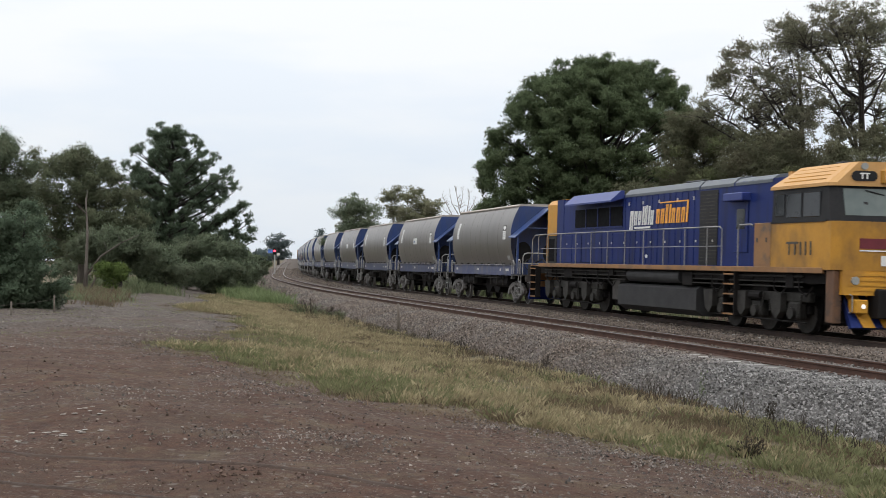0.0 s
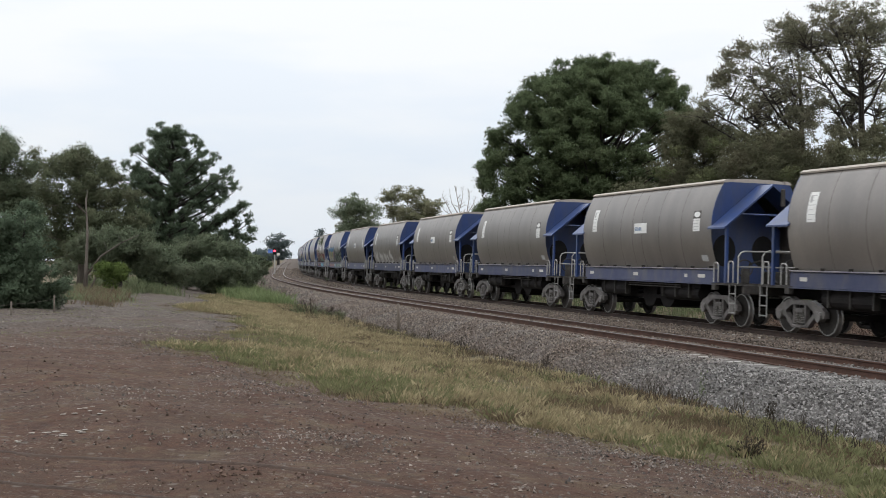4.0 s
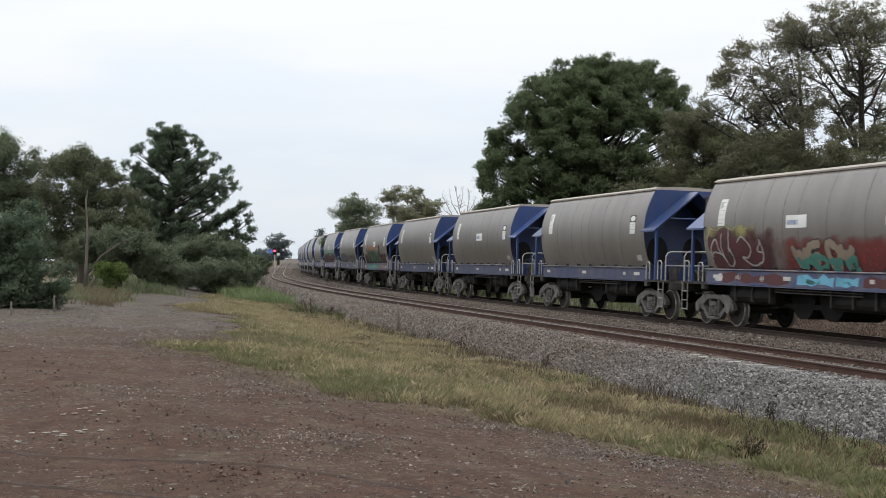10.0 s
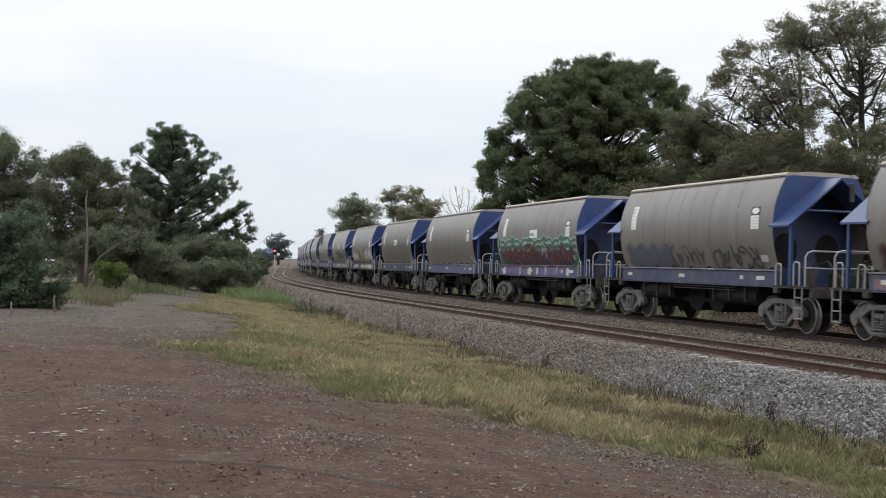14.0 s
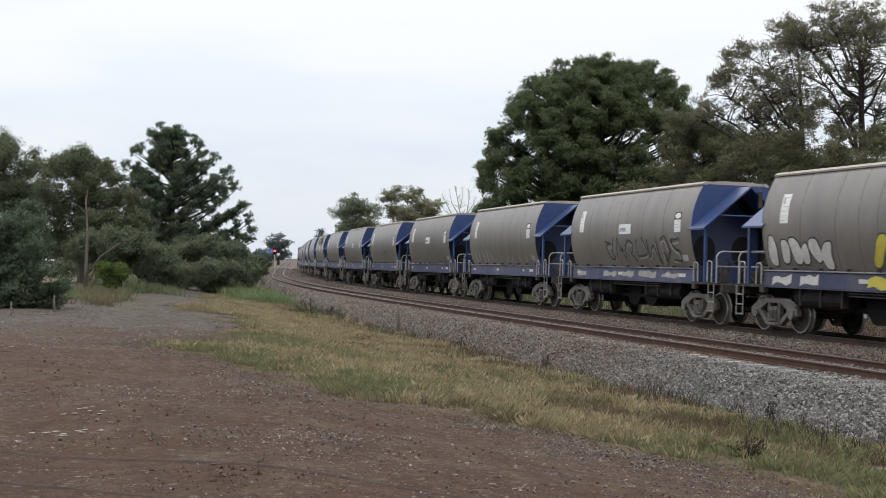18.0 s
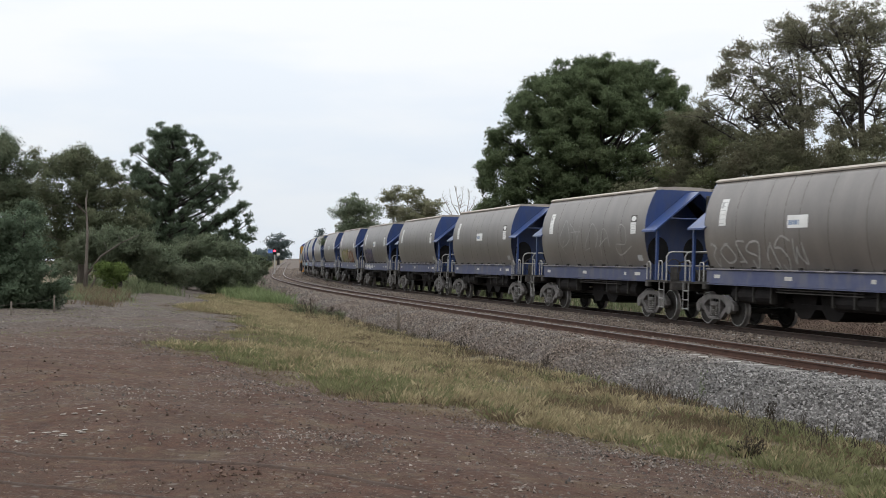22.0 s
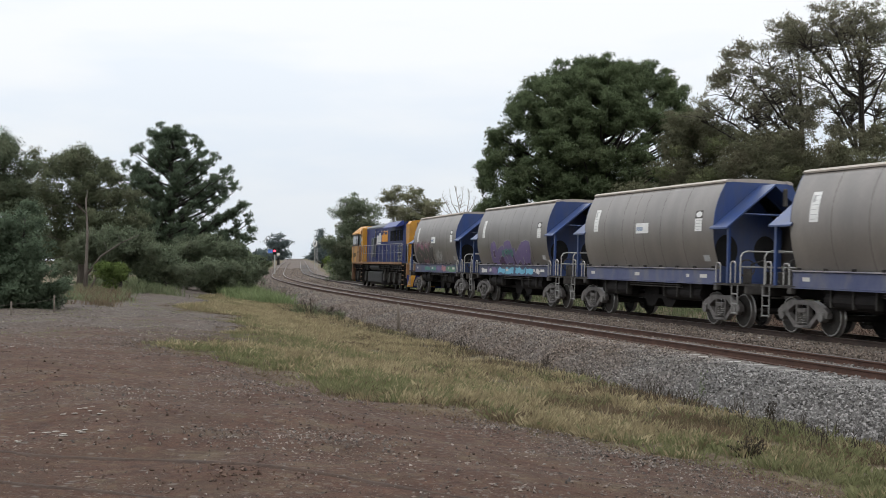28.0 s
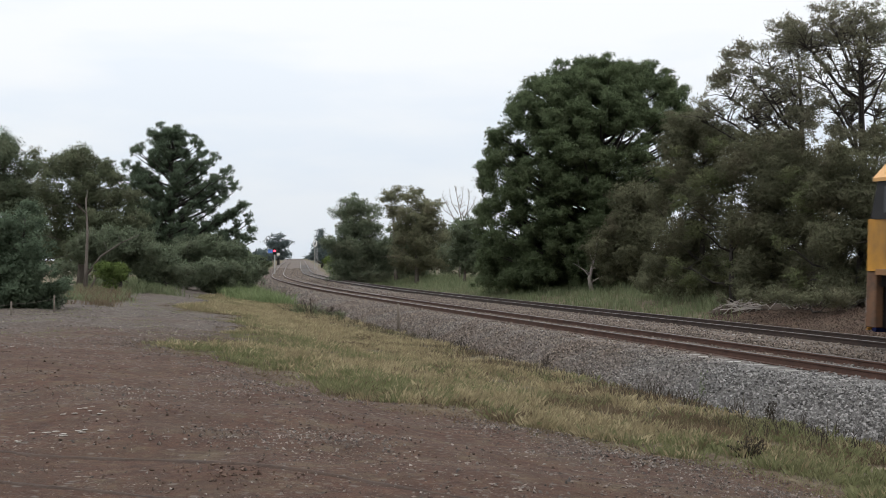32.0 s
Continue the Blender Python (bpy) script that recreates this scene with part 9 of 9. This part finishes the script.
def build_log_pile():
    rng = np.random.default_rng(44)
    for x, y, n, size in ((12.2, 53.0, 44, 0.9), (14.1, 52.2, 30, 0.65)):
        z = ground_at(x, y)
        thing = tagged(new("log_pile"), "heap of bleached branches beside the line", "wood pile", "heaps of dead wood")
        thing.location = (x, y, z)
        for k in range(n):
            a = rng.uniform(-0.7, 0.7) + (0 if k % 2 else 3.14)
            ln = rng.uniform(0.7, 1.5) * size
            c = Vector((rng.normal() * 0.5 * size, rng.normal() * 0.3, 0.06 + 0.3 * rng.random() * size))
            d = Vector((math.cos(a), math.sin(a) * 0.4, rng.uniform(-0.1, 0.9))) * ln * 0.5
            bm = pipe(bmesh.new(), [c - d, c + Vector((0, 0, 0.06)), c + d], [0.026, 0.02, 0.008], 6)
            part("branch", bm, M_BARK_PALE, thing, smooth=True)
        bm = bmesh.new()
        bmesh.ops.create_icosphere(bm, subdivisions=3, radius=1.0, matrix=Matrix.Translation((0.1, 0.5, -0.1)) @ Matrix.Diagonal((1.5 * size, 0.8, 0.55 * size, 1)))
        for v in bm.verts:
            v.co += Vector(noise.noise_vector(v.co * 2.0)) * 0.12
        part("leaf_litter", bm, M_LITTER_SHADE, thing, "rusty brown leaf litter", smooth=True)


def build_fallen_leaves():
    """Dead leaves and twigs under the trees across the line, thick and dark for the trees' shade too."""
    rng = np.random.default_rng(46)
    y = rng.uniform(38, 58, 34000)
    x = y * rng.uniform(0.205, 0.36, 34000)
    s, lat = track_coords(x, y)
    ok = (lat < -4.4) & (lat > -13)
    tagged(blades("fallen_leaves", s[ok], lat[ok], rng.uniform(0.03, 0.10, ok.sum()), 0.014, M_LITTER_SHADE, 46, 1.6), "dead brown leaves and twigs on bare earth, darkened for tree shade", "leaf litter", kind="stuff")


# real litter brown, taken darker to stand for shade under the trees
M_LITTER_SHADE = surface("leaf_litter", (0.032, 0.023, 0.017), (0.066, 0.047, 0.034), 6.0, 0.95, fine=40, bump=0.8, depth=0.04)
build_log_pile()
build_fallen_leaves()


def build_signal(name, x, y, h, label, red):
    z = ground_at(x, y)
    thing = tagged(new(name), label, "signal", "line signals")
    thing.location = (x, y, z)
    part("mast", rod(bmesh.new(), (0, 0, -0.1), (0, 0, h), 0.09, 10), M_RAILING, thing)
    if red:
        part("head", one_box(-0.26, 0.26, -0.12, 0.12, h - 0.2, h + 0.75, 0.04), M_BLACK, thing)
        lamp = part("lamp", rod(bmesh.new(), (0, -0.16, h + 0.35), (0, -0.13, h + 0.35), 0.17, 16), M_REDLAMP, thing, "glowing red lamp")
        part("name_board", one_box(-1.0, -0.28, -0.05, 0.0, h + 0.05, h + 0.55, 0.02), surface("blue_board", (0.08, 0.16, 0.45), (0.1, 0.2, 0.5), 3, 0.5), thing)
        part("lower_board", one_box(0.32, 0.75, -0.05, 0.0, h - 0.35, h + 0.05, 0.02), M_WHITE, thing)
    else:
        bm = pipe(bmesh.new(), [(0.3 * math.cos(t), -0.05, h - 0.1 + 0.62 * math.sin(t)) for t in np.linspace(0, 6.283, 21)], 0.1, 6)
        part("head", bm, M_WHITE, thing, "pale oval hoop round the signal")
        part("ladder", box(one_box(0.28, 0.31, 0.1, 0.13, 0, h), 0.48, 0.51, 0.1, 0.13, 0, h), M_RAILING, thing)
    return thing


build_signal("line_signal", -25.2, 195.0, 3.75, "signal mast showing red beside the line", True)
build_signal("line_signal", -24.6, 250.0, 5.7, "pale signal mast seen from behind", False)
for x, y, h in ((-7.9, 131.0, 0.4), (-12.6, 150.0, 0.35)):
    z = ground_at(x, y)
    thing = tagged(new("marker_post"), "small white marker post beside the line", "post", "line markers")
    thing.location = (x, y, z)
    part("shaft", one_box(-0.09, 0.09, -0.05, 0.05, 0, h + 0.3, 0.01), M_WHITE, thing)
    part("cap", one_box(-0.1, 0.1, -0.06, 0.06, h + 0.3, h + 0.36, 0.01), M_WHITE_DIRTY, thing)


def build_weed(x, y, h, label, material, n, seed, width=0.012, spread=0.05):
    """Thin stalks from one root with short side twigs and a few dry leaves."""
    rng = np.random.default_rng(seed)
    z = ground_at(x, y)
    thing = tagged(new("weed_plant"), label, "weed", "tall weeds")
    thing.location = (x, y, z)
    bm = bmesh.new()
    tips = []
    for _ in range(n):
        a = Vector((rng.normal() * spread, rng.normal() * spread, -0.02))
        b = a + Vector((rng.normal() * spread * 1.6, rng.normal() * spread * 1.6, h * rng.uniform(0.35, 1.0)))
        mid = a.lerp(b, 0.5) + Vector((rng.normal() * 0.2 * spread, 0, 0))
        pipe(bm, [a, mid, b], [width * 0.5, width * 0.42, width * 0.15], 4)
        for _ in range(2):
            r = a.lerp(b, float(rng.uniform(0.45, 0.9)))
            e = r + Vector((rng.normal() * 0.05, rng.normal() * 0.05, rng.uniform(0.03, 0.1))) * (h / 0.5)
            pipe(bm, [r, e], [width * 0.25, width * 0.1], 4)
            tips.append(e)
    part("stalk", bm, material, thing)
    tips = np.array(tips)
    v, f = leaf_cloud(tips, np.full(len(tips), 0.012), (0.035, 0.010), 0.02, 3, 0.2, rng)
    lf = new("foliage", leaf_mesh("foliage", v, f, material))
    lf.parent = thing


build_weed(3.76, 16.0, 0.3, "dark dead weed clump in the grass", M_WEED, 26, 51, 0.014)
for k, (s, lat, h) in enumerate(((-3.4, 7.35, 0.68), (-9.0, 6.9, 0.62), (-6.4, 7.7, 0.4), (3.2, 7.8, 0.42), (9.0, 8.1, 0.45), (14.5, 7.6, 0.5), (24.5, 8.6, 0.55), (29.0, 8.9, 0.5), (27.0, 8.3, 0.5))):
    p = on_line(s, lat)
    build_weed(float(p[0]), float(p[1]), h, "tall thin weed at the ballast foot", M_GRASS_FAR if k in (0, 1, 6, 7) else M_WEED, 5 if k < 2 else 12, 60 + k)


for k, (x, y, h) in enumerate(((-6.2, 56.0, 0.75), (-5.9, 56.5, 0.9), (-5.6, 57.2, 0.6), (-4.9, 57.0, 0.55), (-4.6, 56.2, 0.45), (-6.6, 56.8, 0.4))):
    build_weed(x, y, h, "bushy dead weed in the dry grass", M_WEED if k % 2 else M_GRASS_FAR, 30, 75 + k, 0.022, 0.16)


def build_litter():
    rng = np.random.default_rng(71)
    for x, y, w, n in ((-3.89, 12.65, 0.13, 2), (-3.49, 12.7, 0.13, 3), (-3.85, 14.0, 0.1, 4), (-3.95, 12.2, 0.08, 1), (-7.9, 23.5, 0.14, 1), (-0.4, 12.8, 0.05, 1)):
        for _ in range(2 * n):
            px, py = x + rng.normal() * 0.12, y + rng.normal() * 0.2
            bm = bmesh.new()
            pts = [(0.36 * w * rng.uniform(0.2, 1.1) * math.cos(t), 0.36 * w * rng.uniform(0.3, 1.1) * math.sin(t)) for t in np.linspace(0, 6.283, 9)[:-1]]
            prism(bm, pts, "z", 0.0, 0.006)
            ob = part("paper_scrap", bm, M_PAPER)
            ob.location = (px, py, ground_at(px, py) + 0.006)
            tagged(ob, "torn pale paper scrap on the dirt", "litter", "scraps on the ground")


M_PAPER = surface("soiled_paper", (0.34, 0.315, 0.28), (0.20, 0.175, 0.15), 9, 0.9, fine=40)
build_litter()


# ---------- motion ----------
def travelled(t):
    """How far the train has come at t seconds, counted from its place at 16 s."""
    slowing = float(np.interp(t, [31.0, 31.5, 32.0], [0.0, 0.42, 0.68]))
    return 15.9067 * (t - 16.0) + 0.04171 * (t - 16.0) ** 2 - slowing


def key_vehicle(thing, u, turn=False):
    rows = []
    for k in range(0, 65):
        t = k * 0.5
        rows.append((t, placed(float(np.clip(u - travelled(t), -95, 880)), turn)))
    walk(thing, rows)


def spin(wheels, r, sign=1.0):
    """Turn all wheelsets of one kind alike, at the pace of the train."""
    first = wheels[0]
    x, y, z = first.location
    rows = []
    for k in range(0, 961):
        t = k / FPS
        rows.append((t, Matrix.Translation((x, y, z)) @ Matrix.Rotation(sign * travelled(t) / r, 4, "Y")))
    walk(first, rows)
    for w in wheels[1:]:
        w.rotation_mode = "QUATERNION"
        w.animation_data_create()
        w.animation_data.action = first.animation_data.action
        w.animation_data.action_slot = first.animation_data.action_slot


def motions():
    for i, w in enumerate(wagons):
        key_vehicle(w, -213.7 + 13.63 * i)
    key_vehicle(lead_loco, -232.3)
    key_vehicle(rear_loco, 253.8, True)
    for things, r, sign in ((wagons, 0.46, 1.0), ([lead_loco], 0.52, 1.0), ([rear_loco], 0.52, -1.0)):
        sets = {}
        for thing in things:
            for ob in thing.children_recursive:
                if ob.name.startswith("wheelset"):
                    sets.setdefault(round(ob.location.x, 2), []).append(ob)
        for wheels in sets.values():
            spin(wheels, r, sign)


motions()
